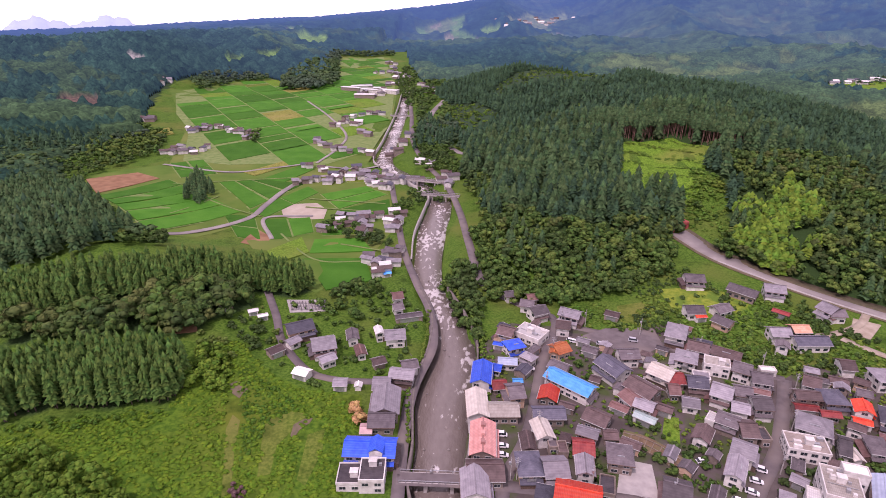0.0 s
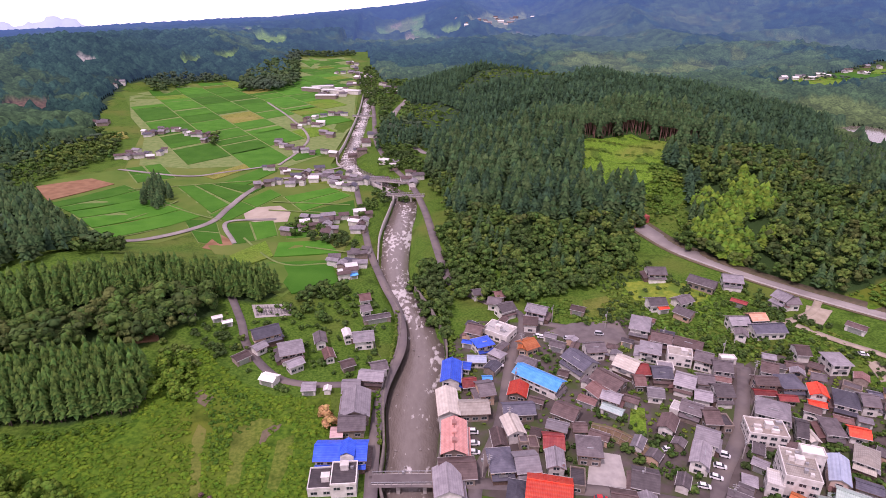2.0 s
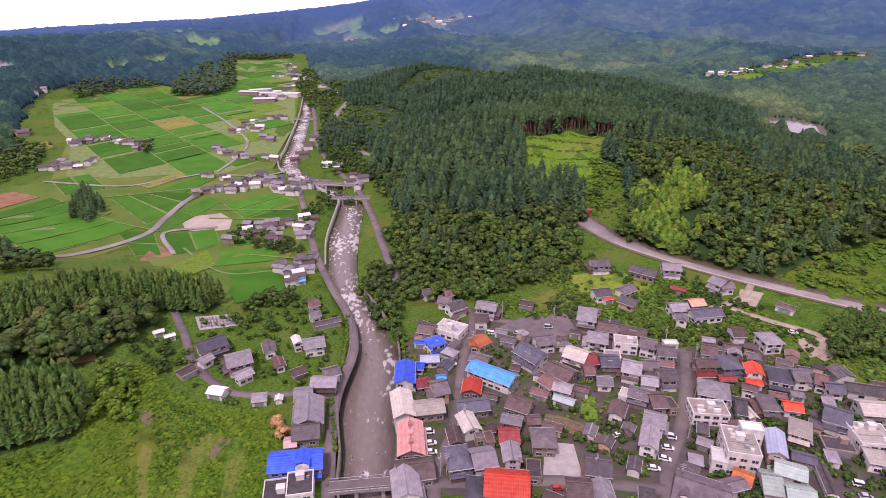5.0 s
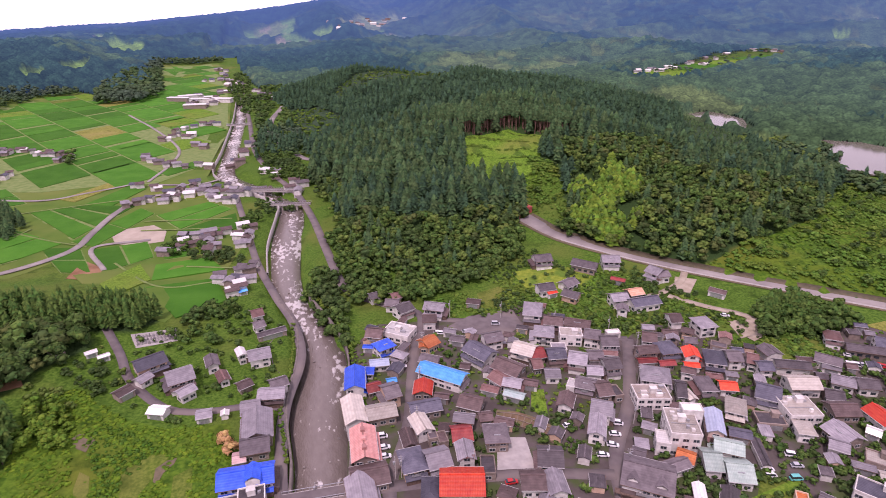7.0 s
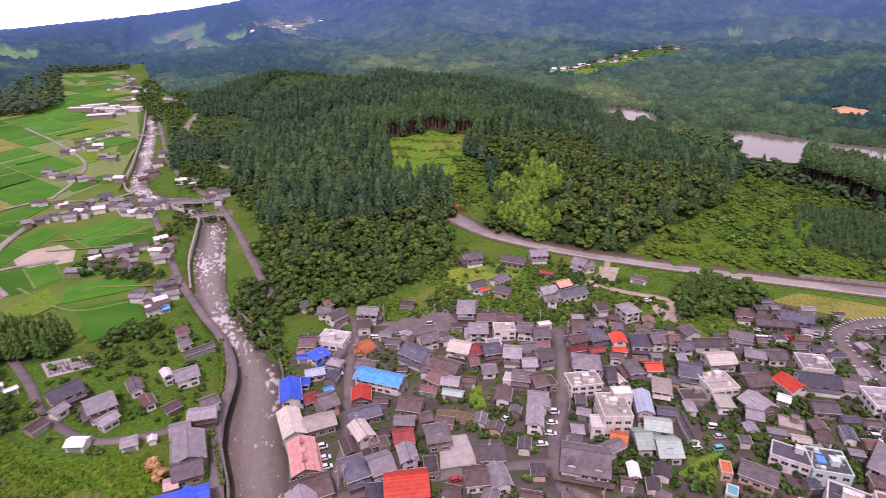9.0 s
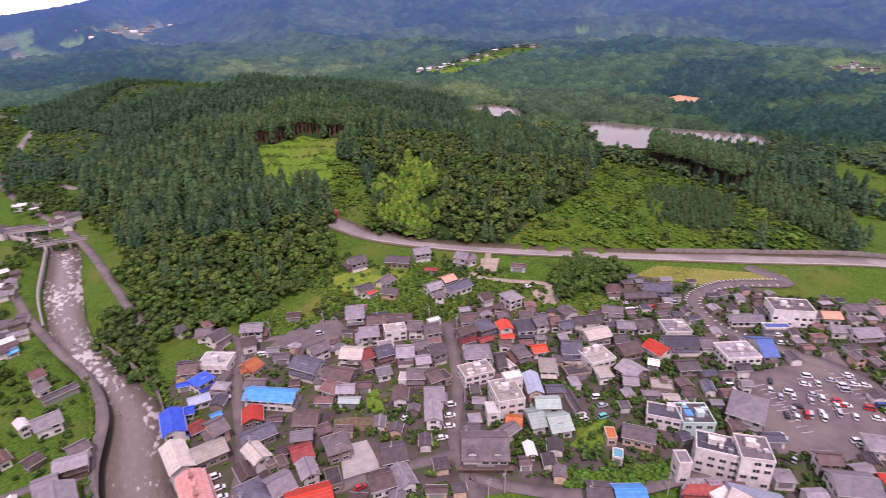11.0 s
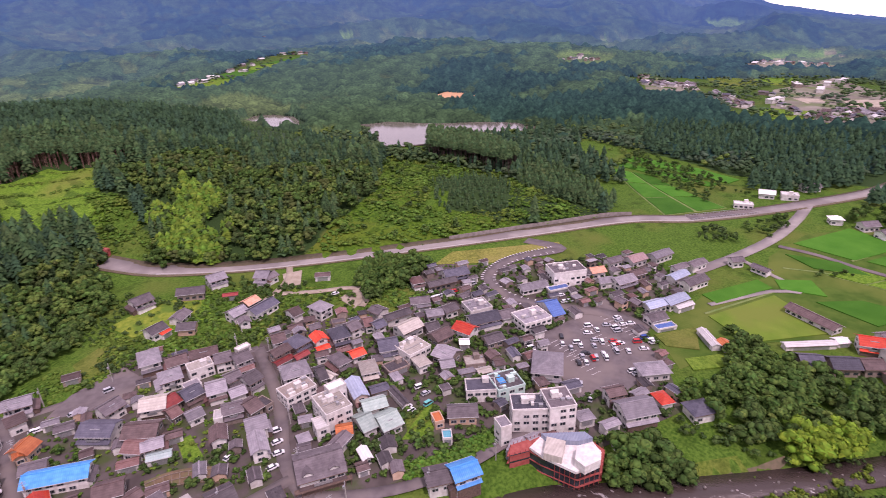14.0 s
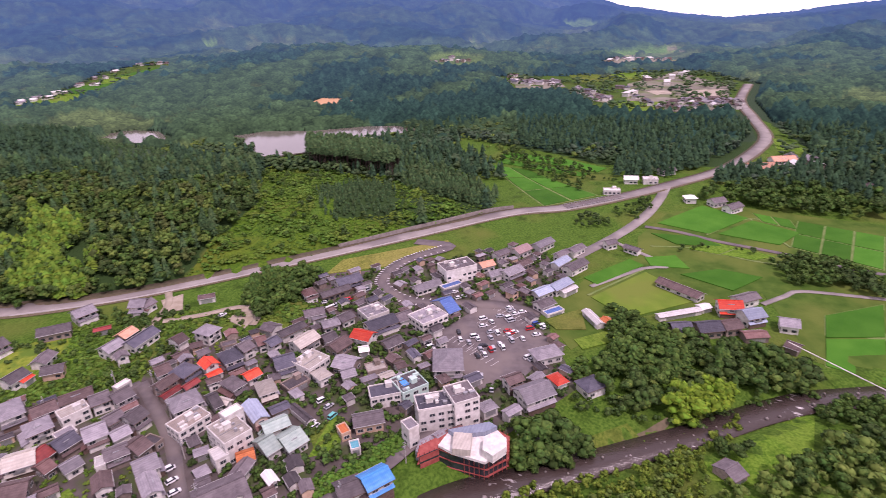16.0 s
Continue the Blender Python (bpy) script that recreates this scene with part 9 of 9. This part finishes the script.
# ---- utility poles and wires ----
def pole(x, y, rot, h=9.0):
    ob = tagged(new("utility_pole", None), "grey concrete utility pole with cross-arms", "utility pole", "street poles")
    ob.matrix_world = pose(x, y, lift(x, y), 0, 0, rot)
    v = [(r * math.cos(a), r * math.sin(a), z) for z, r in ((-0.5, 0.2), (h, 0.13)) for a in np.arange(6) * math.pi / 3]
    mesh_part("shaft", v, [(i, (i + 1) % 6, 6 + (i + 1) % 6, 6 + i) for i in range(6)] + [tuple(range(6, 12))], CONCRETE, ob)
    for z in (h - 0.5, h - 1.3):
        boxes("cross_arm", [(-0.9, 0.9, -0.06, 0.06, z - 0.06, z + 0.06)], METAL, ob)
    boxes("transformer", [(-0.35, 0.35, 0.12, 0.7, h - 2.6, h - 1.7)], METAL, ob)


for st, off in zip(STREETS[:5], (3.2, -3, 3, 3.2, -2.8)):
    ln = smooth_line(st, 1.0)
    for i in range(12, len(ln) - 2, 24):
        t = ln[i + 1] - ln[i]
        t = t / np.linalg.norm(t)
        pole(ln[i][0] + t[1] * off, ln[i][1] - t[0] * off, math.degrees(math.atan2(t[1], t[0])) + 90)
a, b = [(242.4, -54.1), (217.4, -82.1)]
cable = from_arrays("pipeline", *(lambda q: (q, np.array([(0, 1, 5, 4), (1, 2, 6, 5), (2, 3, 7, 6), (3, 0, 4, 7)])))(np.array([(x + dx, y, 4 + dz) for (x, y) in (a, b) for dx, dz in ((-0.2, 0), (0.2, 0), (0.2, 0.35), (-0.2, 0.35))])), WALLS["w"])
tagged(cable, "long white pipe spanning the fields", "pipe", kind="structure")

# ---- brown latticed bank below the gardens ----
BANK = mat("earth_bank", (0.13, 0.085, 0.05), (0.2, 0.14, 0.085), 0.5, 0.95, 0.1, 2, c3=(0.12, 0.13, 0.05), big=0.2)
LATTICE = mat("bank_lattice", (0.16, 0.12, 0.09), (0.24, 0.19, 0.15), 0.8, 0.9)
crest_line = smooth_line([(a, b, 0) for a, b in [(62.8, 158.1), (67.7, 156.1), (71.9, 153.1), (75.6, 149.0), (78.2, 145.2), (80.0, 141.5)]], 2.0)
ct = np.gradient(crest_line[:, :2], axis=0)
ct /= np.linalg.norm(ct, axis=1)[:, None]
out = np.stack([ct[:, 1], -ct[:, 0]], -1)
if out[len(out) // 2] @ crest_line[len(out) // 2, :2] > 0:
    out = -out
bank_rows = [np.column_stack([crest_line[:, :2] + out * o, np.full(len(out), z)]) for o, z in ((-3.0, 0.0), (-1.2, 2.6), (0.0, 2.6), (3.4, 0.15))]
bv = np.stack(bank_rows, 1)
bi = np.arange(bv.shape[0] * 4).reshape(-1, 4)
bank = tagged(from_arrays("retaining_bank", bv.reshape(-1, 3), np.stack([bi[:-1, :-1], bi[:-1, 1:], bi[1:, 1:], bi[1:, :-1]], -1).reshape(-1, 4), BANK), "brown earth bank held by a lattice of beams", "retaining wall")
for i in range(0, len(out), 1):
    a, b = Vector(bank_rows[2][i]), Vector(bank_rows[3][i])
    beam = boxes("beam", [(-0.12, 0.12, 0, (b - a).length, 0, 0.22)], LATTICE, bank)
    beam.matrix_world = look(a, b) @ pose(0, 0, 0, -90, 0, 0)
for u in (0.05, 0.5, 0.95):
    for i in range(0, len(out) - 1):
        a = Vector(bank_rows[2][i] * (1 - u) + bank_rows[3][i] * u)
        b = Vector(bank_rows[2][i + 1] * (1 - u) + bank_rows[3][i + 1] * u)
        beam = boxes("beam", [(-0.12, 0.12, 0, (b - a).length, 0, 0.24)], LATTICE, bank)
        beam.matrix_world = look(a, b) @ pose(0, 0, 0, -90, 0, 0)
